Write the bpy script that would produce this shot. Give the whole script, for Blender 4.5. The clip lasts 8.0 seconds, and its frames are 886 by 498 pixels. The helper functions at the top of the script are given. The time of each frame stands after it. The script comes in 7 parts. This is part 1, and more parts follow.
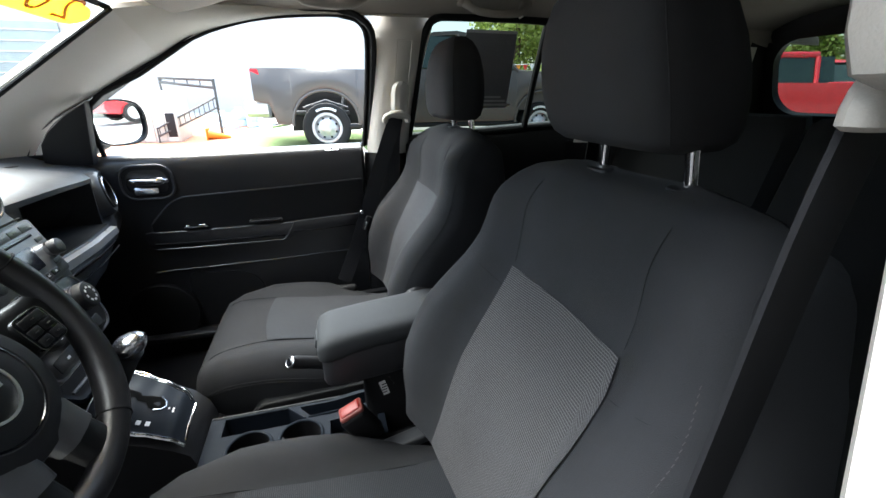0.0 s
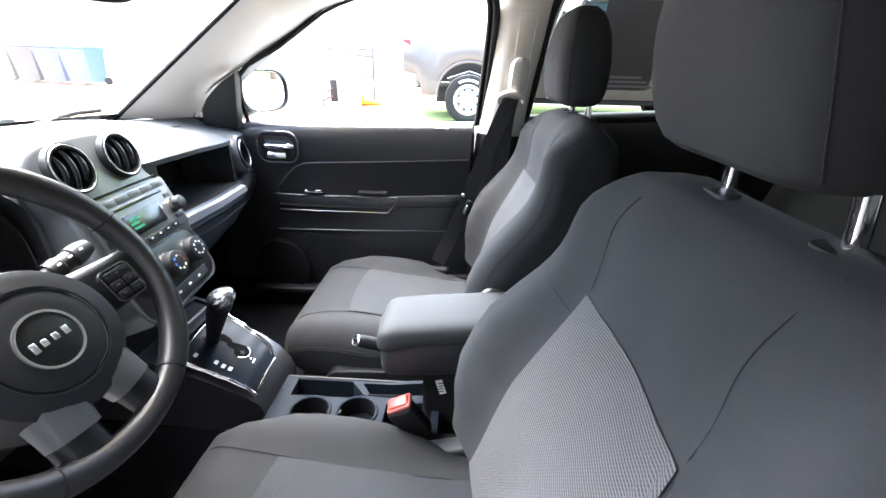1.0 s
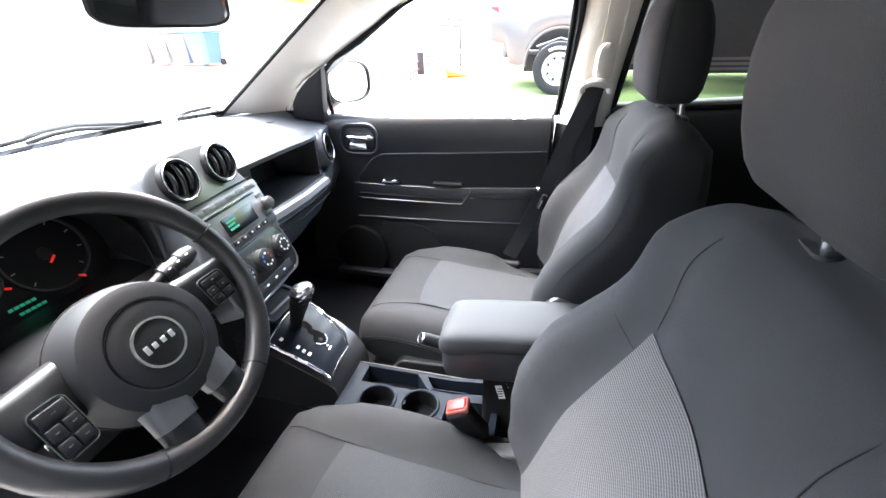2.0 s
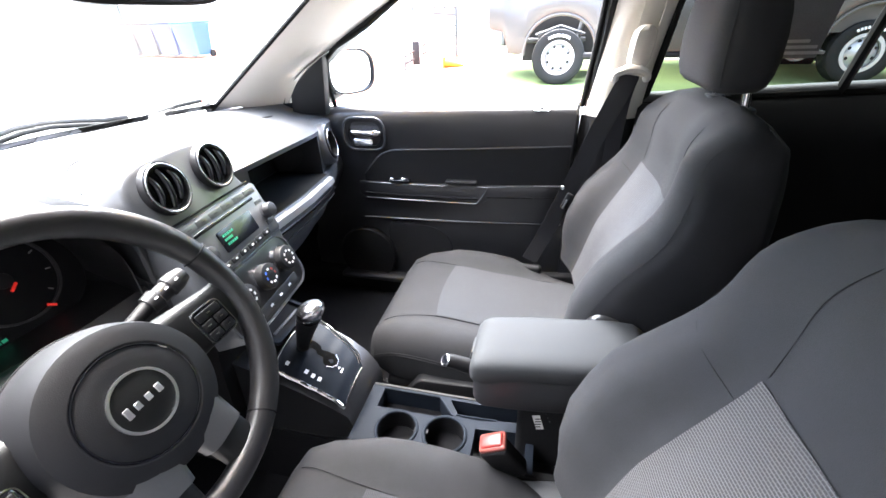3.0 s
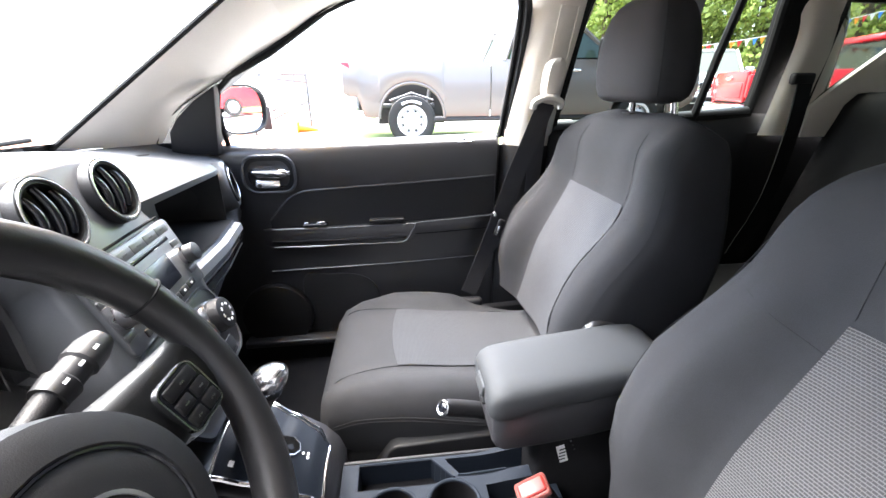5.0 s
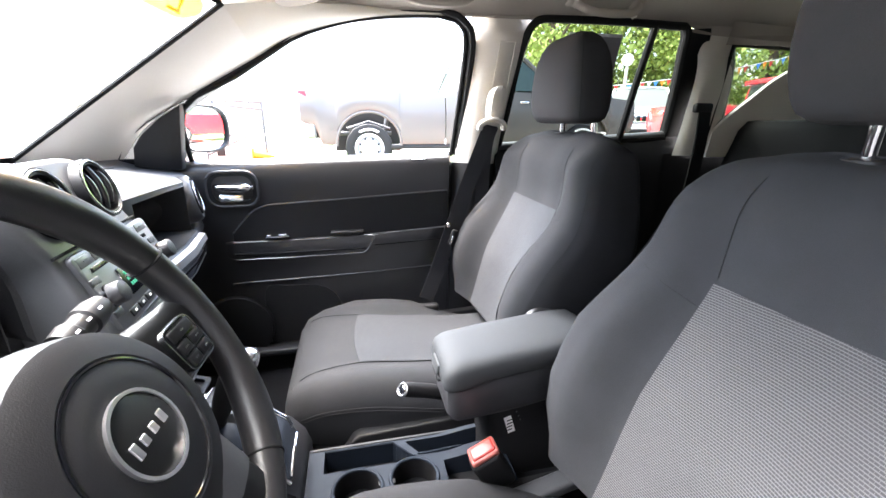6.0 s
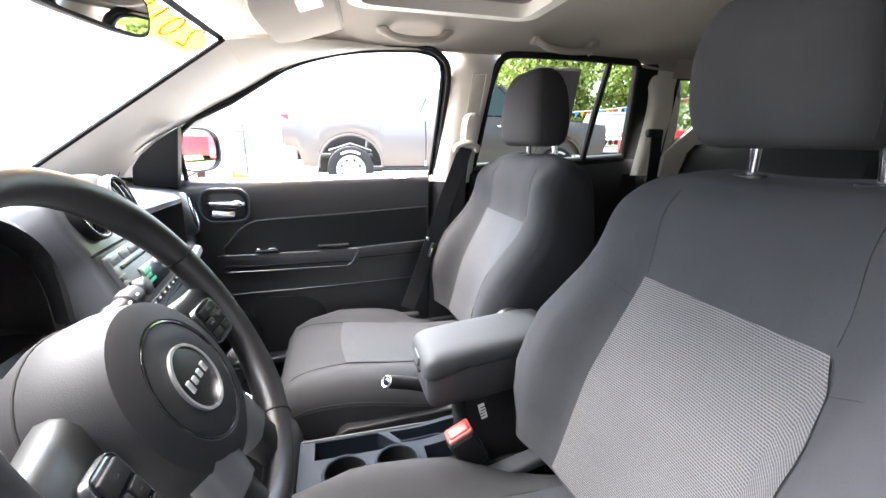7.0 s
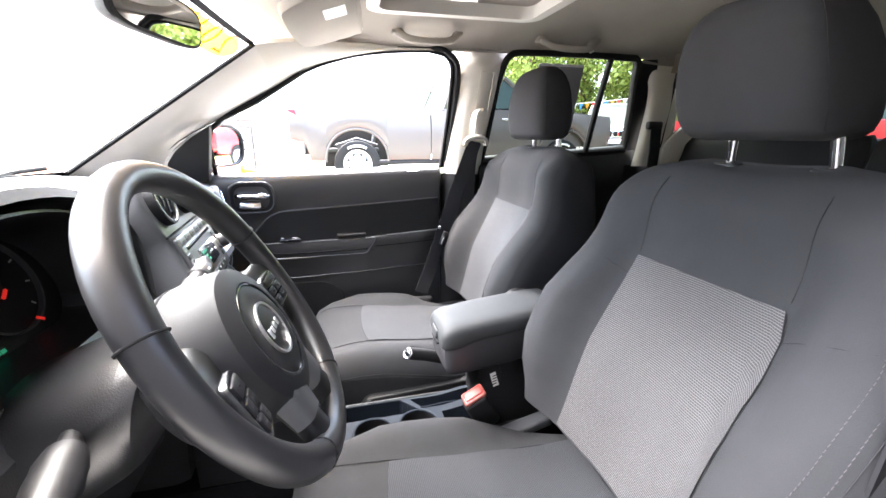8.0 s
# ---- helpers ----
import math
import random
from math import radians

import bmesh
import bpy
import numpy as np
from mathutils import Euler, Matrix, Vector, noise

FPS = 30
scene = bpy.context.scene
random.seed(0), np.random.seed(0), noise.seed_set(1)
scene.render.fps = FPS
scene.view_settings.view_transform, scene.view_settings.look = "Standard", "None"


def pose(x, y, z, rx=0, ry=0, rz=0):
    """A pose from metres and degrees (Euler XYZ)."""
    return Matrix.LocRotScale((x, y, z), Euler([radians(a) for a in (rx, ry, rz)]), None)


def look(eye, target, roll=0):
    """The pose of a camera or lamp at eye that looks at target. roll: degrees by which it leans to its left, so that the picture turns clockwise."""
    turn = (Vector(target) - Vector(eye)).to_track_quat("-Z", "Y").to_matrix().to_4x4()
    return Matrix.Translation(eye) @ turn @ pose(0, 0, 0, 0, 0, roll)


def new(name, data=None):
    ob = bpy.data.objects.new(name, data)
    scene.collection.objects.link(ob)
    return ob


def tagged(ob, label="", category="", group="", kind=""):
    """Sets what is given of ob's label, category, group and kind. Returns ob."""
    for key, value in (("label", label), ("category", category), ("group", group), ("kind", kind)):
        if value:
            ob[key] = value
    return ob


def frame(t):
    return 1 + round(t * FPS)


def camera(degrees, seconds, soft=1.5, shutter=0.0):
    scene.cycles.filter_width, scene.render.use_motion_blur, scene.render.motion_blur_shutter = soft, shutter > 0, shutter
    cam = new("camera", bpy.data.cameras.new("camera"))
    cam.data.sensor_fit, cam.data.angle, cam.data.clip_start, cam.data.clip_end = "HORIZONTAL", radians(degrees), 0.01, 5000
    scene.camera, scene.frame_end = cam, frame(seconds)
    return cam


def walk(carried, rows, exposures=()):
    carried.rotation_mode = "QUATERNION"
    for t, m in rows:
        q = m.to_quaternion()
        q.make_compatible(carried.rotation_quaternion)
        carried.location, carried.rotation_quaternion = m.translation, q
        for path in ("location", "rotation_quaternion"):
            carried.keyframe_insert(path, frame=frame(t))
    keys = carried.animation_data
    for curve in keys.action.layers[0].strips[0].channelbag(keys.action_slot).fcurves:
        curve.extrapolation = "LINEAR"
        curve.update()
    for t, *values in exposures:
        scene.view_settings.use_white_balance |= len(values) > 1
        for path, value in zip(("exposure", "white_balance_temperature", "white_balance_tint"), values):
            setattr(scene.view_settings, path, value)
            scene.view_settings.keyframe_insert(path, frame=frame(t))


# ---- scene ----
cam = camera(94.1, 8.0)
METRES, EYE, TILT, LEAN, TURN = 0.92, 1.25, -20.5, 0.0, -16.0
ROWS = [
    (0.0, 0.0, 0.0, 0.0, 0.0, 0.0, -0.0),
    (0.5, 0.0515, 0.0554, 0.0173, 8.58, -1.53, -3.73),
    (1.0, 0.0896, 0.0961, 0.0544, 17.74, -4.61, -7.81),
    (1.5, 0.1085, 0.1093, 0.1005, 24.14, -8.06, -8.37),
    (2.0, 0.1069, 0.1127, 0.1339, 29.26, -10.23, -8.71),
    (3.5, -0.0954, 0.2265, 0.139, 26.6, -11.07, -7.14),
    (4.0, -0.1598, 0.2503, 0.1161, 21.31, -7.54, -6.02),
    (4.5, -0.2157, 0.2419, 0.075, 14.43, -3.93, -3.91),
    (5.0, -0.2455, 0.2072, 0.0399, 9.1, -0.92, -2.83),
    (6.5, -0.2119, 0.059, -0.0451, 2.05, 4.79, -1.13),
    (7.0, -0.2117, 0.0051, -0.0613, 0.92, 6.08, -0.86),
    (7.5, -0.2204, -0.0503, -0.0753, 0.45, 5.79, -0.62),
    (8.0, -0.2334, -0.0915, -0.0933, 1.65, 5.19, -0.47),
]
EXPOSURES = [(0.0, 4.45, 6450, 4), (0.5, 5.45, 6400, 7), (1.2, 6.0, 6400, 10), (2.0, 6.15, 6500, 11), (3.5, 6.05, 6600, 12), (4.5, 6.0, 6650, 12), (6.5, 6.05, 6700, 12), (8.0, 6.15, 6800, 13)]
walk(cam, [(t, pose(0, 0, EYE, TILT, LEAN, TURN) @ pose(METRES * x, METRES * y, METRES * z, 90 + pitch, roll, yaw)) for t, x, y, z, yaw, pitch, roll in ROWS], EXPOSURES)

# ---- daylight: bright, thinly clouded sky with a wide sun high over the bonnet ----
world = bpy.data.worlds.new("sky")
scene.world = world
world.use_nodes = True
wn = world.node_tree.nodes
wn.clear()
w_sky = wn.new("ShaderNodeTexSky")
w_sky.sky_type = "NISHITA"
w_sky.sun_disc = False
w_sky.sun_elevation = radians(63)
w_sky.sun_rotation = radians(-50)
w_sky.air_density, w_sky.dust_density, w_sky.ozone_density = 1.0, 3.5, 1.0
w_bg = wn.new("ShaderNodeBackground")
w_bg.inputs["Strength"].default_value = 0.07
w_out = wn.new("ShaderNodeOutputWorld")
world.node_tree.links.new(w_sky.outputs[0], w_bg.inputs[0])
world.node_tree.links.new(w_bg.outputs[0], w_out.inputs[0])
sun_data = bpy.data.lights.new("sun", "SUN")
sun_data.energy, sun_data.angle, sun_data.color = 1.5, radians(85), (0.955, 0.98, 1.0)
sun = new("sun", sun_data)
sun.matrix_world = look((-3.6, 4.0, 9.7), (0, 0.8, 0))

# ---- materials ----


def mat(name, color, rough=0.5, metal=0.0, var=0.15, grain=400.0, bump=0.1, blotch=8.0, spec=0.5, coat=0.0):
    """A procedural surface: two scales of tone and roughness, and a fine relief."""
    m = bpy.data.materials.new(name)
    m.use_nodes = True
    n, l = m.node_tree.nodes, m.node_tree.links
    b = n["Principled BSDF"]
    b.inputs["Metallic"].default_value = metal
    b.inputs["Specular IOR Level"].default_value = spec
    b.inputs["Coat Weight"].default_value = coat
    tc = n.new("ShaderNodeTexCoord")
    fine, coarse = n.new("ShaderNodeTexNoise"), n.new("ShaderNodeTexNoise")
    fine.inputs["Scale"].default_value, coarse.inputs["Scale"].default_value = grain, blotch
    fine.inputs["Detail"].default_value, coarse.inputs["Detail"].default_value = 2, 5
    for q in (fine, coarse):
        l.new(tc.outputs["Object"], q.inputs["Vector"])
    mix = n.new("ShaderNodeMath")
    mix.operation = "ADD"
    l.new(fine.outputs[0], mix.inputs[0])
    l.new(coarse.outputs[0], mix.inputs[1])
    ramp = n.new("ShaderNodeMapRange")
    ramp.inputs[1].default_value, ramp.inputs[2].default_value = 0.6, 1.4
    ramp.inputs[3].default_value, ramp.inputs[4].default_value = 1 - var, 1 + var
    l.new(mix.outputs[0], ramp.inputs[0])
    mul = n.new("ShaderNodeVectorMath")
    mul.operation = "SCALE"
    mul.inputs[0].default_value = color
    l.new(ramp.outputs[0], mul.inputs["Scale"])
    l.new(mul.outputs[0], b.inputs["Base Color"])
    rr = n.new("ShaderNodeMapRange")
    rr.inputs[3].default_value, rr.inputs[4].default_value = max(0.02, rough * 0.85), min(1, rough * 1.15)
    l.new(coarse.outputs[0], rr.inputs[0])
    l.new(rr.outputs[0], b.inputs["Roughness"])
    if bump:
        bp = n.new("ShaderNodeBump")
        bp.inputs["Strength"].default_value = bump
        bp.inputs["Distance"].default_value = 0.001
        l.new(fine.outputs[0], bp.inputs["Height"])
        l.new(bp.outputs[0], b.inputs["Normal"])
    return m


def mesh_cloth(name, dark, light, pitch, along="Z"):
    """Open-mesh seat fabric: rows of short dark holes, staggered from row to row."""
    m = mat(name, light, 0.85, spec=0.2, bump=0)
    n, l = m.node_tree.nodes, m.node_tree.links
    b = n["Principled BSDF"]
    tc = n.new("ShaderNodeTexCoord")
    sep, com = n.new("ShaderNodeSeparateXYZ"), n.new("ShaderNodeCombineXYZ")
    l.new(tc.outputs["Object"], sep.inputs[0])
    wide = n.new("ShaderNodeMath")
    wide.operation, wide.inputs[1].default_value = "MULTIPLY", 3.2
    l.new(sep.outputs["Y"], wide.inputs[0])
    l.new(wide.outputs[0], com.inputs["X"])
    l.new(sep.outputs[along], com.inputs["Y"])
    add = n.new("ShaderNodeTexBrick")
    add.offset, add.offset_frequency = 0.5, 2
    for key, value in (("Scale", 1.0), ("Brick Width", pitch * 4.6), ("Row Height", pitch), ("Mortar Size", pitch * 0.34), ("Mortar Smooth", 1.0)):
        add.inputs[key].default_value = value
    l.new(com.outputs[0], add.inputs["Vector"])
    cm = n.new("ShaderNodeMix")
    cm.data_type = "RGBA"
    cm.inputs[6].default_value, cm.inputs[7].default_value = (*dark, 1), (*light, 1)
    l.new(add.outputs["Fac"], cm.inputs[0])
    l.new(cm.outputs[2], b.inputs["Base Color"])
    bp = n.new("ShaderNodeBump")
    bp.inputs["Strength"].default_value, bp.inputs["Distance"].default_value = 0.5, 0.001
    l.new(add.outputs["Fac"], bp.inputs["Height"])
    l.new(bp.outputs[0], b.inputs["Normal"])
    return m


def glow(name, color, strength):
    m = bpy.data.materials.new(name)
    m.use_nodes = True
    b = m.node_tree.nodes["Principled BSDF"]
    b.inputs["Base Color"].default_value = (*color, 1)
    b.inputs["Emission Color"].default_value = (*color, 1)
    b.inputs["Emission Strength"].default_value = strength
    return m


def glass_mat(name, tint):
    m = bpy.data.materials.new(name)
    m.use_nodes = True
    n, l = m.node_tree.nodes, m.node_tree.links
    n.remove(n["Principled BSDF"])
    tr, gl, mx, fr = (n.new("ShaderNodeBsdfTransparent"), n.new("ShaderNodeBsdfGlossy"), n.new("ShaderNodeMixShader"), n.new("ShaderNodeMath"))
    lw = n.new("ShaderNodeLayerWeight")
    fr.operation, fr.inputs[1].default_value = "POWER", 5.0
    tr.inputs[0].default_value = (*tint, 1)
    gl.inputs["Roughness"].default_value = 0.01
    l.new(lw.outputs["Facing"], fr.inputs[0])
    l.new(fr.outputs[0], mx.inputs[0])
    l.new(tr.outputs[0], mx.inputs[1])
    l.new(gl.outputs[0], mx.inputs[2])
    l.new(mx.outputs[0], n["Material Output"].inputs[0])
    return m


CLOTH = mat("seat_cloth", (0.0216, 0.0220, 0.0240), 0.9, var=0.26, grain=1500, bump=0.4, blotch=16, spec=0.2)
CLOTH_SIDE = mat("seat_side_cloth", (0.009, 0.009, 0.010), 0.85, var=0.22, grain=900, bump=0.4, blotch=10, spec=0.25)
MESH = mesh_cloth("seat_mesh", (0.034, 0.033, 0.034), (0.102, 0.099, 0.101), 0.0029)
SEAM = mat("seam", (0.016, 0.016, 0.017), 0.95, spec=0.1)
STITCH = mat("seat_stitching", (0.0195, 0.0196, 0.0212), 0.95, spec=0.1)
BLACK = mat("black_plastic", (0.007, 0.007, 0.008), 0.55, grain=700, bump=0.35, spec=0.3)
DARK = mat("dark_grey_plastic", (0.030, 0.030, 0.033), 0.42, grain=700, bump=0.4)
DASH = mat("dash_plastic", (0.040, 0.0415, 0.045), 0.40, grain=600, bump=0.4, spec=0.5)
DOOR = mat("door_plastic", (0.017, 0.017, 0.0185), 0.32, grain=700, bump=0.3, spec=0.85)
ARM = mat("armrest_vinyl", (0.0305, 0.0325, 0.0345), 0.66, grain=900, bump=0.3, spec=0.28)
LEATHER = mat("black_leather", (0.016, 0.016, 0.0175), 0.36, grain=1400, bump=0.18)
SILVER = mat("satin_grey_plastic", (0.085, 0.088, 0.094), 0.30, metal=0.25, var=0.06, bump=0.05)
CHROME = mat("chrome", (0.82, 0.82, 0.84), 0.08, metal=1, var=0.04, bump=0)
SATIN = mat("satin_metal", (0.55, 0.56, 0.58), 0.25, metal=1, var=0.06, bump=0)
GLOSS = mat("gloss_black", (0.008, 0.009, 0.012), 0.12, var=0.1, bump=0)
BEIGE = mat("pillar_plastic", (0.62, 0.582, 0.526), 0.5, var=0.06, grain=600, bump=0.25)
RAIL = mat("roof_rail_plastic", (0.60, 0.565, 0.50), 0.7, var=0.06, grain=700, bump=0.3, spec=0.3)
LINER = mat("headliner_cloth", (0.345, 0.308, 0.270), 0.95, var=0.08, grain=900, bump=0.4, spec=0.1)
CARPET = mat("carpet", (0.007, 0.007, 0.008), 1.0, var=0.4, grain=500, bump=1.0, spec=0.1)
RUBBER = mat("rubber", (0.010, 0.010, 0.010), 0.75, bump=0.2, spec=0.2)
BELT = mat("belt_webbing", (0.0115, 0.0115, 0.013), 0.8, var=0.15, grain=1200, bump=0.3, spec=0.2)
RED = mat("red_plastic", (0.24, 0.016, 0.013), 0.45, var=0.05, bump=0)
WHITE = mat("white_print", (0.75, 0.75, 0.75), 0.5, bump=0)
WINDOW = glass_mat("clear_glass", (0.95, 0.97, 0.96))
TINT = glass_mat("tinted_glass", (0.18, 0.195, 0.18))
TINT_DARK = glass_mat("dark_tinted_glass", (0.14, 0.15, 0.14))
TINT_LIGHT = glass_mat("light_tinted_glass", (0.36, 0.385, 0.36))
FRIT = mat("frit_black", (0.006, 0.006, 0.006), 0.7, spec=0.1, bump=0)
MIRROR = mat("mirror_glass", (0.72, 0.74, 0.75), 0.02, metal=1, var=0.0, bump=0)
GREEN_GLOW = glow("green_display", (0.012, 0.24, 0.13), 0.010)
RED_GLOW = glow("red_needle", (0.8, 0.03, 0.02), 0.006)
DISPLAY = mat("display_glass", (0.004, 0.005, 0.009), 0.22, bump=0)

SPOKE = mat("satin_dark_spoke", (0.009, 0.0095, 0.010), 0.42, grain=900, var=0.08, bump=0.12, spec=0.3)
BARTRIM = mat("bright_bar", (0.5, 0.51, 0.53), 0.28, metal=0.75, var=0.05, bump=0)
GLOSS_GREY = mat("satin_console", (0.0085, 0.011, 0.0155), 0.42, var=0.1, bump=0.05, spec=0.10)
CONSOLE = mat("blue_grey_plastic", (0.0112, 0.0146, 0.0205), 0.55, grain=600, bump=0.15, spec=0.06)

# ---- builders ----


def thing(name, at, label, category, group="", kind=""):
    e = new(name)
    e.location = at
    e.empty_display_size = 0.05
    return tagged(e, label, category, group, kind)


def part(name, bm, material, parent=None, label="", smooth=True):
    """Links a bmesh, whose points are in world metres, as one mesh object under a thing or a part."""
    bmesh.ops.recalc_face_normals(bm, faces=bm.faces)
    me = bpy.data.meshes.new(name)
    org = Vector((0, 0, 0))
    p = parent
    while p is not None:
        org += p.location
        p = p.parent
    bmesh.ops.translate(bm, verts=bm.verts, vec=-org)
    bm.to_mesh(me)
    bm.free()
    me.materials.append(material)
    if smooth:
        me.shade_smooth()
        me.set_sharp_from_angle(angle=radians(38))
    ob = new(name, me)
    ob.parent = parent
    if label:
        ob["label"] = label
    return ob


def structure(name, bm, material, label, category=""):
    return tagged(part(name, bm, material), label, category or name.split("_")[0], kind="structure")


def interp(table, s):
    """Smooth reading of a table of (key, value)."""
    if s <= table[0][0]:
        return table[0][1]
    for (a, p), (b, q) in zip(table, table[1:]):
        if s <= b:
            f = (s - a) / (b - a)
            f = f * f * (3 - 2 * f) * 0.5 + f * 0.5
            return p + (q - p) * f
    return table[-1][1]


def loft(rings, closed=True, cap=True):
    bm = bmesh.new()
    vs = [[bm.verts.new(p) for p in r] for r in rings]
    n = len(rings[0])
    for a, b in zip(vs, vs[1:]):
        for i in range(n if closed else n - 1):
            j = (i + 1) % n
            bm.faces.new((a[i], a[j], b[j], b[i]))
    if cap and closed:
        bm.faces.new(vs[0])
        bm.faces.new(vs[-1][::-1])
    return bm


def box(cx, cy, cz, sx, sy, sz, bevel=0.004, seg=3, turn=None):
    """A rounded box of full sizes sx, sy, sz; turn: a matrix about its centre."""
    bm = bmesh.new()
    bmesh.ops.create_cube(bm, size=1)
    bmesh.ops.scale(bm, vec=(sx, sy, sz), verts=bm.verts)
    if bevel:
        bmesh.ops.bevel(bm, geom=bm.edges[:], offset=min(bevel, 0.49 * min(sx, sy, sz)), segments=seg, profile=0.5, affect="EDGES")
    if turn is not None:
        bmesh.ops.transform(bm, matrix=turn, verts=bm.verts)
    bmesh.ops.translate(bm, vec=(cx, cy, cz), verts=bm.verts)
    return bm


def joined(*bms):
    out = bmesh.new()
    for b in bms:
        me = bpy.data.meshes.new("tmp")
        b.to_mesh(me)
        b.free()
        out.from_mesh(me)
        bpy.data.meshes.remove(me)
    return out


def tube(path, r, n=12, closed=False, cap=True):
    """A round bar along a path; r: a radius or one for each point."""
    pts = [Vector(p) for p in path]
    rad = r if isinstance(r, (list, tuple)) else [r] * len(pts)
    rings = []
    up = None
    for i, p in enumerate(pts):
        if closed:
            d = pts[(i + 1) % len(pts)] - pts[i - 1]
        else:
            d = pts[min(i + 1, len(pts) - 1)] - pts[max(i - 1, 0)]
        d.normalize()
        if up is None:
            up = d.orthogonal().normalized()
        a = (up - d * up.dot(d)).normalized()
        up = a
        b = d.cross(a)
        rings.append([p + (a * math.cos(2 * math.pi * k / n) + b * math.sin(2 * math.pi * k / n)) * rad[i] for k in range(n)])
    if closed:
        rings.append(rings[0])
    bm = loft(rings, True, cap and not closed)
    if closed:
        bmesh.ops.remove_doubles(bm, verts=bm.verts, dist=1e-6)
    return bm


def curve_points(pts, n=8):
    """A smooth line (Catmull-Rom) through points."""
    v = [Vector(p) for p in pts]
    v = [v[0] * 2 - v[1]] + v + [v[-1] * 2 - v[-2]]
    out = []
    for i in range(1, len(v) - 2):
        for k in range(n):
            t = k / n
            a, b, c, d = v[i - 1:i + 3]
            out.append(0.5 * ((2 * b) + (c - a) * t + (2 * a - 5 * b + 4 * c - d) * t * t + (3 * b - a - 3 * c + d) * t ** 3))
    out.append(v[-2])
    return out


def plate(outline, frame_m, thick, bevel=0.0, seg=2):
    """A flat outline of (u, v), thickened from w=0 to w=thick and laid out by the matrix frame_m (u, v, w axes)."""
    bm = bmesh.new()
    f = bm.faces.new([bm.verts.new((u, v, 0)) for u, v in outline])
    r = bmesh.ops.extrude_face_region(bm, geom=[f])
    top = [e for e in r["geom"] if isinstance(e, bmesh.types.BMVert)]
    bmesh.ops.translate(bm, vec=(0, 0, thick), verts=top)
    if bevel:
        bm.normal_update()
        edges = [e for e in bm.edges if all(v in top for v in e.verts)]
        bmesh.ops.bevel(bm, geom=edges, offset=bevel, segments=seg, profile=0.5, affect="EDGES")
    bmesh.ops.transform(bm, matrix=frame_m, verts=bm.verts)
    return bm


def rounded(w, h, r, n=5, cx=0.0, cy=0.0):
    """The outline of a rounded rectangle about (cx, cy)."""
    out = []
    for sx, sy, a0 in ((1, 1, 0), (-1, 1, 90), (-1, -1, 180), (1, -1, 270)):
        for k in range(n + 1):
            a = radians(a0 + 90 * k / n)
            out.append((cx + sx * (w / 2 - r) + r * math.cos(a), cy + sy * (h / 2 - r) + r * math.sin(a)))
    return out


def disc(r, n=32, cx=0.0, cy=0.0, ry=None):
    return [(cx + r * math.cos(2 * math.pi * k / n), cy + (ry or r) * math.sin(2 * math.pi * k / n)) for k in range(n)]


def ring_plate(outer, inner, frame_m, thick):
    """A flat ring between two outlines with equally many points, thickened."""
    n = len(outer)
    bm = bmesh.new()
    rows = [[bm.verts.new(frame_m @ Vector((u, v, w))) for u, v in o] for o, w in ((outer, 0), (outer, thick), (inner, thick), (inner, 0))]
    for a, b in zip(rows, rows[1:] + rows[:1]):
        for i in range(n):
            j = (i + 1) % n
            bm.faces.new((a[i], a[j], b[j], b[i]))
    return bm


def axes(origin, u, v):
    """A matrix whose u and v axes are given; w is their cross product."""
    u, v = Vector(u).normalized(), Vector(v)
    v = (v - u * v.dot(u)).normalized()
    w = u.cross(v)
    m = Matrix((u, v, w)).transposed().to_4x4()
    m.translation = Vector(origin)
    return m


def strip(line_a, line_b, rows, bulge=0.0, toward=(0, 0, 0), thick=0.004):
    """A sheet between two lines of equally many points, bulging towards a point, with thickness."""
    c = Vector(toward)
    bm = bmesh.new()
    layers = []
    for back in (0, 1):
        grid = []
        for a, b in zip(line_a, line_b):
            a, b = Vector(a), Vector(b)
            row = []
            for k in range(rows + 1):
                t = k / rows
                p = a.lerp(b, t)
                d = (c - p).normalized()
                row.append(bm.verts.new(p + d * (bulge * 4 * t * (1 - t)) - d * thick * back))
            grid.append(row)
        for r, s in zip(grid, grid[1:]):
            for k in range(rows):
                bm.faces.new((r[k], r[k + 1], s[k + 1], s[k]))
        layers.append(grid)
    f, g = layers
    rim = lambda q: [r[0] for r in q] + q[-1][1:] + [r[-1] for r in q[::-1]][1:] + q[0][::-1][1:-1]
    a, b = rim(f), rim(g)
    for i in range(len(a)):
        j = (i + 1) % len(a)
        bm.faces.new((a[i], a[j], b[j], b[i]))
    return bm

# ---- the car: shell ----
MID = 0.77  # the car's centre line


def side_y(z):
    """Inner face of the passenger side at a height: the glass leans inwards above the belt."""
    return 1.465 - 0.27 * max(0.0, z - 1.08)


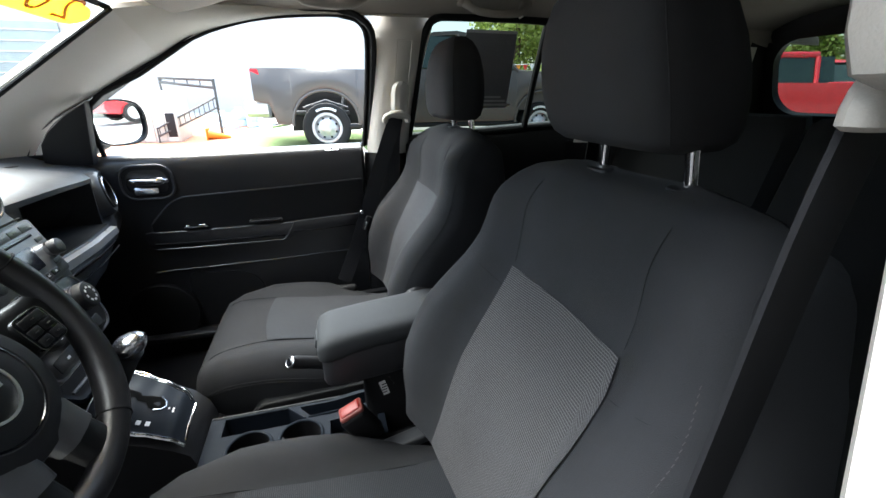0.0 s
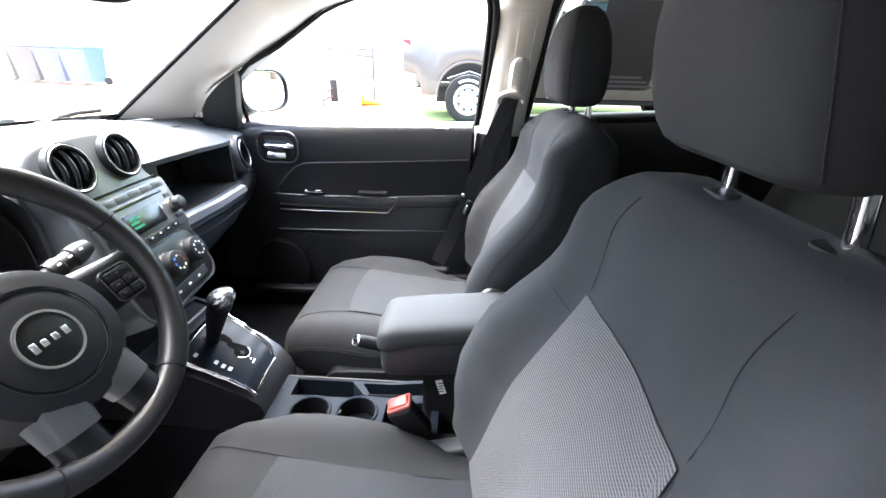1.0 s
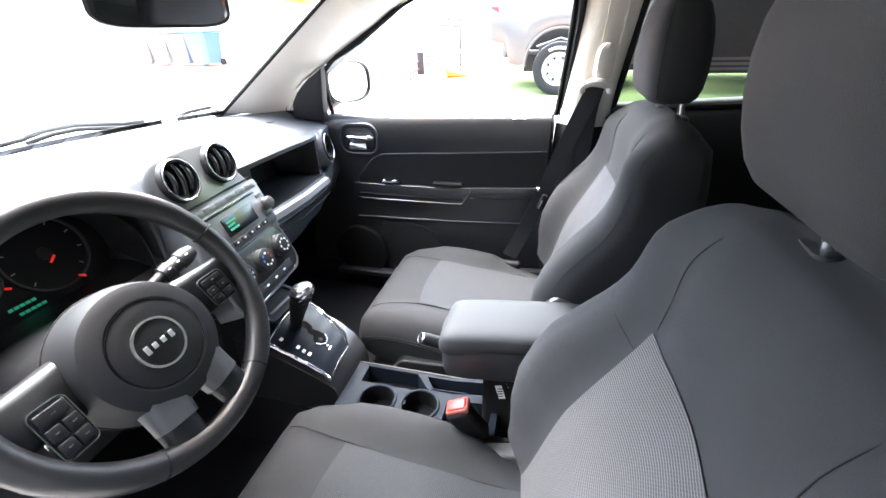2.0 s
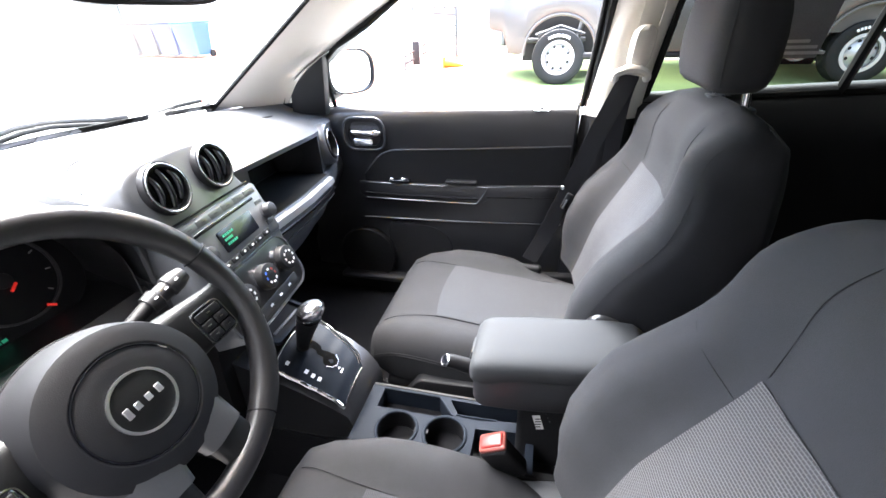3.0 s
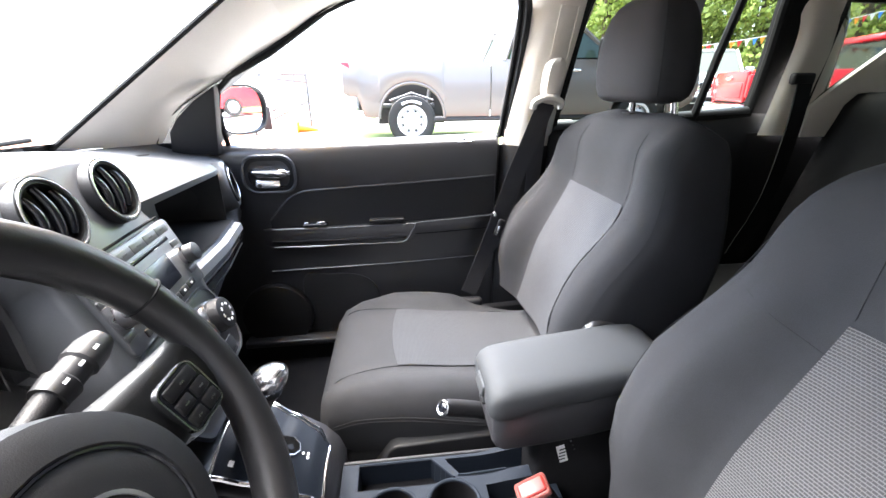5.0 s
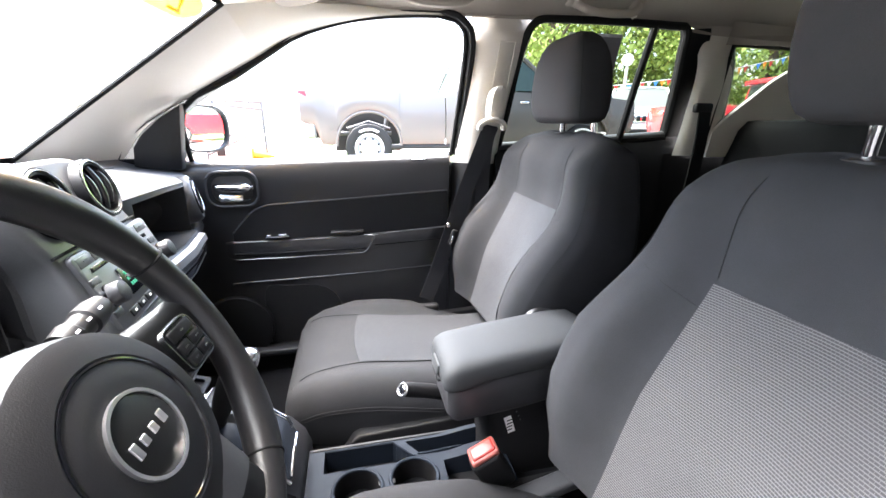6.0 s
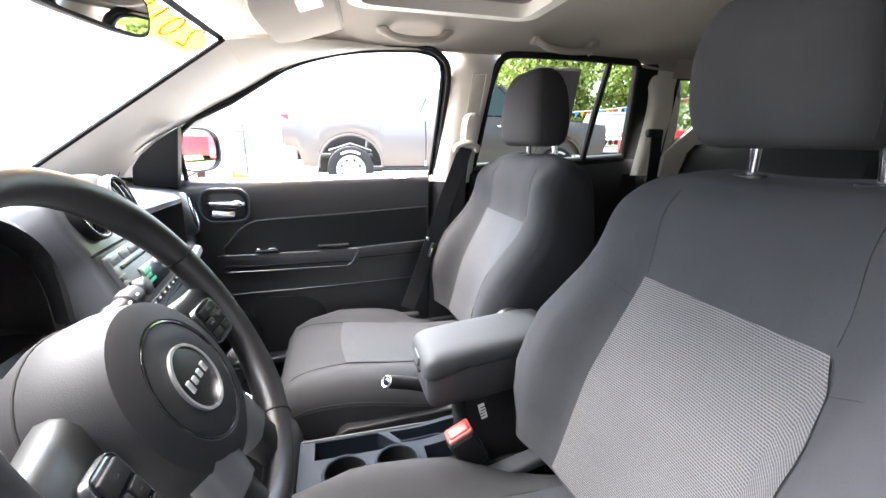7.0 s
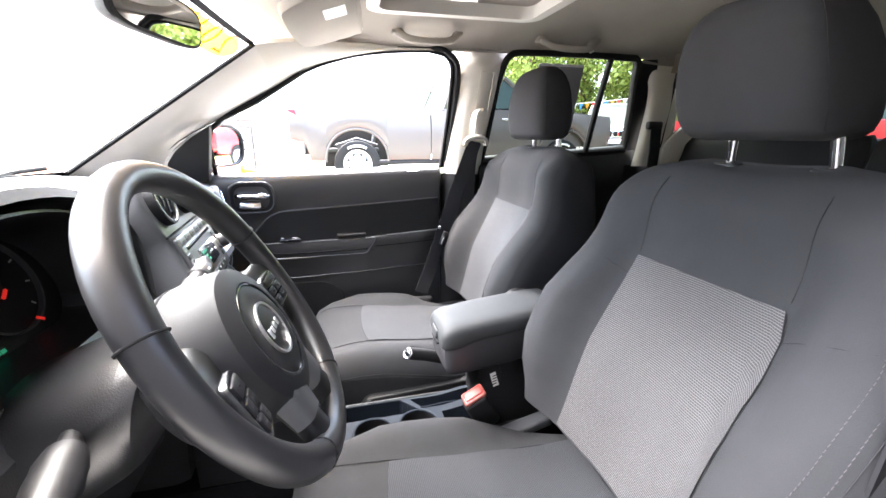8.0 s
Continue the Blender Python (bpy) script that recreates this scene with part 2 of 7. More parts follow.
bm = box(0.5, MID, 0.40, 3.2, 1.42, 0.04, 0.01)
structure("car_floor", bm, CARPET, "black carpet on the floor of the car", "floor")
floor_tunnel = loft([[(x, MID + dy, z) for dy, z in ((-0.11, 0.415), (-0.085, 0.55), (0.085, 0.55), (0.11, 0.415))] for x in (-0.95, -0.5, 0.35)])
structure("floor_tunnel", floor_tunnel, CARPET, "black carpeted tunnel under the console", "floor")
bm = box(-1.0, MID, 0.72, 0.04, 1.40, 0.70, 0.01)
structure("firewall", bm, CARPET, "black lining under the dashboard", "wall")
for nm, yy in (("kick_panel_right", 1.45), ("kick_panel_left", 0.07)):
    structure(nm, box(-0.92, yy, 0.74, 0.36, 0.03, 0.70, 0.01), CARPET, "black lining at the side of the footwell", "panel")
for nm, yy in (("sill_right", 1.44), ("sill_left", 0.10)):
    bm = box(0.35, yy, 0.45, 2.6, 0.09, 0.10, 0.02)
    structure(nm, bm, BLACK, "black plastic sill trim", "sill")

# roof lining with the sunroof's opening
SUN_X, SUN_Y = (-0.12, 0.34), (0.37, 1.17)


def liner_z(x, y):
    v = abs(y - MID) / 0.60
    edge = 1.462 + 0.012 * min(1, max(0, (x + 0.1) / 0.9))
    return edge + 0.075 * (1 - min(1, v) ** 5.0) - 0.10 * max(0, -x - 0.05) ** 1.5 - 0.03 * max(0, x - 0.9)


xs = sorted({-0.44, -0.40, -0.34, -0.27, -0.20, SUN_X[0], 0.0, 0.12, 0.24, SUN_X[1], 0.45, 0.6, 0.8, 1.0, 1.2, 1.5, 1.72})
ys = sorted({MID + s * d for s in (-1, 1) for d in (0.02, 0.12, 0.22, 0.40, 0.46, 0.51, 0.55, 0.58, 0.60)} | set(SUN_Y) | {MID - 0.62, MID - 0.64})
bm = bmesh.new()
for layer in (0, 0.02):
    grid = {(x, y): bm.verts.new((x - (0.05 * (1 - (abs(y - MID) / 0.6) ** 2) if x < -0.3 else 0), y, liner_z(x, y) + layer)) for x in xs for y in ys}
    for x0, x1 in zip(xs, xs[1:]):
        for y0, y1 in zip(ys, ys[1:]):
            if SUN_X[0] <= x0 < SUN_X[1] and SUN_Y[0] <= y0 < SUN_Y[1]:
                continue
            bm.faces.new((grid[x0, y0], grid[x1, y0], grid[x1, y1], grid[x0, y1]))
structure("headliner", bm, LINER, "pale grey cloth roof lining with a sunroof opening", "ceiling")

sunroof = thing("sunroof", (0.11, MID + 0.0, 1.53), "closed sunroof with a pale frame and dark glass", "sunroof")
so, si = rounded(SUN_X[1] - SUN_X[0] + 0.03, SUN_Y[1] - SUN_Y[0] + 0.03, 0.05), rounded(SUN_X[1] - SUN_X[0] - 0.03, SUN_Y[1] - SUN_Y[0] - 0.03, 0.035)
sm = axes((sum(SUN_X) / 2, sum(SUN_Y) / 2, 1.516), (1, 0, 0), (0, 1, 0))
part("frame", ring_plate(so, si, sm, 0.035), BEIGE, sunroof)
part("glass", plate(rounded(0.50, 0.83, 0.04), sm @ Matrix.Translation((0, 0, 0.045)), 0.006), GLOSS, sunroof, "dark sunroof glass")
part("shade", box(0.25, MID, 1.552, 0.17, 0.76, 0.008, 0.003), LINER, sunroof, "pale sliding shade, mostly open")

bm = box(0.75, MID, 1.60, 2.4, 1.18, 0.02, 0.008)
structure("roof_panel", bm, mat("car_paint_silver", (0.42, 0.43, 0.44), 0.3, metal=0.3, coat=0.5, bump=0), "silver painted steel roof of the car", "roof")


def pillar(name, a, b, label, bulge=0.02, left=False, material=None):
    la, lb = curve_points(a, 8), curve_points(b, 8)
    if left:
        la, lb = [[(p.x + 0.02, 2 * MID - p.y - 0.03, p.z) for p in q] for q in (la, lb)]
        bulge *= 0.5
    return structure(name, strip(la, lb, 8, bulge, (0.1, MID, 1.1), 0.025), material or BEIGE, label, "pillar")


W_EDGE = [(-0.985, 1.345, 1.095), (-0.80, 1.305, 1.215), (-0.60, 1.26, 1.335), (-0.425, 1.21, 1.432)]
for left in (False, True):
    tag = "left" if left else "right"
    pillar("pillar_front_" + tag, W_EDGE, [(-0.790, 1.452, 1.080), (-0.705, 1.446, 1.180), (-0.555, 1.420, 1.263), (-0.400, 1.394, 1.346)], "pale grey plastic trim of the windscreen pillar", 0.012, left)
    pillar("roof_rail_front_" + tag, [(-0.430, 1.2115, 1.4295), (-0.30, 1.275, 1.455), (-0.1, 1.35, 1.474), (0.06, 1.37, 1.480)],
           [(-0.402, 1.3945, 1.345), (-0.285, 1.383, 1.405), (-0.09, 1.368, 1.452), (0.10, 1.363, 1.466)], "pale grey lining above the front door", 0.011, left, RAIL)
    pillar("pillar_middle_" + tag, [(0.148, 1.455, 1.06), (0.155, 1.43, 1.2), (0.172, 1.397, 1.35), (0.178, 1.388, 1.43), (0.180, 1.402, 1.475), (0.182, 1.42, 1.53)],
           [(0.285, 1.455, 1.06), (0.305, 1.43, 1.2), (0.335, 1.397, 1.35), (0.358, 1.388, 1.43), (0.375, 1.402, 1.475), (0.39, 1.42, 1.53)], "pale grey plastic trim of the middle pillar", 0.045, left)
    pillar("pillar_middle_base_" + tag, [(0.118, 1.43, 0.45), (0.122, 1.45, 0.8), (0.140, 1.457, 1.066)], [(0.30, 1.43, 0.45), (0.29, 1.45, 0.8), (0.287, 1.457, 1.062)],
           "black plastic foot of the middle pillar", 0.045, left, BLACK)
    pillar("pillar_rear_" + tag, [(0.925, 1.42, 1.08), (0.930, 1.40, 1.2), (0.925, 1.372, 1.36), (0.90, 1.388, 1.475), (0.89, 1.40, 1.53)],
           [(1.090, 1.40, 1.08), (1.068, 1.38, 1.2), (1.045, 1.356, 1.36), (1.030, 1.372, 1.475), (1.03, 1.385, 1.53)], "pale grey plastic trim of the rear pillar", 0.03, left)
    pillar("roof_rail_rear_" + tag, [(0.06, 1.366, 1.480), (0.4, 1.366, 1.484), (0.84, 1.366, 1.486), (0.93, 1.364, 1.484), (1.2, 1.35, 1.48), (1.9, 1.33, 1.46)],
           [(0.08, 1.356, 1.462), (0.4, 1.356, 1.473), (0.84, 1.356, 1.470), (0.89, 1.352, 1.452), (1.2, 1.34, 1.440), (1.9, 1.32, 1.43)], "pale grey lining above the rear door", 0.0, left, LINER)
    pillar("quarter_lower_" + tag, [(0.90, 1.43, 0.45), (0.90, 1.43, 1.085)], [(1.84, 1.40, 0.45), (1.84, 1.40, 1.11)], "black plastic cargo side trim", 0.03, left, BLACK)
    pillar("quarter_end_" + tag, [(1.58, 1.38, 1.08), (1.60, 1.34, 1.46)], [(1.83, 1.36, 1.10), (1.70, 1.345, 1.46)], "black plastic trim beside the tailgate", 0.0, left, BLACK)
    pillar("quarter_header_" + tag, [(1.0, 1.354, 1.425), (1.35, 1.352, 1.425), (1.72, 1.345, 1.42)], [(1.0, 1.336, 1.495), (1.35, 1.333, 1.49), (1.72, 1.325, 1.475)], "grey cloth lining above the quarter window", 0.0, left, LINER)
bm = box(1.82, MID, 0.78, 0.06, 1.30, 0.74, 0.02)
structure("tailgate", bm, BLACK, "black plastic tailgate lining", "tailgate")

# windscreen with its dark edge, lettered strip and wipers
ws_lo = [(-1.13 + 0.145 * ((y - MID) / 0.575) ** 2, y, 1.09) for y in [0.195 + 1.15 * k / 16 for k in range(17)]]
ws_hi = [(-0.49 + 0.065 * ((y - MID) / 0.44) ** 2, y, 1.462 - 0.03 * ((y - MID) / 0.44) ** 2) for y in [0.33 + 0.88 * k / 16 for k in range(17)]]
windscreen = structure("windscreen", strip(ws_lo, ws_hi, 10, 0.0, (0, MID, 1.0), 0.005), WINDOW, "clear laminated windscreen with a black edge", "windscreen")
windscreen.visible_shadow = False
edge = [Vector(a).lerp(Vector(b), k / 10) for k in range(11) for a, b in ((ws_lo[16], ws_hi[16]),)]
part("black_edge", tube([p + Vector((0.003, -0.002, -0.002)) for p in edge], 0.0055, 8), FRIT, windscreen)
edge = [Vector(a).lerp(Vector(b), k / 10) for k in range(11) for a, b in ((ws_lo[0], ws_hi[0]),)]
part("black_edge", strip(edge, [p + Vector((-0.02, 0.016, 0.012)) for p in edge], 1, 0, (0, MID, 1.0), 0.003), FRIT, windscreen)
part("black_edge", strip([Vector(p) + Vector((0.004, 0, 0.002)) for p in ws_hi], [Vector(b).lerp(Vector(a), 0.014) for a, b in zip(ws_lo, ws_hi)], 1, 0, (0, MID, 1.0), 0.003), FRIT, windscreen)
part("black_edge", strip([Vector(p) for p in ws_lo], [Vector(a).lerp(Vector(b), 0.05) for a, b in zip(ws_lo, ws_hi)], 1, 0, (0, MID, 1.0), 0.003), FRIT, windscreen)


def ws_point(y, t):
    """A point of the windscreen at side position y (by its upper edge) and t from top to bottom."""
    k = (y - 0.33) / 0.88 * 16
    i = max(0, min(15, int(k)))
    f = k - i
    hi = Vector(ws_hi[i]).lerp(Vector(ws_hi[i + 1]), f)
    lo = Vector(ws_lo[i]).lerp(Vector(ws_lo[i + 1]), f)
    return hi.lerp(lo, t)


STICK = bpy.data.materials.new("yellow_film")
STICK.use_nodes = True
sn, sl = STICK.node_tree.nodes, STICK.node_tree.links
s_tr, s_df, s_mx = sn.new("ShaderNodeBsdfTranslucent"), sn["Principled BSDF"], sn.new("ShaderNodeMixShader")
s_tr.inputs[0].default_value = (0.97, 0.68, 0.13, 1)
s_df.inputs["Base Color"].default_value = (0.9, 0.68, 0.18, 1)
s_mx.inputs[0].default_value = 0.2
sl.new(s_tr.outputs[0], s_mx.inputs[1])
sl.new(s_df.outputs[0], s_mx.inputs[2])
sl.new(s_mx.outputs[0], sn["Material Output"].inputs[0])
year_sticker = thing("year_sticker", ws_point(1.05, 0.13), "yellow plastic strip with orange year numerals on the windscreen", "sticker")
hi_l, lo_l = [], []
for k in range(25):
    y = 0.93 + 0.272 * k / 24
    q = max(0.0, (k - 20) / 4, (3 - k) / 3)
    h = 0.050 * math.sqrt(max(0.02, 1 - q * q))
    hi_l.append(ws_point(y, 0.066 - h) + Vector((-0.006, 0, -0.004)))
    lo_l.append(ws_point(y, 0.066 + h) + Vector((-0.006, 0, -0.004)))
part("film", strip(hi_l, lo_l, 1, 0, (0, MID, 1.0), 0.001), STICK, year_sticker)
RED_INK = mat("orange_ink", (0.75, 0.17, 0.02), 0.6, bump=0)
for ch, y in (("2", 1.148), ("0", 1.085), ("1", 1.032), ("1", 0.992)):
    f = bpy.data.curves.new("numeral", "FONT")
    f.body, f.size, f.align_x, f.align_y, f.extrude = ch, 0.096, "CENTER", "CENTER", 0.0004
    f.materials.append(RED_INK)
    ob = new("numeral", f)
    a, b, c = ws_point(y, 0.066), ws_point(y, 0.0), ws_point(y - 0.02, 0.066)
    # read from outside: the text's right is towards the driver's side seen from the bonnet
    ob.parent = year_sticker
    ob.matrix_basis = Matrix.Translation(-year_sticker.location) @ axes(a + Vector((-0.001, 0, -0.0)), c - a, b - a)

for name, y0, y1 in (("wiper", 0.30, 0.85), ("wiper", 0.85, 1.33)):
    w = thing(name, (-1.14, y0, 1.09), "black wiper blade resting at the windscreen's foot", "wiper", "wipers")
    path = [(-1.13 + 0.145 * ((y - MID) / 0.575) ** 2 - 0.012, y, 1.105 + 0.012 * math.sin(i)) for i, y in enumerate([y0 + (y1 - y0) * k / 8 for k in range(9)])]
    part("blade", tube(path, 0.006, 8), RUBBER, w)
    part("arm", tube([Vector(p) + Vector((-0.02, 0, 0.01)) for p in path[:6]], 0.008, 8), BLACK, w)
bonnet = [[(x, y, 1.075 - 0.05 * ((y - MID) / 0.75) ** 2 - 0.10 * ((-1.16 - x) / 1.1) ** 2) for y in [0.05 + 1.44 * k / 12 for k in range(13)]] for x in (-1.18, -1.4, -1.7, -2.0, -2.25)]
bm = strip(*[[r[k] for r in bonnet] for k in (0, 12)], 12, 0, (0, MID, 3), 0.02)
CAR_PAINT = bpy.data.materials["car_paint_silver"]
structure("bonnet", loft([[Vector(p) for p in r] + [Vector(p) - Vector((0, 0, 0.03)) for p in r[::-1]] for r in bonnet]), CAR_PAINT, "silver painted steel bonnet of the car", "bonnet")
bm.free()

# ---- front passenger door ----
WIN_F = [(-0.62, 1.072), (-0.605, 1.222), (-0.463, 1.302), (-0.31, 1.391), (-0.19, 1.432), (-0.09, 1.450), (0.02, 1.459), (0.10, 1.459), (0.140, 1.445), (0.158, 1.405), (0.155, 1.30), (0.146, 1.18), (0.138, 1.088)]
door = thing("front_passenger_door", (-0.2, 1.46, 0.45), "closed black plastic front door panel with window", "car door")


DX = [-0.80, -0.70, -0.60, -0.50, -0.40, -0.30, -0.20, -0.10, 0.0, 0.08, 0.125, 0.135]
prof = [(1.49, 1.068), (1.478, 1.0785), (1.468, 1.0805), (1.457, 1.0785), (1.446, 1.0745), (1.437, 1.069), (1.4315, 1.0615), (1.4285, 1.050), (1.427, 1.03), (1.427, 1.00), (1.432, 0.96), (1.434, 0.93), (1.432, 0.80), (1.43, 0.60), (1.43, 0.45), (1.49, 0.45)]
rings = []
for x in DX:
    rise = 0.018 * (x + 0.64) / 0.776
    e = 0.0 if x < 0.13 else 0.02
    rings.append([(x, y + e + (0.03 * max(0, -0.6 - x)), z + (rise if z > 0.9 else 0)) for y, z in prof])
part("panel", loft(rings), DOOR, door)
# raised field: upper roll, arm rest shelf, map pocket
ux = [(-0.53, 0.872), (-0.50, 0.905), (-0.471, 0.934), (-0.44, 0.949), (-0.40, 0.955), (-0.165, 0.966), (0.12, 0.982)]
line = [(x, 1.428, z) for x, z in ux]
part("upper_seam", tube(curve_points(line, 4), 0.0026, 8), DASH, door)
field = [(x, z) for x, z in ux] + [(0.12, 0.860), (-0.10, 0.848), (-0.46, 0.842), (-0.53, 0.842)]
part("inset_panel", plate([(x, z) for x, z in field], axes((0, 1.4305, 0), (1, 0, 0), (0, 0, 1)), 0.004), BLACK, door, "black cloth inset")
# arm rest shelf, proud of the panel
shelf = []
for x, d, zt, zb in ((-0.555, 0.004, 0.840, 0.80), (-0.53, 0.012, 0.844, 0.792), (-0.40, 0.018, 0.844, 0.790), (-0.145, 0.020, 0.848, 0.790), (-0.125, 0.020, 0.849, 0.800), (-0.105, 0.018, 0.850, 0.812), (0.05, 0.016, 0.858, 0.820), (0.115, 0.012, 0.862, 0.824), (0.128, 0.006, 0.860, 0.83)):
    shelf.append([(x, 1.437, zt + 0.004), (x, 1.432 - d * 0.8, zt + 0.003), (x, 1.432 - d, zt - 0.006), (x, 1.432 - d, zb + 0.012), (x, 1.432 - d * 0.85, zb), (x, 1.437, zb - 0.004)])
part("armrest", loft(shelf), DOOR, door)
# Paler tubes paint the light caught along the armrest's bevelled edges.
part("armrest_edge_glint", tube([(-0.53, 1.421, 0.845), (-0.40, 1.4145, 0.8455), (-0.25, 1.413, 0.847), (-0.130, 1.412, 0.850), (-0.117, 1.412, 0.849), (-0.121, 1.411, 0.838), (-0.134, 1.411, 0.815), (-0.148, 1.411, 0.797), (-0.156, 1.411, 0.793), (-0.25, 1.4115, 0.7925), (-0.40, 1.413, 0.792), (-0.53, 1.419, 0.791)], 0.0021, 6), SILVER, door)
part("rear_edge", tube([(-0.117, 1.4125, 0.851), (-0.04, 1.415, 0.8555), (0.115, 1.419, 0.863)], 0.0018, 6), SILVER, door)
part("rear_groove", tube([(-0.118, 1.4125, 0.817), (-0.04, 1.415, 0.8185), (0.115, 1.419, 0.826)], 0.0016, 6), SEAM, door)
part("trim_groove", tube([(-0.53, 1.418, 0.809), (-0.42, 1.4135, 0.808), (-0.146, 1.4115, 0.809)], 0.0034, 6), SEAM, door)
part("lower_seam", tube([(-0.55, 1.428, 0.712), (-0.2, 1.427, 0.719), (0.12, 1.426, 0.732)], 0.0030, 6), DASH, door)
part("map_pocket", plate([(p.x, p.y) for p in curve_points([(-0.46, 0.50, 0), (-0.46, 0.685, 0), (-0.39, 0.694, 0), (-0.31, 0.690, 0), (-0.255, 0.660, 0), (-0.232, 0.60, 0), (-0.228, 0.50, 0)], 5)], axes((0, 1.4295, 0), (1, 0, 0), (0, 0, 1)), 0.003), SEAM, door, "dark open map pocket")
part("pocket_sill", tube([(-0.24, 1.424, 0.505), (-0.05, 1.424, 0.512), (0.10, 1.423, 0.520)], 0.004, 6), DASH, door)
part("speaker_rim", tube([(-0.55 + 0.101 * math.cos(a), 1.406, 0.57 + 0.101 * math.sin(a)) for a in [2 * math.pi * k / 40 for k in range(40)]], 0.0026, 6, True), BLACK, door)
part("speaker_grille", plate(disc(0.105, 32), axes((-0.55, 1.425, 0.57), (1, 0, 0), (0, 0, 1)), 0.02, 0.006), BLACK, door)
part("sill_step", box(-0.35, 1.40, 0.49, 0.6, 0.05, 0.02, 0.005), DARK, door)
# window switch and pull pocket
sw = part("window_switch", box(-0.405, 1.418, 0.857, 0.07, 0.020, 0.008, 0.003), GLOSS, door)
part("switch_key", box(-0.43, 1.418, 0.863, 0.012, 0.012, 0.006, 0.002), CHROME, sw)
part("switch_key", box(-0.39, 1.418, 0.863, 0.022, 0.006, 0.005, 0.002), SATIN, sw)
part("pull_cup", joined(box(-0.20, 1.416, 0.862, 0.10, 0.024, 0.012, 0.004)), BLACK, door)
# inside handle in its frame
part("handle_rim", tube([(-0.513 + u, 1.4215, 1.004 + v) for u, v in rounded(0.138, 0.100, 0.036)], 0.0042, 8, True), DASH, door)
hb = part("handle_frame", ring_plate(rounded(0.138, 0.104, 0.040), rounded(0.108, 0.074, 0.028), axes((-0.513, 1.436, 1.004), (1, 0, 0), (0, 0, 1)), 0.014), BLACK, door)
part("handle_cup", plate(rounded(0.12, 0.085, 0.030), axes((-0.512, 1.434, 1.005), (1, 0, 0), (0, 0, 1)), 0.003), GLOSS, hb)
part("finger_plate", plate(rounded(0.066, 0.025, 0.008), axes((-0.519, 1.424, 0.978), (1, 0, 0), (0, 0.35, 1)), 0.006, 0.003), SATIN, hb, "satin finger plate")
part("door_handle", tube(curve_points([(-0.556, 1.427, 1.010), (-0.545, 1.415, 1.010), (-0.51, 1.4115, 1.009), (-0.478, 1.413, 1.008), (-0.462, 1.425, 1.008)], 5), [0.010] * 3 + [0.0115] * 10 + [0.012] * 5 + [0.010] * 3, 14), CHROME, door, "chrome inside door handle")
LK = axes((0.030, 1.4425, 1.0815), (1, 0, 0.02), (0, 0.87, 0.50))
dome = [(0.022 * math.cos(math.pi * k / 14), 0.020 * math.sin(math.pi * k / 14) - 0.008) for k in range(15)] + [(-0.018, -0.011), (0.018, -0.011)]
lk = part("lock_frame", plate(dome, LK, 0.005, 0.0015), CHROME, door, "chrome lock cup")
part("lock_cup", plate([(u * 0.80, v * 0.74 + 0.0012) for u, v in dome], LK @ Matrix.Translation((0, 0, 0.0052)), 0.0008), GLOSS, lk)
part("lock_button", tube([LK @ Vector((0, -0.001, 0.004)), LK @ Vector((0, -0.001, 0.010)), LK @ Vector((0, -0.001, 0.0115))], [0.0055, 0.0055, 0.0035], 12), CHROME, lk)
# window opening: seal, frame and glass
WF = curve_points([(x, side_y(z), z) for x, z in WIN_F], 3)
part("window_seal", tube(WF, [0.0042 if p.z > 1.38 and p.x < 0.10 else 0.007 for p in WF], 8), RUBBER, door)
part("window_frame", tube([(p.x + 0.018 * (1 if p.x > 0.13 else 0), p.y - 0.004, p.z + (0.012 if p.z > 1.25 and p.x < 0.13 else 0)) for p in WF[4:]], [0.0035 if p.z > 1.40 and p.x < 0.10 else (0.0055 if p.x < 0.05 else 0.011) for p in WF[4:]], 8), BLACK, door)
rear_run = [p for p in WF if p.x > 0.085 and p.z > 1.088]
part("rear_channel", strip([p + Vector((0, 0.004, 0)) for p in rear_run], [p + Vector((0.022 if p.x > 0.125 else 0.010, -0.002, 0.012 if p.z > 1.43 else 0)) for p in rear_run], 2, 0.004, (0, MID, 1.2), 0.006), DARK, door, "grey rubber window channel")
bm = bmesh.new()
bm.faces.new([bm.verts.new((p.x, p.y + 0.02, p.z)) for p in WF])
gl = part("window_glass", bm, WINDOW, door, "clear side window")
gl.visible_shadow = False
part("belt_seal", tube([(-0.62, 1.468, 1.074), (-0.2, 1.47, 1.084), (0.14, 1.468, 1.092)], 0.007, 8), RUBBER, door)
sail = [(-0.745, 1.070), (-0.735, 1.130), (-0.71, 1.163), (-0.66, 1.205), (-0.600, 1.242), (-0.612, 1.17), (-0.628, 1.070)]
part("sail_return", strip([(-0.82, 1.440, 1.03), (-0.795, 1.4405, 1.083), (-0.760, 1.4385, 1.141), (-0.705, 1.432, 1.184), (-0.635, 1.4235, 1.222), (-0.48, 1.402, 1.300)],
     [(-0.80, 1.575, 1.03), (-0.77, 1.5725, 1.085), (-0.735, 1.56, 1.143), (-0.68, 1.55, 1.186), (-0.62, 1.54, 1.225), (-0.475, 1.45, 1.303)], 2, 0, (0, MID, 1.0), 0.004), BLACK, door)
part("mirror_sail", plate(sail, axes((0, 1.545, 0), (1, 0, 0), (0, -0.1, 1)), 0.03, 0.006), BLACK, door)
part("outer_skin", box(-0.22, 1.585, 0.74, 0.76, 0.10, 0.655, 0.02), CAR_PAINT, door, "silver painted outer skin")

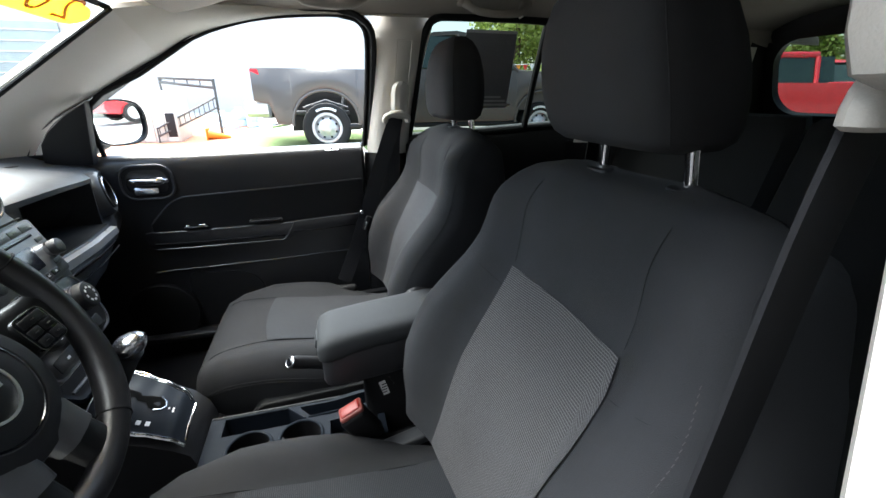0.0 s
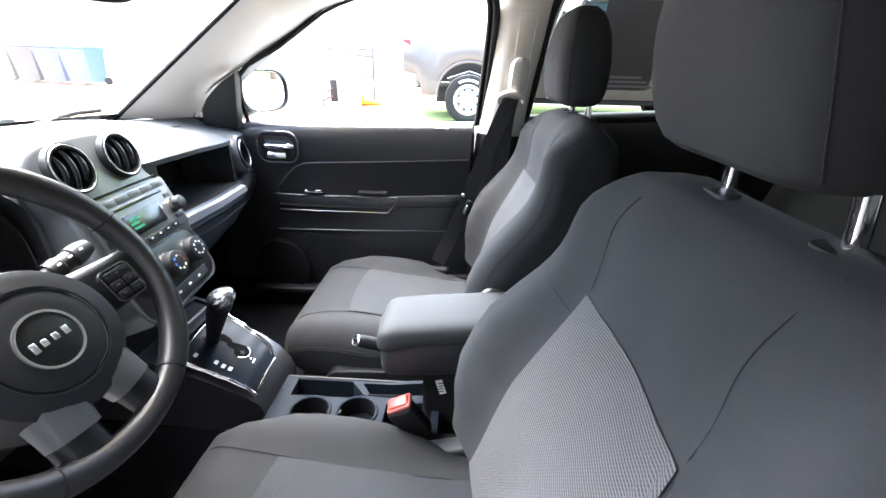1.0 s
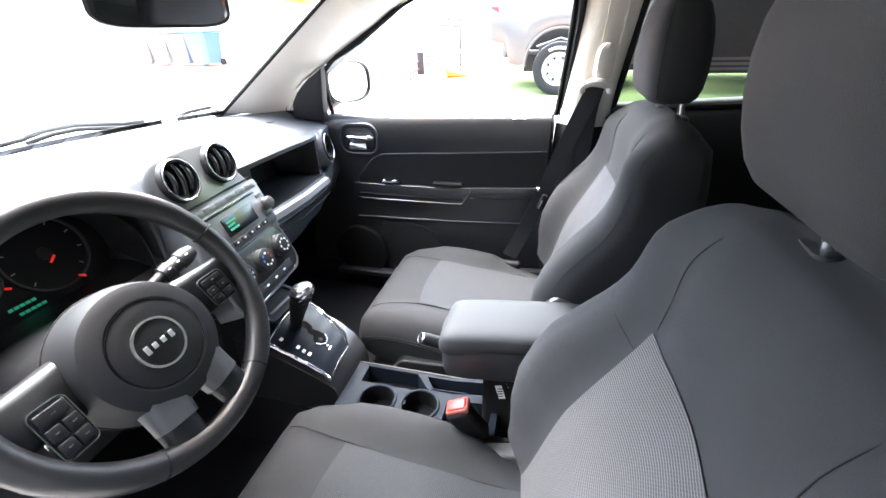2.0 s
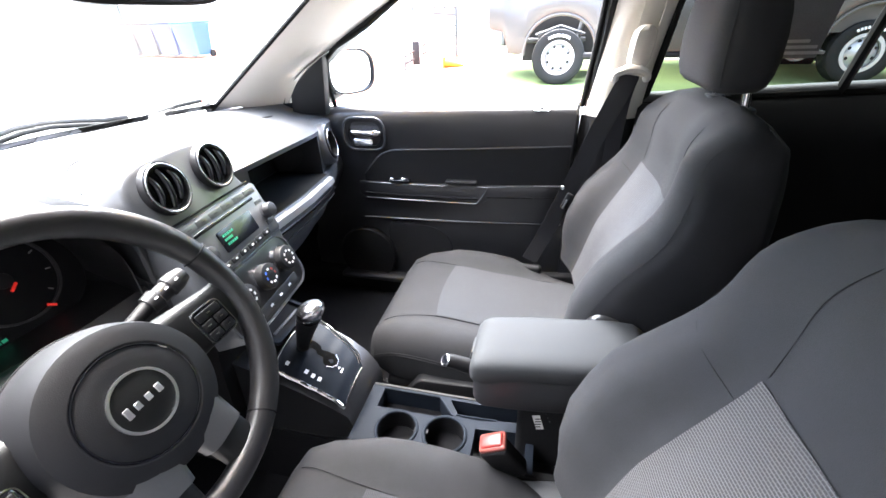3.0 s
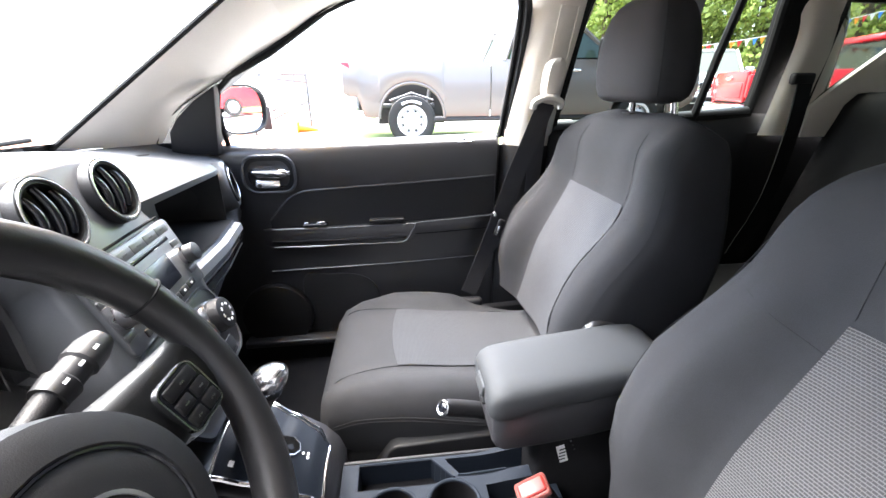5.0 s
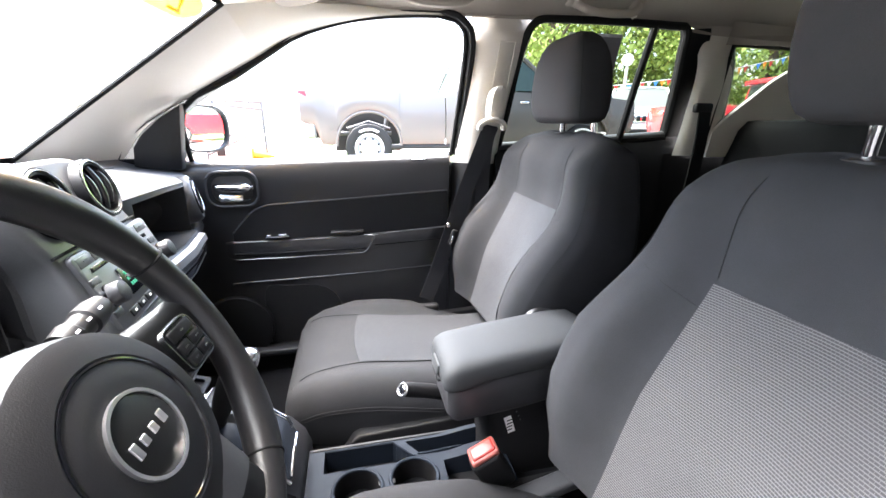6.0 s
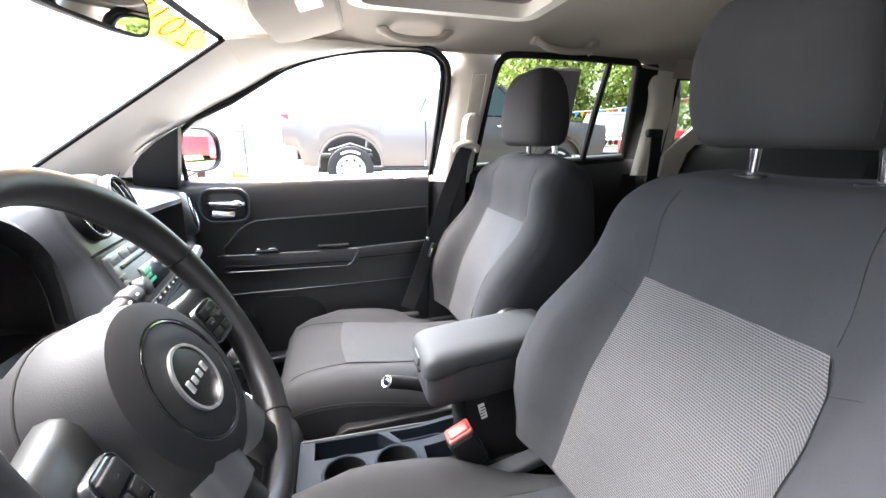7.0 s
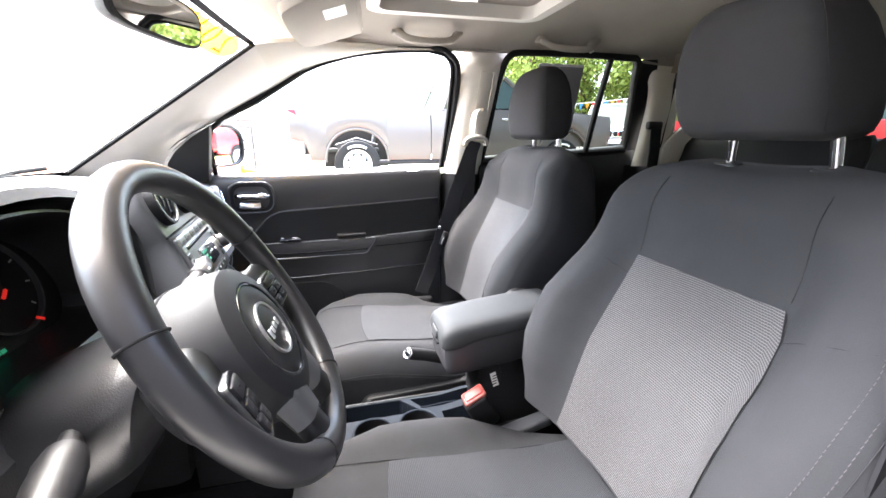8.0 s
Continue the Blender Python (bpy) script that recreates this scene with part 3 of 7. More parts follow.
# ---- door mirror ----
wing = thing("wing_mirror", (-0.62, 1.62, 1.15), "black door mirror with a chrome-edged glass", "mirror")
MF = axes((-0.625, 1.62, 1.166), (0.49, 0.87, 0.0), (0.0, 0.0, 1.0))
mo = [(0.092 * (abs(math.cos(a)) ** 0.7) * (1 if math.cos(a) > 0 else -1), 0.068 * (abs(math.sin(a)) ** 0.7) * (1 if math.sin(a) > 0 else -1)) for a in [2 * math.pi * k / 40 for k in range(40)]]
part("housing", joined(ring_plate([(u * 1.04, v * 1.05) for u, v in mo], [(u * 0.97, v * 0.97) for u, v in mo], MF, 0.012), plate([(u * 0.97, v * 0.97) for u, v in mo], MF @ Matrix.Translation((0, 0, -0.06)), 0.055, 0.0)), BLACK, wing)
part("mirror_glass", plate(mo, MF, 0.003), MIRROR, wing, "mirror glass")
part("mirror_foot", tube([(-0.70, 1.50, 1.09), (-0.70, 1.57, 1.09), (-0.68, 1.63, 1.11)], [0.025, 0.022, 0.025], 10), BLACK, wing)

# ---- rear passenger door ----
rear_door = thing("rear_passenger_door", (0.6, 1.46, 0.45), "closed black rear door panel with tinted windows", "car door")
rp = [(1.49, 1.10), (1.45, 1.10), (1.436, 1.08), (1.432, 0.95), (1.43, 0.45), (1.49, 0.45)]
part("panel", loft([[(x, y, z + (0.045 * (x - 0.29) / 0.6 if z > 0.9 else 0)) for y, z in rp] for x in (0.280, 0.5, 0.7, 0.965)]), BLACK, rear_door)
WIN_R = [(0.292, 1.105), (0.308, 1.22), (0.322, 1.36), (0.340, 1.435), (0.368, 1.466), (0.43, 1.472), (0.62, 1.474), (0.80, 1.470), (0.856, 1.464), (0.870, 1.40), (0.890, 1.28), (0.905, 1.14)]
WR = curve_points([(x, side_y(z), z) for x, z in WIN_R], 3)
part("window_seal", tube(WR + WR[:1], 0.012, 8), RUBBER, rear_door)
part("window_frame", loft([[(p.x, p.y + d, p.z) for p, d in ((q, 0.0),)] + [(q.x + 0.075, q.y - 0.012, q.z + 0.004), (q.x + 0.075, q.y + 0.03, q.z + 0.004), (q.x, q.y + 0.03, q.z)] for q in WR[24:]]), BLACK, rear_door)
part("divider", tube([(0.728, side_y(1.12) - 0.002, 1.125), (0.733, side_y(1.3), 1.3), (0.744, side_y(1.472), 1.472)], 0.0115, 8), BLACK, rear_door)
part("belt_trim", tube([(0.29, 1.460, 1.110), (0.6, 1.460, 1.128), (0.90, 1.453, 1.146)], 0.016, 10), DASH, rear_door)
bm = bmesh.new()
bm.faces.new([bm.verts.new((p.x, p.y + 0.02, p.z)) for p in WR])
gl = part("window_glass", bm, TINT, rear_door, "tinted rear side window")
doc = thing("window_form", (0.56, 1.40, 1.2), "grey paper price form stuck on the rear side window", "paper")
DOCF = axes((0.56, side_y(1.33) + 0.012, 1.325), (1, 0, 0), (0, -0.27, 1))
GREY_PAPER = mat("grey_paper", (0.22, 0.22, 0.24), 0.8, bump=0)
part("sheet", plate(rounded(0.175, 0.245, 0.002, 1), DOCF, 0.001), GREY_PAPER, doc)
PALE_BAR = mat("pale_print", (0.6, 0.6, 0.62), 0.8, bump=0)
part("printed_bar", plate(rounded(0.175, 0.008, 0.001, 1, 0, 0.118), DOCF @ Matrix.Translation((0, 0, 0.0012)), 0.0006), PALE_BAR, doc)
for k in range(3):
    part("printed_bar", plate(rounded(0.12 + 0.02 * k, 0.007, 0.001, 1, 0.01 * k, -0.085 - 0.013 * k), DOCF @ Matrix.Translation((0, 0, 0.0012)), 0.0006), PALE_BAR, doc)

# rear door behind the driver
left_door = thing("rear_driver_door", (0.6, 0.08, 0.45), "closed black rear door panel behind the driver", "car door")
part("panel", loft([[(x, 2 * MID - y - 0.03, z + (0.045 * (x - 0.29) / 0.6 if z > 0.9 else 0)) for y, z in rp] for x in (0.292, 0.5, 0.7, 0.935)]), DARK, left_door)
part("window_seal", tube([(p.x, 2 * MID - p.y - 0.03, p.z) for p in WR + WR[:1]], 0.012, 8), RUBBER, left_door)
bm = bmesh.new()
bm.faces.new([bm.verts.new((p.x, 2 * MID - p.y - 0.05, p.z)) for p in WR])
gl = part("window_glass", bm, TINT_DARK, left_door, "tinted rear side window")

# quarter window behind the rear pillar
Q_GLASS = [(1.02, 1.165), (1.055, 1.20), (1.11, 1.25), (1.20, 1.325), (1.30, 1.386), (1.37, 1.425), (1.20, 1.435), (1.02, 1.435)]
Q_TRIM = [(1.02, 1.085), (1.02, 1.172), (1.055, 1.207), (1.11, 1.256), (1.20, 1.331), (1.30, 1.391), (1.38, 1.43), (1.62, 1.43), (1.62, 1.085)]
for flip in (False, True):
    yq, lean, where = (-0.023, 0.15, "behind the driver side") if flip else (1.563, -0.15, "behind the rear pillar")
    quarter = structure("quarter_window", plate(Q_GLASS, axes((0, yq, 0), (1, 0, 0), (0, lean, 1)), 0.004), TINT_LIGHT, "tinted quarter window " + where, "window")
    qs = [(x, yq + lean * z * 0.989 + (0.006 if flip else -0.006), z * 0.989 + 0.002) for x, z in Q_GLASS]
    part("seal", tube(qs + qs[:1], 0.006, 8), RUBBER, quarter)
    qt = plate(Q_TRIM, axes((0, 0.025 if flip else 1.515, 0), (1, 0, 0), (0, 0.8 * lean, 1)), 0.012, 0.003)
    structure("quarter_trim", qt, BEIGE, "pale grey plastic trim below the quarter window", "trim")
structure("tailgate_glass", strip([(1.80, y, 1.13) for y in (0.20, 0.5, 0.77, 1.04, 1.34)], [(1.70, y, 1.46) for y in (0.20, 0.5, 0.77, 1.04, 1.34)], 4, 0, (0, MID, 1), 0.004), TINT_LIGHT, "tinted tailgate window", "window")

# black tailgate surround with rounded lower corners
TG = axes((1.72, MID, 1.30), (0, 1, 0), (-0.30, 0, 1))
structure("tailgate_surround", ring_plate(rounded(1.28, 0.46, 0.02, 8), rounded(1.10, 0.272, 0.095, 8, 0, 0.008), TG, 0.03), BLACK, "black plastic surround of the tailgate window", "trim")

# ---- seats ----
LEAN_X, LEAN_Z = 0.371, 0.929       # the backrest's line, reclined about 22 degrees
BACK_W = [(0.0, 0.238), (0.10, 0.2745), (0.22, 0.285), (0.32, 0.2755), (0.40, 0.256), (0.455, 0.2385), (0.49, 0.231), (0.517, 0.2155), (0.536, 0.171), (0.545, 0.107)]
BACK_B = [(0.0, 0.0365), (0.10, 0.069), (0.22, 0.063), (0.33, 0.038), (0.43, 0.027), (0.55, -0.015)]
BACK_C = [(0.0, 0.0195), (0.18, 0.042), (0.355, 0.0325), (0.45, 0.043), (0.545, 0.015)]
BACK_T = [(0.0, 0.15), (0.25, 0.13), (0.45, 0.105), (0.52, 0.085), (0.538, 0.055), (0.545, 0.02)]


def smooth(t):
    t = max(0.0, min(1.0, t))
    return t * t * (3 - 2 * t)


def back_front(s, y):
    """How far the backrest's face stands forward at s along it and y from its middle."""
    w = interp(BACK_W, s)
    u = min(1.0, abs(y) / w)
    f = interp(BACK_B, s) * smooth((abs(y) - 0.115) / 0.085) - 0.012 * (1 - smooth(abs(y) / 0.12))
    if u > 0.80:
        q = (u - 0.80) / 0.20
        f -= interp(BACK_T, s) * 0.5 * (1 - math.sqrt(max(0.0, 1 - q * q)))
    if s > 0.50:
        f -= 0.022 * smooth((s - 0.50) / 0.045) ** 2
    return f + interp(BACK_C, s)


def back_point(s, y, off):
    """A point of the backrest in the seat's own frame: s along, y across, off forward of its line."""
    off += 0.036 * smooth((s - 0.34) / 0.2)
    return Vector((0.155 + s * LEAN_X - off * LEAN_Z, y, 0.66 + s * LEAN_Z + off * LEAN_X))


CUSH_Z = [(-0.352, 0.585), (-0.345, 0.61), (-0.325, 0.636), (-0.28, 0.655), (-0.19, 0.658), (-0.05, 0.642), (0.08, 0.632), (0.19, 0.632)]
CUSH_W = [(-0.352, 0.17), (-0.345, 0.195), (-0.325, 0.215), (-0.28, 0.222), (-0.15, 0.243), (0.05, 0.247), (0.19, 0.214)]
CUSH_B = [(-0.352, 0.0), (-0.30, 0.004), (-0.18, 0.020), (-0.05, 0.026), (0.10, -0.024), (0.19, -0.036)]


def cush_top(x, y):
    w = interp(CUSH_W, x)
    u = min(1.0, abs(y) / w)
    z = interp(CUSH_Z, x) + interp(CUSH_B, x) * smooth((abs(y) - 0.11) / 0.08)
    if u > 0.76:
        q = (u - 0.76) / 0.24
        z -= 0.075 * (1 - math.sqrt(max(0.0, 1 - q * q)))
    return z


def flare(t):
    """How much wider the mesh field grows from its upper edge (0) to its foot (1)."""
    return interp([(0.0, 0.0), (0.13, 0.18), (0.30, 0.32), (0.45, 0.38), (1.0, 0.40)], t)


THREAD = mat("pale_thread", (0.055, 0.050, 0.053), 0.9, bump=0, spec=0.1)
US = [math.sin(math.pi / 2 * (-1 + 2 * k / 52)) for k in range(53)]


def seat(y0, label, driver, shift, recline):
    ob = thing("front_seat", (0.0, y0, 0.42), label, "car seat", "front seats")
    off = Vector((0, y0, 0))
    hinge = Vector((0.155, 0, 0.66))
    turn = Matrix.Rotation(recline, 3, "Y")

    def face(sv, yv, fv):
        """A point of this seat's backrest, with its own recline."""
        return hinge + turn @ (back_point(sv, yv, fv) - hinge) + Vector((shift, y0, 0))

    # backrest
    rings = []
    for s in [0.0, 0.03, 0.07, 0.12, 0.17, 0.22, 0.27, 0.32, 0.345, 0.37, 0.395, 0.42, 0.44, 0.46, 0.475, 0.487, 0.497, 0.506, 0.514, 0.521, 0.527, 0.532, 0.5365, 0.540, 0.5425, 0.5442, 0.545]:
        w, t = interp(BACK_W, s), interp(BACK_T, s)
        front = [face(s, u * w, back_front(s, u * w)) for u in US]
        rear = []
        for u in US[::-1][1:-1]:
            q = max(0.0, (abs(u) - 0.6) / 0.4)
            rear.append(face(s, u * w * 1.04, -t + t * 0.45 * (1 - math.sqrt(max(0, 1 - q * q)))))
        rings.append(front + rear)
    part("backrest", loft(rings), CLOTH, ob)
    # ribbed mesh field of the backrest
    S = [0.005 + 0.349 * k / 20 for k in range(21)]
    Y = [-0.128 + 0.256 * k / 16 for k in range(17)]
    bm = bmesh.new()
    g = [[bm.verts.new(face(s, yy, back_front(s, yy) + 0.0035)) for yy in [y * (1 + (flare(1 - k / 20) if y < 0 else -0.04 * (1 - k / 20))) for y in Y]] for k, s in enumerate(S)]
    for a, b in zip(g, g[1:]):
        for i in range(16):
            bm.faces.new((a[i], a[i + 1], b[i + 1], b[i]))
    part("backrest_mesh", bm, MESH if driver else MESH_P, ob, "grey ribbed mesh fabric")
    # seams
    for sgn in (-1, 1):
        ln = [face(s, sgn * yy, back_front(s, yy) + 0.0002) for s, yy in ((0.356, 0.128), (0.40, 0.130), (0.45, 0.128), (0.49, 0.124), (0.525, 0.118))]
        part("seam", tube(curve_points(ln, 4), 0.0006, 6), STITCH, ob)
        ln = [face(s, sgn * yy, back_front(s, yy) + 0.0002) for s, yy in [(0.356 - 0.35 * q, 0.1285 * (1 + (flare(q) if sgn < 0 else -0.04 * q))) for q in (1.0, 0.75, 0.5, 0.35, 0.2, 0.1, 0.0)]]
        part("seam", tube(curve_points(ln, 4), 0.0006, 6), STITCH, ob)
        ln = [face(s, sgn * yy, back_front(s, yy) + 0.0002) for s, yy in ((0.318, 0.150 if sgn < 0 else 0.130), (0.326, 0.175), (0.335, 0.205), (0.345, 0.235))]
        part("seam", tube(curve_points(ln, 4), 0.0005, 6), STITCH, ob)
        ln = [face(s, sgn * interp(BACK_W, s) * 0.955, back_front(s, interp(BACK_W, s) * 0.955) + 0.0002) for s in (0.02, 0.12, 0.22, 0.32, 0.40, 0.46, 0.50)]
        part("seam", tube(curve_points(ln, 4), 0.0006, 6), STITCH, ob)
    # twin stitching along the outer bolster
    side = -1 if driver else 1
    for f in (0.885, 0.935):
        bits = []
        for k in range(60):
            st = 0.02 + 0.0062 * k
            w = interp(BACK_W, st) * f
            a = face(st, side * w, back_front(st, w) + 0.0006)
            b = face(st + 0.0036, side * w, back_front(st + 0.0036, w) + 0.0006)
            bits.append(tube([a, b], 0.0005, 4))
        part("stitching", joined(*bits), THREAD, ob, "pale stitching")
    # cushion
    rings = []
    for x in [-0.352, -0.349, -0.345, -0.338, -0.325, -0.305, -0.28, -0.24, -0.19, -0.14, -0.08, -0.02, 0.04, 0.10, 0.15, 0.19]:
        w = interp(CUSH_W, x)
        lo = 0.525 + 0.035 * smooth((-0.28 - x) / 0.07)
        top = [Vector((x, u * w, cush_top(x, u * w))) + off for u in US]
        bot = [Vector((x, u * w * 0.97, lo)) + off for u in US[::-1][1:-1]]
        rings.append(top + bot)
    part("cushion", loft(rings), CLOTH, ob)
    X = [-0.195 + 0.36 * k / 18 for k in range(19)]
    Y2 = [-0.122 + 0.244 * k / 14 for k in range(15)]
    bm = bmesh.new()
    g = [[bm.verts.new(Vector((x + 0.012 * (y / 0.122) ** 2, y, cush_top(x, y) + 0.0025)) + off) for y in Y2] for x in X]
    for a, b in zip(g, g[1:]):
        for i in range(14):
            bm.faces.new((a[i], a[i + 1], b[i + 1], b[i]))
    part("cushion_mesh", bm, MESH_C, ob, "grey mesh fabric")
    for sgn in (-1, 1):
        ln = [Vector((x, sgn * yy, cush_top(x, yy) + 0.001)) + off for x, yy in ((-0.335, 0.145), (-0.29, 0.14), (-0.19, 0.126), (-0.05, 0.122), (0.13, 0.122))]
        part("seam", tube(curve_points(ln, 5), 0.0008, 6), STITCH, ob)
        ln = [Vector((x, sgn * (interp(CUSH_W, x) + 0.0005), interp(CUSH_Z, x) - 0.052 + max(0.0, interp(CUSH_B, x)))) + off for x in (-0.33, -0.30, -0.25, -0.15, 0.0, 0.12)]
        part("seam", tube(curve_points(ln, 4), 0.0009, 6), STITCH, ob)
        ln = [p - Vector((0, 0, 0.008)) for p in ln]
        part("seam", tube(curve_points(ln, 4), 0.0008, 6), STITCH, ob)
    ln = [Vector((-0.195 + 0.012 * (y / 0.122) ** 2, y, cush_top(-0.195, y) + 0.001)) + off for y in (-0.122, -0.06, 0, 0.06, 0.122)]
    part("seam", tube(curve_points(ln, 4), 0.0006, 6), STITCH, ob)
    # base, rails and side cover
    part("seat_base", box(-0.05, y0, 0.475, 0.50, 0.44, 0.09, 0.02), BLACK, ob)
    for sgn in (-1, 1):
        part("side_cover", plate([(-0.275, 0.44), (-0.262, 0.475), (-0.205, 0.560), (-0.19, 0.570), (0.0, 0.580), (0.20, 0.59), (0.25, 0.54), (0.22, 0.44)], axes((0, y0 + sgn * 0.246 + (0.0125 if sgn > 0 else 0.0145), 0), (1, 0, 0), (0, 0, 1)), 0.027, 0.005, 3), BLACK, ob)
        part("seat_rail", box(-0.03, y0 + sgn * 0.17, 0.428, 0.62, 0.04, 0.022, 0.004), SATIN, ob)
    if driver:
        part("hinge_cover", plate(disc(0.045, 24), axes((0.19, y0 + 0.245, 0.70), (1, 0, 0), (0, 0, 1)), 0.03, 0.01), BLACK, ob)
    else:
        part("hinge_cover", plate(disc(0.042, 28), axes((0.190, y0 - 0.252, 0.797), (1, 0, 0), (0, 0, 1)), 0.030, 0.011, 3), DOOR, ob, "glossy black recliner cover")
    # headrest on its two posts
    head = (0.350, 0.0154, 1.284, 0.838, 1.1445, 0.8535, -0.194) if driver else (0.3478, 0.0, 1.2856, 0.926, 0.86, 0.8987, -0.0104)
    hr = part("headrest", headrest_mesh(y0, *head), CLOTH, ob)
    for sgn in (-1, 1):
        part("seam", tube(curve_points(headrest_line(y0, sgn, *head), 5), 0.0009, 6), STITCH, hr)
    mid, half = (y0 - 0.009, 0.073) if driver else (y0 - 0.024, 0.075)
    for sgn in (-1, 1):
        py = mid + sgn * half
        part("post", tube([(0.374, py, 1.132), (0.369, py, 1.165), (0.366, py - sgn * 0.003, 1.20), (0.362, py - sgn * 0.004, 1.235)], 0.0072, 12), CHROME, ob, "chrome headrest post")
        collar = axes((0.368, py, 1.151 if driver else 1.160), (1, 0, 0.10), (0, 1, 0))
        part("post_collar", plate(rounded(0.030, 0.046, 0.012, 5), collar, 0.007, 0.003), BLACK, ob)
    return ob


HEAD_ROWS = [(1.182, 0.098, 0.03), (1.186, 0.112, 0.045), (1.196, 0.122, 0.056), (1.215, 0.129, 0.062), (1.245, 0.1335, 0.065), (1.28, 0.134, 0.065), (1.315, 0.131, 0.062), (1.345, 0.125, 0.056), (1.368, 0.115, 0.048), (1.385, 0.10, 0.038), (1.396, 0.08, 0.026), (1.400, 0.05, 0.012)]


def headrest_point(y0, z, w, d, a, cx, dy, cz, sw, sd, sh, lean):
    """A point of the headrest's skin at the angle a round it; w, d: half width and half depth at the row z."""
    c, q = math.cos(a), math.sin(a)
    zz = z - 1.29
    w *= 1 - 0.6 * zz
    yy = sw * w * math.copysign(abs(c) ** 0.36, c)
    xx = sd * d * math.copysign(abs(q) ** 0.60, q)
    if q < 0:
        xx *= 1 - 0.06 * max(0.0, 1 - (yy / (sw * w)) ** 2)
    return Vector((cx + lean * zz + xx, y0 + dy + yy, cz + sh * zz))


def headrest_mesh(y0, *head):
    """A rounded block: upright sides, rounded above, its face slightly hollow."""
    keys = [k / 33 * (len(HEAD_ROWS) - 1) for k in range(34)]
    rings = []
    for key in keys:
        i = min(int(key), len(HEAD_ROWS) - 2)
        z, w, d = [p + (q - p) * (key - i) for p, q in zip(HEAD_ROWS[i], HEAD_ROWS[i + 1])]
        rings.append([headrest_point(y0, z, w, d, 2 * math.pi * k / 56, *head) for k in range(56)])
    return loft(rings)


def headrest_line(y0, sgn, *head):
    """The seam between the headrest's face and its side."""
    return [headrest_point(y0, z, w + 0.0004, d + 0.0004, math.pi * 1.5 + sgn * radians(62), *head) for z, w, d in HEAD_ROWS[2:-1]]


# Cushion mesh: same fabric, shade put into a darker colour against the sky light.
MESH_C = mesh_cloth("seat_mesh_shaded", (0.026, 0.0275, 0.031), (0.045, 0.0475, 0.0525), 0.0030, "X")
# Passenger backrest mesh: darker tone with less contrast than the driver's.
MESH_P = mesh_cloth("seat_mesh_passenger", (0.033, 0.0345, 0.038), (0.052, 0.0545, 0.060), 0.0030)
BLUE_DIAL = mat("blue_print", (0.05, 0.15, 0.6), 0.5, bump=0)
DRV_Y, PAS_Y = 0.424, 1.120
seat(DRV_Y, "charcoal cloth driver seat with ribbed grey mesh", True, -0.0005, 0.0697)
seat(PAS_Y, "charcoal cloth passenger seat with grey mesh", False, 0.016, 0.025)

# rear bench
bench = thing("rear_bench", (1.0, MID, 0.42), "black cloth rear bench with split backrest", "car seat")
for y0, w0 in ((0.46, 0.31), (1.085, 0.315)):
    rows = ((0.98, 0.62, 0.95), (1.05, 0.80, 1.0), (1.11, 1.0, 1.0), (1.145, 1.12, 0.995), (1.155, 1.165, 0.99), (1.160, 1.184, 0.975), (1.168, 1.195, 0.945), (1.19, 1.199, 0.89))
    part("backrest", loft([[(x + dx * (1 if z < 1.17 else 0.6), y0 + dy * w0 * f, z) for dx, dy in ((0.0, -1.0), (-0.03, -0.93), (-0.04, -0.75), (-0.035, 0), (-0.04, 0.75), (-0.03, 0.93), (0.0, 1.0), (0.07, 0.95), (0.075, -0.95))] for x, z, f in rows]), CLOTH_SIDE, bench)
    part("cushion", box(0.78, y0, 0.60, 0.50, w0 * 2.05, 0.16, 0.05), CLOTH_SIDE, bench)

# ---- seat belts ----


def ribbon(path, side, width, thick=0.0018):
    """A flat strap along a path; side: the way its width lies at each point."""
    rings = []
    pts = [Vector(p) for p in path]
    for i, p in enumerate(pts):
        d = (pts[min(i + 1, len(pts) - 1)] - pts[max(i - 1, 0)]).normalized()
        s = Vector(side[i] if isinstance(side, list) else side)
        s = (s - d * s.dot(d)).normalized()
        n = d.cross(s)
        rings.append([p + s * width / 2 + n * thick, p - s * width / 2 + n * thick, p - s * width / 2 - n * thick, p + s * width / 2 - n * thick])
    return loft(rings)


# Pillar plastic darkened: the shade on the driver's belt housing is in its colour.
GREIGE = mat("belt_housing_shaded", (0.27, 0.255, 0.235), 0.6, var=0.06, grain=600, bump=0.25, spec=0.3)
# Pillar plastic toned down in colour to offset light on the proud adjuster.
ADJUSTER = mat("belt_adjuster_dimmed", (0.46, 0.435, 0.395), 0.6, var=0.06, grain=600, bump=0.25, spec=0.3)
belt = thing("seat_belt", (0.22, 1.38, 1.2), "black seat belt hanging from the middle pillar", "seat belt", "front seat belts")
part("webbing", ribbon(curve_points([(0.232, 1.350, 1.180), (0.205, 1.350, 1.11), (0.165, 1.358, 1.00), (0.125, 1.362, 0.88), (0.075, 1.350, 0.75), (0.03, 1.325, 0.655)], 6), [(1, -0.25 + 0.3 * smooth((k - 12) / 14), 0) for k in range(31)], 0.046), BELT, belt)
part("webbing", ribbon(curve_points([(0.236, 1.36, 1.180), (0.228, 1.385, 1.10), (0.225, 1.398, 0.9), (0.225, 1.40, 0.6)], 5), (1, -0.25, 0), 0.040), BELT, belt)
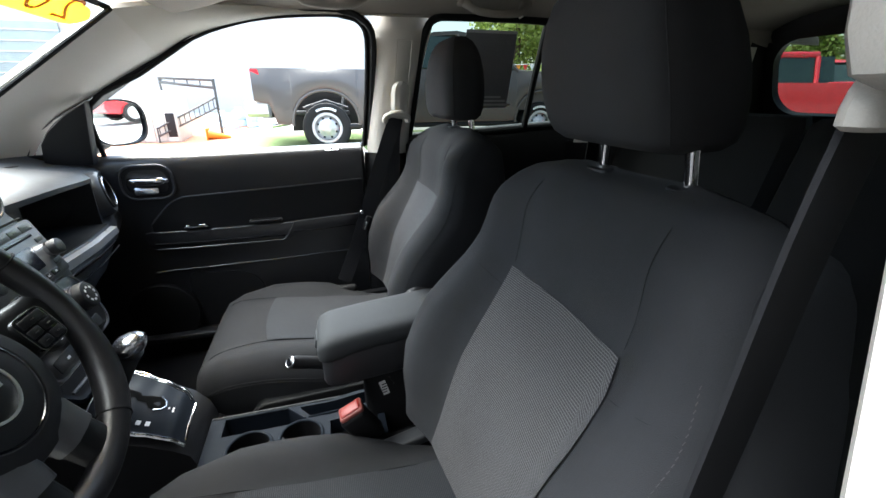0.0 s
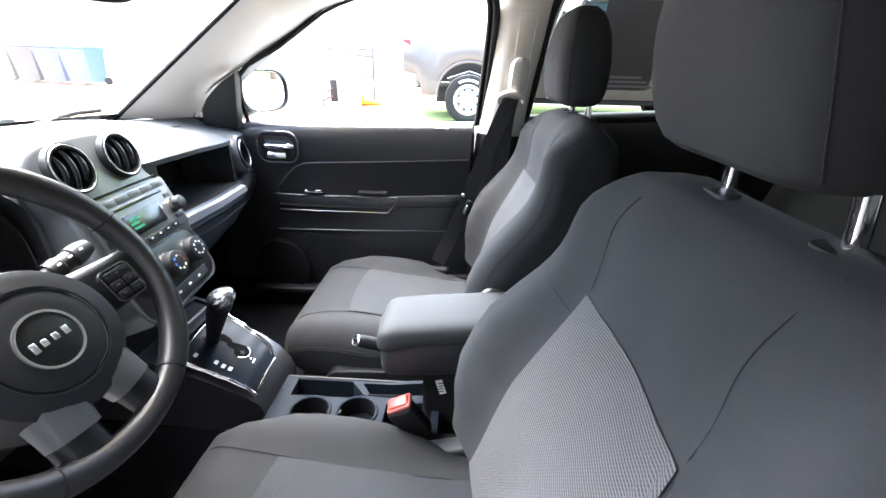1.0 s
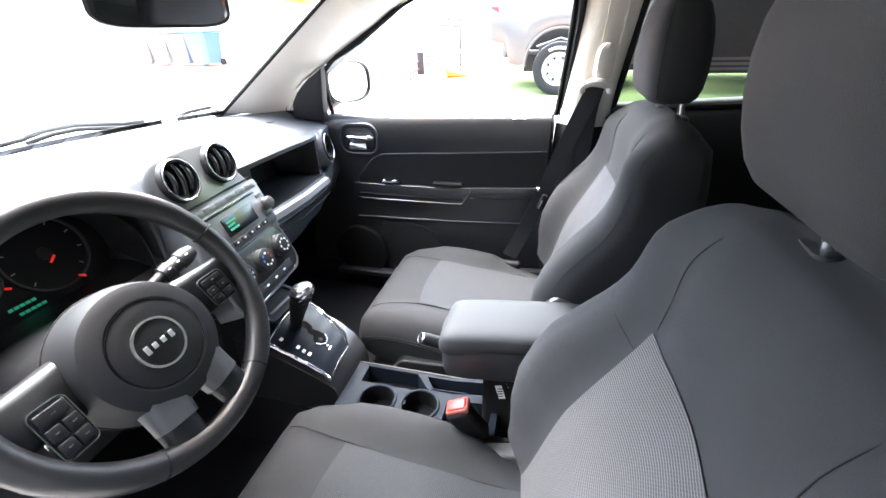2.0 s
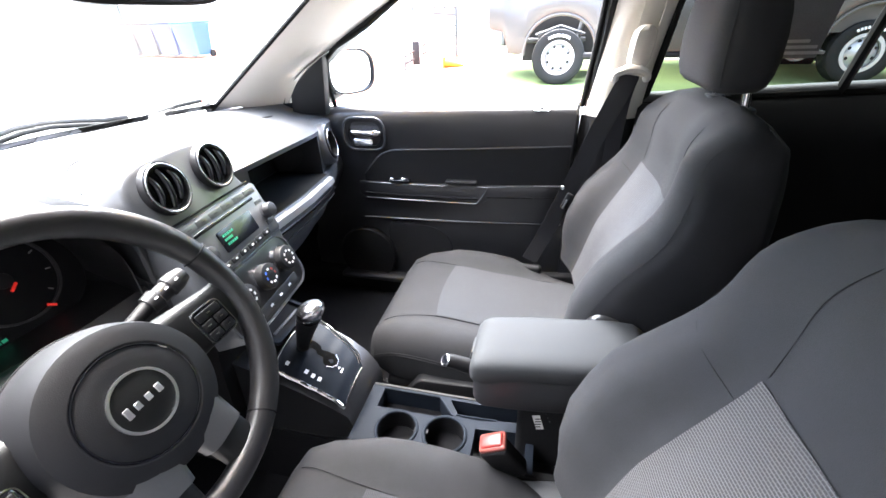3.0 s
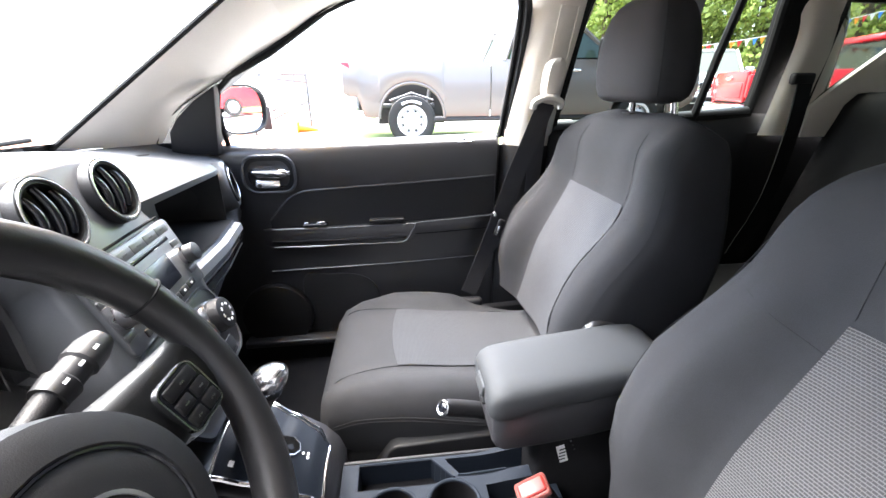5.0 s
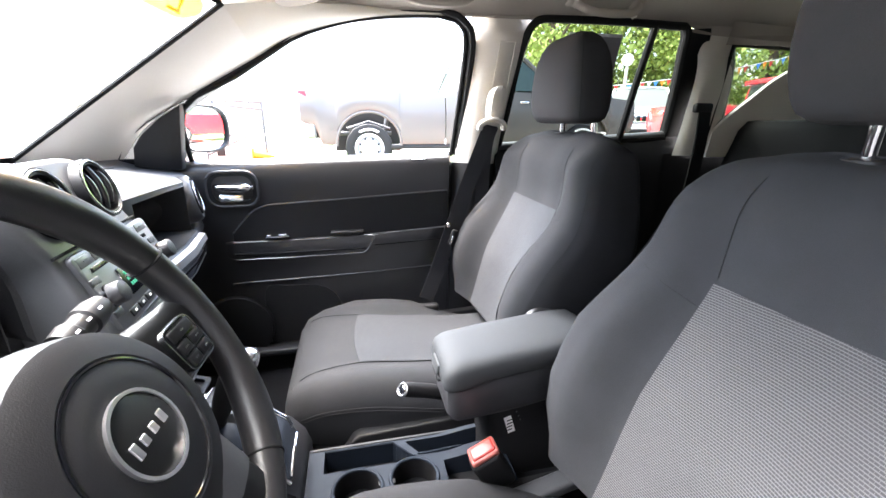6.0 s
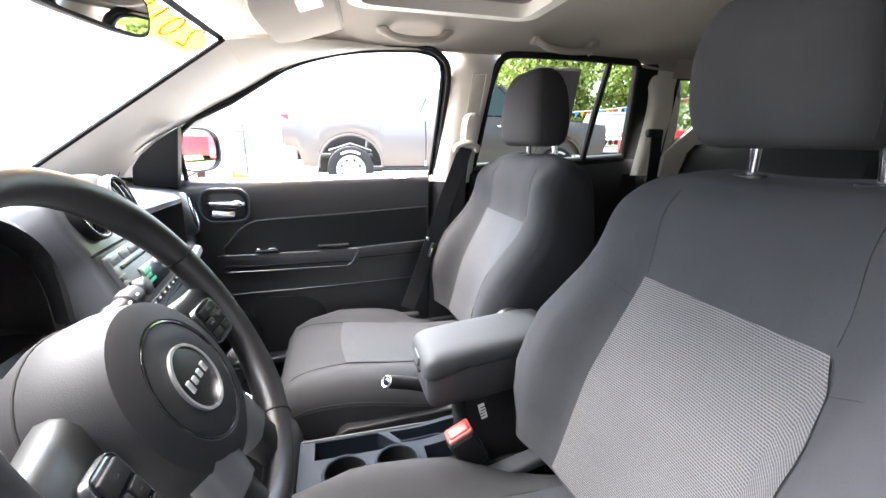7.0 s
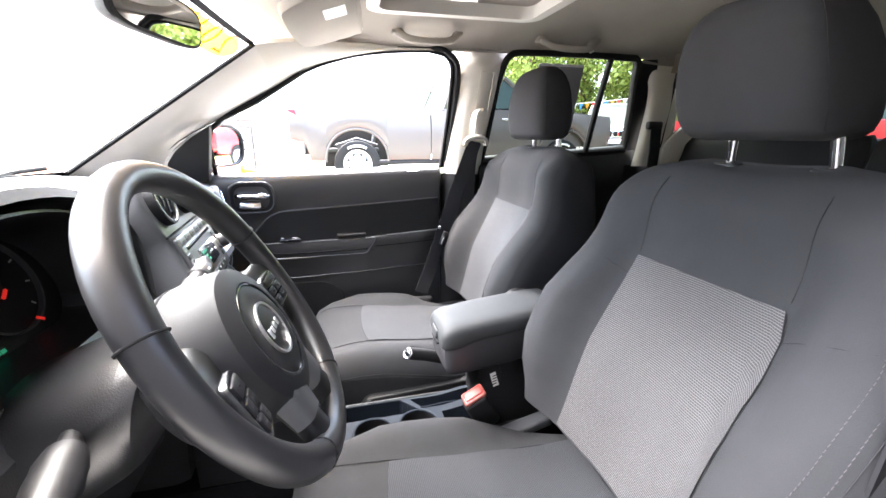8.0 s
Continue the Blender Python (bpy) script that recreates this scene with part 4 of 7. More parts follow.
part("height_slider", loft([[(0.250 + dx * w + 0.05 * (z - 1.25), 1.372 - dy * 1.6 - 0.27 * (z - 1.25), z) for dx, dy in ((-1, -0.012), (-0.97, 0.012), (-0.75, 0.022), (0, 0.026), (0.75, 0.022), (0.97, 0.012), (1, -0.012))] for z, w in ((1.196, 0.014), (1.202, 0.022), (1.215, 0.026), (1.255, 0.027), (1.275, 0.024), (1.284, 0.016), (1.288, 0.008))]), ADJUSTER, belt, "pale height adjuster")
part("slider_channel", joined(*[tube([(x, 1.358 - 0.27 * (z0 - 1.25), z0), (x + dx, 1.358 - 0.27 * (z1 - 1.25), z1)], 0.0012, 6) for x, dx, z0, z1 in ((0.232, 0.008, 1.285, 1.400), (0.276, 0.008, 1.285, 1.400), (0.240, 0.044, 1.400, 1.400))]), RAIL, belt)
part("loop", joined(tube(curve_points([(0.198, 1.350, 1.168), (0.200, 1.344, 1.184), (0.220, 1.338, 1.194), (0.246, 1.338, 1.194), (0.268, 1.344, 1.184), (0.270, 1.350, 1.168)], 5), [0.007] + [0.0095] * 24 + [0.007], 8), box(0.236, 1.346, 1.194, 0.046, 0.016, 0.022, 0.007)), ADJUSTER, belt)
tongue = part("tongue", box(0.122, 1.352, 0.845, 0.020, 0.012, 0.05, 0.005, turn=pose(0, 0, 0, 0, 20, 0)), BLACK, belt)
part("tongue_plate", box(0.116, 1.346, 0.838, 0.007, 0.006, 0.030, 0.002, turn=pose(0, 0, 0, 0, 20, 0)), SATIN, tongue, "satin metal plate")
part("belt_button", box(0.106, 1.352, 0.885, 0.012, 0.010, 0.014, 0.004), SATIN, belt)
part("anchor_cover", box(0.02, 1.318, 0.625, 0.10, 0.03, 0.035, 0.012), BLACK, belt)

belt_d = thing("seat_belt", (0.22, 0.16, 1.2), "black seat belt beside the driver seat", "seat belt", "front seat belts")
part("webbing", ribbon(curve_points([(0.262, 0.146, 1.248), (0.250, 0.148, 1.17), (0.235, 0.149, 1.03), (0.205, 0.149, 0.8), (0.17, 0.147, 0.5)], 6), (1, 0.15, 0), 0.046), BELT, belt_d)
part("height_slider", loft([[(0.245 + u * w, 0.087 + v * d + 0.12 * (z - 1.25), z) for u, v in ((-1, -0.3), (-1.0, 0.5), (-0.86, 0.85), (-0.5, 1.0), (0.5, 1.0), (0.86, 0.85), (1, 0.5), (1, -0.3))] for z, w, d in ((1.252, 0.022, 0.046), (1.258, 0.030, 0.055), (1.275, 0.034, 0.058), (1.33, 0.035, 0.058), (1.40, 0.034, 0.052), (1.455, 0.032, 0.040))]), GREIGE, belt_d, "pale height adjuster housing")
part("loop", loft([[(0.248 + 0.72 * w * math.cos(q) + 0.35 * (z - 1.25), 0.137 + 0.010 * f * math.sin(q), z) for q in [2 * math.pi * k / 16 for k in range(16)]] for z, w, f in ((1.234, 0.014, 0.7), (1.2365, 0.022, 0.95), (1.244, 0.026, 1.0), (1.252, 0.026, 1.0), (1.260, 0.023, 0.95), (1.266, 0.017, 0.75), (1.269, 0.009, 0.4))]), GREIGE, belt_d, "pale rounded belt loop")

for yy, lab in ((1.345, "black rear seat belt beside the rear pillar"), (0.19, "black rear seat belt beside the rear door")):
    b = thing("rear_seat_belt", (0.95, yy, 1.2), lab, "seat belt", "rear seat belts")
    part("webbing", ribbon(curve_points([(0.958, yy - 0.002, 1.228), (0.962, yy, 1.1), (0.94, yy, 0.9), (0.87, yy, 0.72)], 5), (1, 0, 0), 0.046), BELT, b)
    part("guide", box(0.952, yy + 0.004, 1.236, 0.066, 0.022, 0.030, 0.008), BLACK, b)

# belt buckles by the console
bk = thing("seat_belt_buckle", (0.02, 0.655, 0.55), "black seat belt buckle with a red button", "buckle", "buckles")
BT = pose(0, 0, 0, 10, -28, 0)
part("body", box(0.024, 0.657, 0.645, 0.052, 0.032, 0.090, 0.009, turn=BT), BLACK, bk)
part("button", box(0.004, 0.652, 0.6895, 0.041, 0.024, 0.012, 0.004, turn=BT), RED, bk, "red release button")
part("button_frame", box(0.005, 0.6525, 0.6865, 0.049, 0.032, 0.012, 0.005, turn=BT), mat("pale_red_rim", (0.22, 0.06, 0.05), 0.4, bump=0), bk, "pale rim round the button")
part("tongue_slot", box(0.012, 0.643, 0.6895, 0.030, 0.004, 0.004, 0.001, turn=BT), SEAM, bk)
part("stalk", ribbon([(0.03, 0.656, 0.62), (0.06, 0.665, 0.55), (0.08, 0.67, 0.50)], (0, 1, 0), 0.03), BELT, bk)
bk2 = thing("seat_belt_buckle", (0.10, 0.86, 0.55), "black seat belt buckle beside the passenger seat", "buckle", "buckles")
part("body", box(0.115, 0.865, 0.665, 0.036, 0.026, 0.07, 0.008, turn=pose(0, 0, 0, -8, -25, 0)), BLACK, bk2)
part("stalk", ribbon([(0.125, 0.866, 0.64), (0.15, 0.868, 0.55), (0.16, 0.87, 0.50)], (0, 1, 0), 0.03), BELT, bk2)

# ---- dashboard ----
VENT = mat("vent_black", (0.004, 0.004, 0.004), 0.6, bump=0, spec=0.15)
dash = thing("dashboard", (-0.8, MID, 0.8), "dark grey plastic dashboard with open storage shelf", "dashboard")
XE = [(0.06, -0.56), (0.195, -0.55), (0.205, -0.68), (0.595, -0.68), (0.605, -0.53), (0.66, -0.515), (0.86, -0.512), (1.0, -0.525), (1.2, -0.560), (1.3, -0.592), (1.36, -0.612), (1.42, -0.625), (1.46, -0.63)]
ZE = [(0.06, 1.08), (0.60, 1.095), (0.86, 1.088), (1.0, 1.082), (1.2, 1.066), (1.3, 1.056), (1.36, 1.054), (1.42, 1.052), (1.46, 1.052)]
BIN = (0.866, 1.236)


def dash_ring(y, r):
    xe, ze = interp(XE, y), interp(ZE, y)
    xw = -1.11 + 0.145 * ((y - MID) / 0.575) ** 2
    f = (y - BIN[0]) / (BIN[1] - BIN[0])
    zt, zb = ze - 0.020, 0.958 - 0.028 * max(0, min(1, f))
    xb = xe + 0.014 + 0.006 * (1 - max(0, min(1, f)))
    d = 0.15 * r
    return [(xw - 0.03, y, 1.00), (xw, y, 1.085), (xw + 0.12, y, 1.112 - 0.022 * smooth((y - 1.12) / 0.22)), (xw * 0.5 + xe * 0.5, y, ze + 0.030), (xe - 0.10, y, ze + 0.016), (xe - 0.04, y, ze + 0.008), (xe - 0.012, y, ze), (xe, y, ze - 0.010),
            (xe, y, zt), (xe - d, y, zt - 0.006 * r), (xe - d, y, zb + 0.004), (xb - 0.006, y, zb + 0.002), (xb, y, zb - 0.004),
            (xb + 0.006, y, zb - 0.03), (xb, y, 0.88), (xb - 0.03, y, 0.82), (xb - 0.10, y, 0.76), (-0.93, y, 0.78)]


stations = [(0.06, 0), (0.16, 0), (0.195, 0), (0.205, 0), (0.3, 0), (0.45, 0), (0.595, 0), (0.605, 0), (0.66, 0), (0.72, 0), (0.80, 0), (0.855, 0), (0.864, 0), (0.866, 1), (0.90, 1), (0.96, 1), (1.02, 1), (1.08, 1), (1.14, 1), (1.20, 1), (1.234, 1), (1.236, 0), (1.26, 0), (1.29, 0), (1.32, 0), (1.36, 0), (1.40, 0), (1.43, 0), (1.455, 0)]
part("body", loft([dash_ring(y, r) for y, r in stations]), DASH, dash)
part("shelf_lip", loft([[(interp(XE, y) + 0.017, y, z + 0.013), (interp(XE, y) + 0.030, y, z + 0.010), (interp(XE, y) + 0.033, y, z - 0.004), (interp(XE, y) + 0.026, y, z - 0.009), (interp(XE, y) + 0.015, y, z - 0.005)] for y, z in ((0.868, 0.944), (0.95, 0.9375), (1.05, 0.930), (1.15, 0.922), (1.235, 0.915))]), BARTRIM, dash, "satin grey grab bar below the shelf")
part("shelf_trim", tube([(interp(XE, y) + 0.027, y, z) for y, z in ((0.872, 0.922), (0.95, 0.9155), (1.05, 0.908), (1.15, 0.900), (1.24, 0.893))], 0.0035, 8), CHROME, dash, "thin chrome strip")
# Near-black sheets over the shelf's top, back and floor.
part("shelf_sheets", joined(*[strip([(interp(XE, y) - d0, y, z0(y)) for y in (0.868, 0.95, 1.05, 1.15, 1.233)], [(interp(XE, y) - d1, y, z1(y)) for y in (0.868, 0.95, 1.05, 1.15, 1.233)], 2, 0, (-0.3, 1.05, 1.0), 0.001) for d0, d1, z0, z1 in (
    (0.004, 0.146, lambda y: interp(ZE, y) - 0.0225, lambda y: interp(ZE, y) - 0.0285), (0.1465, 0.1465, lambda y: interp(ZE, y) - 0.028, lambda y: 0.967 - 0.028 * (y - 0.866) / 0.37), (0.146, -0.013, lambda y: 0.965 - 0.028 * (y - 0.866) / 0.37, lambda y: 0.963 - 0.028 * (y - 0.866) / 0.37))]), VENT, dash, "black sheets inside the shelf")
part("glove_box_gap", tube([(interp(XE, y) + 0.023, y, z) for y, z in ((0.875, 0.895), (1.05, 0.885), (1.24, 0.872))], 0.002, 6), SEAM, dash)


def louvre_vent(parent, m, r, slats, name="air_vent", base=0.0):
    """A round vent: black cup with upright slats in a thin bright ring; base: how far its back lies behind m."""
    v = part(name, ring_plate(disc(r * 1.10, 40), disc(r * 0.90, 40), m @ Matrix.Translation((0, 0, -base)), base + 0.004), BLACK, parent)
    part("vent_ring", tube([m @ Vector((r * 1.0 * math.cos(a), r * 1.0 * math.sin(a), 0.0045)) for a in [2 * math.pi * k / 40 for k in range(40)]], 0.0016, 8, True), SATIN, v, "thin chrome ring")
    part("barrel", plate(disc(r * 0.92, 32), m @ Matrix.Translation((0, 0, -base + 0.0005)), 0.001), VENT, v)
    for k in range(slats):
        u = r * 0.86 * (-0.62 + 1.24 * k / (slats - 1))
        h = math.sqrt((r * 0.86) ** 2 - u * u)
        part("slat", tube([m @ Vector((u + r * 0.16 * (1 - q * q) - r * 0.08 + q * r * 0.10, q * 0.93 * h, -base + 0.0075 + 0.002 * (1 - q * q))) for q in [-1 + 2 * i / 10 for i in range(11)]], [r * 0.10 + r * 0.05 * (1 - (-1 + 2 * i / 10) ** 2) for i in range(11)], 10), GLOSS, v)
    return v


def dash_top(x, y):
    """Height of the dashboard's upper face."""
    pts = dash_ring(y, 0)[1:8]
    for (xa, _, za), (xb, _, zb) in zip(pts, pts[1:]):
        if xa <= x <= xb:
            return za + (zb - za) * (x - xa) / (xb - xa)
    return pts[0][2]


seam = curve_points([(-0.60, 0.915, 0), (-0.648, 0.914, 0), (-0.715, 0.898, 0), (-0.748, 0.848, 0), (-0.758, 0.77, 0), (-0.727, 0.704, 0), (-0.652, 0.652, 0), (-0.60, 0.622, 0)], 5)
part("top_seam", tube([(p.x, p.y, dash_top(p.x, p.y) + 0.0005) for p in seam], 0.0016, 6), SEAM, dash)

part("top_slot", plate(disc(0.020, 24, 0, 0, 0.007), axes((-0.742, 1.272, dash_top(-0.742, 1.272) + 0.001), (0.45, 0.9, 0), (-0.9, 0.45, 0)), 0.0012), VENT, dash)
joint = [(xj, yj) for xj, yj in ((-0.93, 0.20), (-0.985, 0.40), (-1.005, 0.60), (-1.008, 0.77), (-0.995, 0.95), (-0.965, 1.12))]
part("top_joint", tube(curve_points([(xj, yj, dash_top(xj, yj) + 0.0008) for xj, yj in joint], 5), 0.0022, 6), SEAM, dash)

# control stack: vents, radio and heater controls
CP = axes((-0.474, 0.735, 1.0), (-0.087, 0.996, 0), (-0.357, -0.031, 0.934))


def cp(u, v, w=0.0):
    return CP @ Matrix.Translation((u, v, w))


GLOSS_DARK = mat("satin_black_panel", (0.006, 0.006, 0.007), 0.35, bump=0.05, spec=0.4)
stack = thing("control_stack", (-0.47, 0.735, 0.95), "satin grey control stack with vents, radio and heater", "control panel")
outline = [(-0.108, 0.05), (-0.116, 0.08), (-0.122, 0.115), (-0.112, 0.142), (-0.085, 0.156), (-0.04, 0.161), (0.03, 0.161), (0.072, 0.154), (0.095, 0.138), (0.102, 0.11), (0.098, 0.08), (0.110, 0.05), (0.122, 0.0), (0.126, -0.05), (0.110, -0.10), (0.094, -0.14), (0.080, -0.17), (-0.090, -0.17), (-0.104, -0.14), (-0.118, -0.10), (-0.122, -0.05), (-0.112, 0.0)]
oc = [(p.x, p.y) for p in curve_points([(u, v, 0) for u, v in outline] + [(*outline[0], 0)], 3)][:-1]
part("bezel", plate(oc, cp(0, 0, -0.07), 0.07, 0.010, 3), SILVER, stack)
for u in (-0.061, 0.051):
    louvre_vent(stack, cp(u, 0.110, 0.009) @ pose(0, 0, 0, 4, 0, 0), 0.0365, 3, "air_vent", 0.0085)
part("vent_gap", tube([cp(u, 0.058, 0.0005).translation for u in (-0.107, 0, 0.108)], 0.0018, 6), SEAM, stack)
radio = part("radio", plate(rounded(0.212, 0.102, 0.008), cp(0.012, 0.002, 0.0), 0.006, 0.002), SILVER, stack, "grey radio with a green display")
part("disc_slot", box(0, 0, 0, 0.165, 0.006, 0.004, 0.001, turn=cp(0.008, 0.029, 0.006)), GLOSS, radio)
disp = part("display", plate(rounded(0.098, 0.038, 0.003), cp(0.014, -0.004, 0.005), 0.003, 0.001), DISPLAY, radio)
for u, v, w in ((-0.012, 0.005, 0.030), (-0.016, -0.003, 0.022), (-0.012, -0.011, 0.028)):
    for k in range(5):
        part("display_text", box(0, 0, 0, w / 7, 0.0042, 0.0006, 0, turn=cp(u - w / 2 + w * (k + 0.5) / 5, v, 0.0084)), GREEN_GLOW, disp)
for k in range(6):
    bt = part("radio_button", box(0, 0, 0, 0.0315, 0.0125, 0.004, 0.0008, turn=cp(-0.072 + 0.033 * k, 0.042, 0.0048)), SILVER, radio)
    part("button_mark", box(0, 0, 0, 0.009, 0.002, 0.0006, 0, turn=cp(-0.072 + 0.033 * k, 0.042, 0.0069)), DARK, bt)
for k in range(6):
    part("radio_button", box(0, 0, 0, 0.022, 0.010, 0.004, 0.0015, turn=cp(-0.052 + 0.025 * k, -0.038, 0.0055)), BLACK, radio)
    part("button_mark", box(0, 0, 0, 0.005, 0.003, 0.0006, 0, turn=cp(-0.052 + 0.025 * k, -0.038, 0.0078)), WHITE, radio)
for u in (-0.078, 0.103):
    for v in (-0.026, 0.017):
        part("radio_button", box(0, 0, 0, 0.020, 0.009, 0.004, 0.0015, turn=cp(u - 0.004, v, 0.0055)), DARK, radio)
    kb = part("radio_knob", plate(disc(0.0135, 28), cp(u, -0.005, 0.005), 0.020, 0.003), DARK, radio)
    part("knob_ring", ring_plate(disc(0.0145, 28), disc(0.0130, 28), cp(u, -0.005, 0.006), 0.006), CHROME, kb)
part("heater_panel", plate(rounded(0.222, 0.108, 0.030, 7), cp(-0.002, -0.109, 0.0), 0.0035, 0.002), GLOSS_DARK, stack, "black heater panel")
part("heater_trim", ring_plate(rounded(0.230, 0.114, 0.033, 7), rounded(0.222, 0.107, 0.030, 7), cp(-0.002, -0.109, 0.0), 0.0045), SILVER, stack)
for u in (-0.075, -0.007, 0.061):
    kb = part("heater_knob", plate(disc(0.024, 32), cp(u, -0.095, 0.0), 0.030, 0.004), BLACK, stack)
    part("knob_ring", ring_plate(disc(0.0252, 32), disc(0.0232, 32), cp(u, -0.095, 0.004), 0.012), SATIN, kb)
    for k in range(8):
        a = radians(45 * k)
        part("dial_mark", box(0, 0, 0, 0.0052, 0.0035, 0.0008, 0, turn=cp(u + 0.0128 * math.cos(a), -0.095 + 0.0128 * math.sin(a), 0.0302) @ pose(0, 0, 0, 0, 0, 45 * k + 90)), RED if u == -0.007 and k in (0, 1) else (BLUE_DIAL if u == -0.007 and k in (3, 4) else WHITE), kb)
part("switch_panel", plate(rounded(0.17, 0.022, 0.004), cp(-0.004, -0.146, 0.0), 0.005, 0.002), BLACK, stack)
for k in range(4):
    part("switch_mark", box(0, 0, 0, 0.008, 0.004, 0.0008, 0, turn=cp(-0.055 + 0.034 * k, -0.146, 0.0054)), WHITE, stack)
part("lower_cover", loft([[(x, 0.74 - w, z), (x + 0.02, 0.74 - w * 0.9, z), (x + 0.02, 0.74 + w * 0.9, z), (x, 0.74 + w, z), (x - 0.15, 0.74 + w, z), (x - 0.15, 0.74 - w, z)] for x, z, w in ((-0.440, 0.850, 0.085), (-0.470, 0.825, 0.085), (-0.535, 0.80, 0.085), (-0.545, 0.72, 0.086), (-0.55, 0.60, 0.088))]), BLACK, stack)
# outer vent by the door
OV = axes((-0.572, 1.312, 1.003), (-0.25, 0.97, 0), (-0.2, 0, 1))
part("vent_pod", loft([[OV @ Vector((r * math.cos(a), r * 1.05 * math.sin(a) + dv, w)) for a in [2 * math.pi * k / 36 for k in range(36)]] for r, dv, w in ((0.041, 0, -0.040), (0.041, 0, -0.002), (0.050, 0, 0.001), (0.0555, 0, -0.004), (0.058, 0.0, -0.014), (0.060, 0.0, -0.05), (0.066, 0.0, -0.16))], cap=False), DASH, dash)
louvre_vent(dash, OV, 0.040, 4, "outer_vent", 0.030)

# instrument hood and dials
part("instrument_hood", strip(
    [(-0.86, 0.40 + 0.22 * math.cos(a) * 1.1, 1.07 + 0.085 * max(0, math.sin(a)) ** 0.8) for a in [math.pi * k / 24 for k in range(25)]],
    [(-0.505 - 0.012 * math.sin(a), 0.40 + 0.195 * math.cos(a) * (1.0 + 0.06 * math.sin(a)), 0.985 + 0.17 * max(0, math.sin(a)) ** 0.62) for a in [math.pi * k / 24 for k in range(25)]], 10, 0.012, (-0.7, 0.40, 1.5), 0.012), DASH, dash, "curved hood over the dials")

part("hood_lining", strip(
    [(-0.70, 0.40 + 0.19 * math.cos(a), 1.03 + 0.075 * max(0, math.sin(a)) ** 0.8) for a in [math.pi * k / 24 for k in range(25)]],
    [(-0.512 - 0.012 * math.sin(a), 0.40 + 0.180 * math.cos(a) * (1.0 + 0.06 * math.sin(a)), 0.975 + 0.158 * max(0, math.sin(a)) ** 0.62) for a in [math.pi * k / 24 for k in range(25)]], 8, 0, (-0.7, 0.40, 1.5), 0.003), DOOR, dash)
mat_dial = mat("dial_print", (0.25, 0.25, 0.25), 0.6, bump=0)
CLM = axes((-0.625, 0.40, 1.035), (0, 1, 0), (-0.35, 0, 0.94))
cl = part("dial_panel", plate(rounded(0.372, 0.15, 0.06), CLM, 0.006), mat("dial_face", (0.004, 0.004, 0.005), 0.4, bump=0, spec=0.2), dash)
for dy, r, turn in ((-0.098, 0.060, 125), (0.098, 0.060, 128), (0.0, 0.035, 60)):
    DM = CLM @ Matrix.Translation((dy, 0.0, 0.006))
    part("dial_ring", ring_plate(disc(r, 36), disc(r * 0.95, 36), DM, 0.006), DARK, cl)
    part("needle", box(0, 0, 0, 0.0034, r * 0.22, 0.003, 0.0008, turn=DM @ Matrix.Translation((0.003 if dy else 0.032, -0.012 if dy else -0.024, 0.005)) @ pose(0, 0, 0, 0, 0, turn)), RED_GLOW, cl)
    part("needle_hub", plate(disc(r * 0.17, 20), DM, 0.004, 0.001), BLACK, cl)
    for k in range(9):
        a = radians(225 - 33.75 * k)
        part("dial_mark", box(0, 0, 0, 0.0018, 0.006, 0.0008, 0, turn=DM @ Matrix.Translation((r * 0.83 * math.cos(a), r * 0.83 * math.sin(a), 0.001)) @ pose(0, 0, 0, 0, 0, math.degrees(a) - 90)), mat_dial, cl)
part("warning_mark", box(0, 0, 0, 0.011, 0.0035, 0.001, 0, turn=CLM @ Matrix.Translation((0.119, -0.054, 0.012)) @ pose(0, 0, 0, 0, 0, -35)), RED_GLOW, cl)
for v, u0 in ((-0.053, 0.018), (-0.064, 0.026)):
    part("display_line", joined(*[box(0, 0, 0, 0.0058, 0.0042, 0.001, 0, turn=CLM @ Matrix.Translation((u0 + 0.0075 * k, v, 0.008))) for k in range(5)]), GREEN_GLOW, cl)
part("knee_panel", loft([[(x, y, z) for x, z in ((-0.53, 0.972), (-0.505, 0.945), (-0.50, 0.85), (-0.53, 0.74), (-0.80, 0.74), (-0.80, 0.972))] for y in (0.12, 0.3, 0.5, 0.60)]), DOOR, dash)
part("column_cowl", loft([[Vector((x + 0.25 * q * math.sin(a), 0.402 + q * 1.18 * math.copysign(abs(math.cos(a)) ** 0.8, math.cos(a)), z + q * 0.98 * math.copysign(abs(math.sin(a)) ** 0.8, math.sin(a)))) for a in [2 * math.pi * k / 28 for k in range(28)]] for x, z, q in ((-0.62, 0.865, 0.088), (-0.53, 0.905, 0.084), (-0.46, 0.935, 0.078), (-0.436, 0.946, 0.075), (-0.427, 0.950, 0.071), (-0.424, 0.952, 0.064))]), DOOR, dash)

# ---- steering wheel and stalks ----
SW = axes((-0.342, 0.404, 1.016), (0, 1, 0), (-0.486, 0, 0.874))  # w points at the driver
wheel = thing("steering_wheel", SW.translation, "black leather steering wheel with four spokes", "steering wheel")
R = 0.168
path = [SW @ Vector((R * math.cos(2 * math.pi * k / 72), R * math.sin(2 * math.pi * k / 72), 0)) for k in range(72)]
rr = [0.0155 + 0.0022 * (abs(math.sin(4 * math.pi * k / 72)) ** 3) for k in range(72)]
part("rim", tube(path, rr, 16, True), LEATHER, wheel)
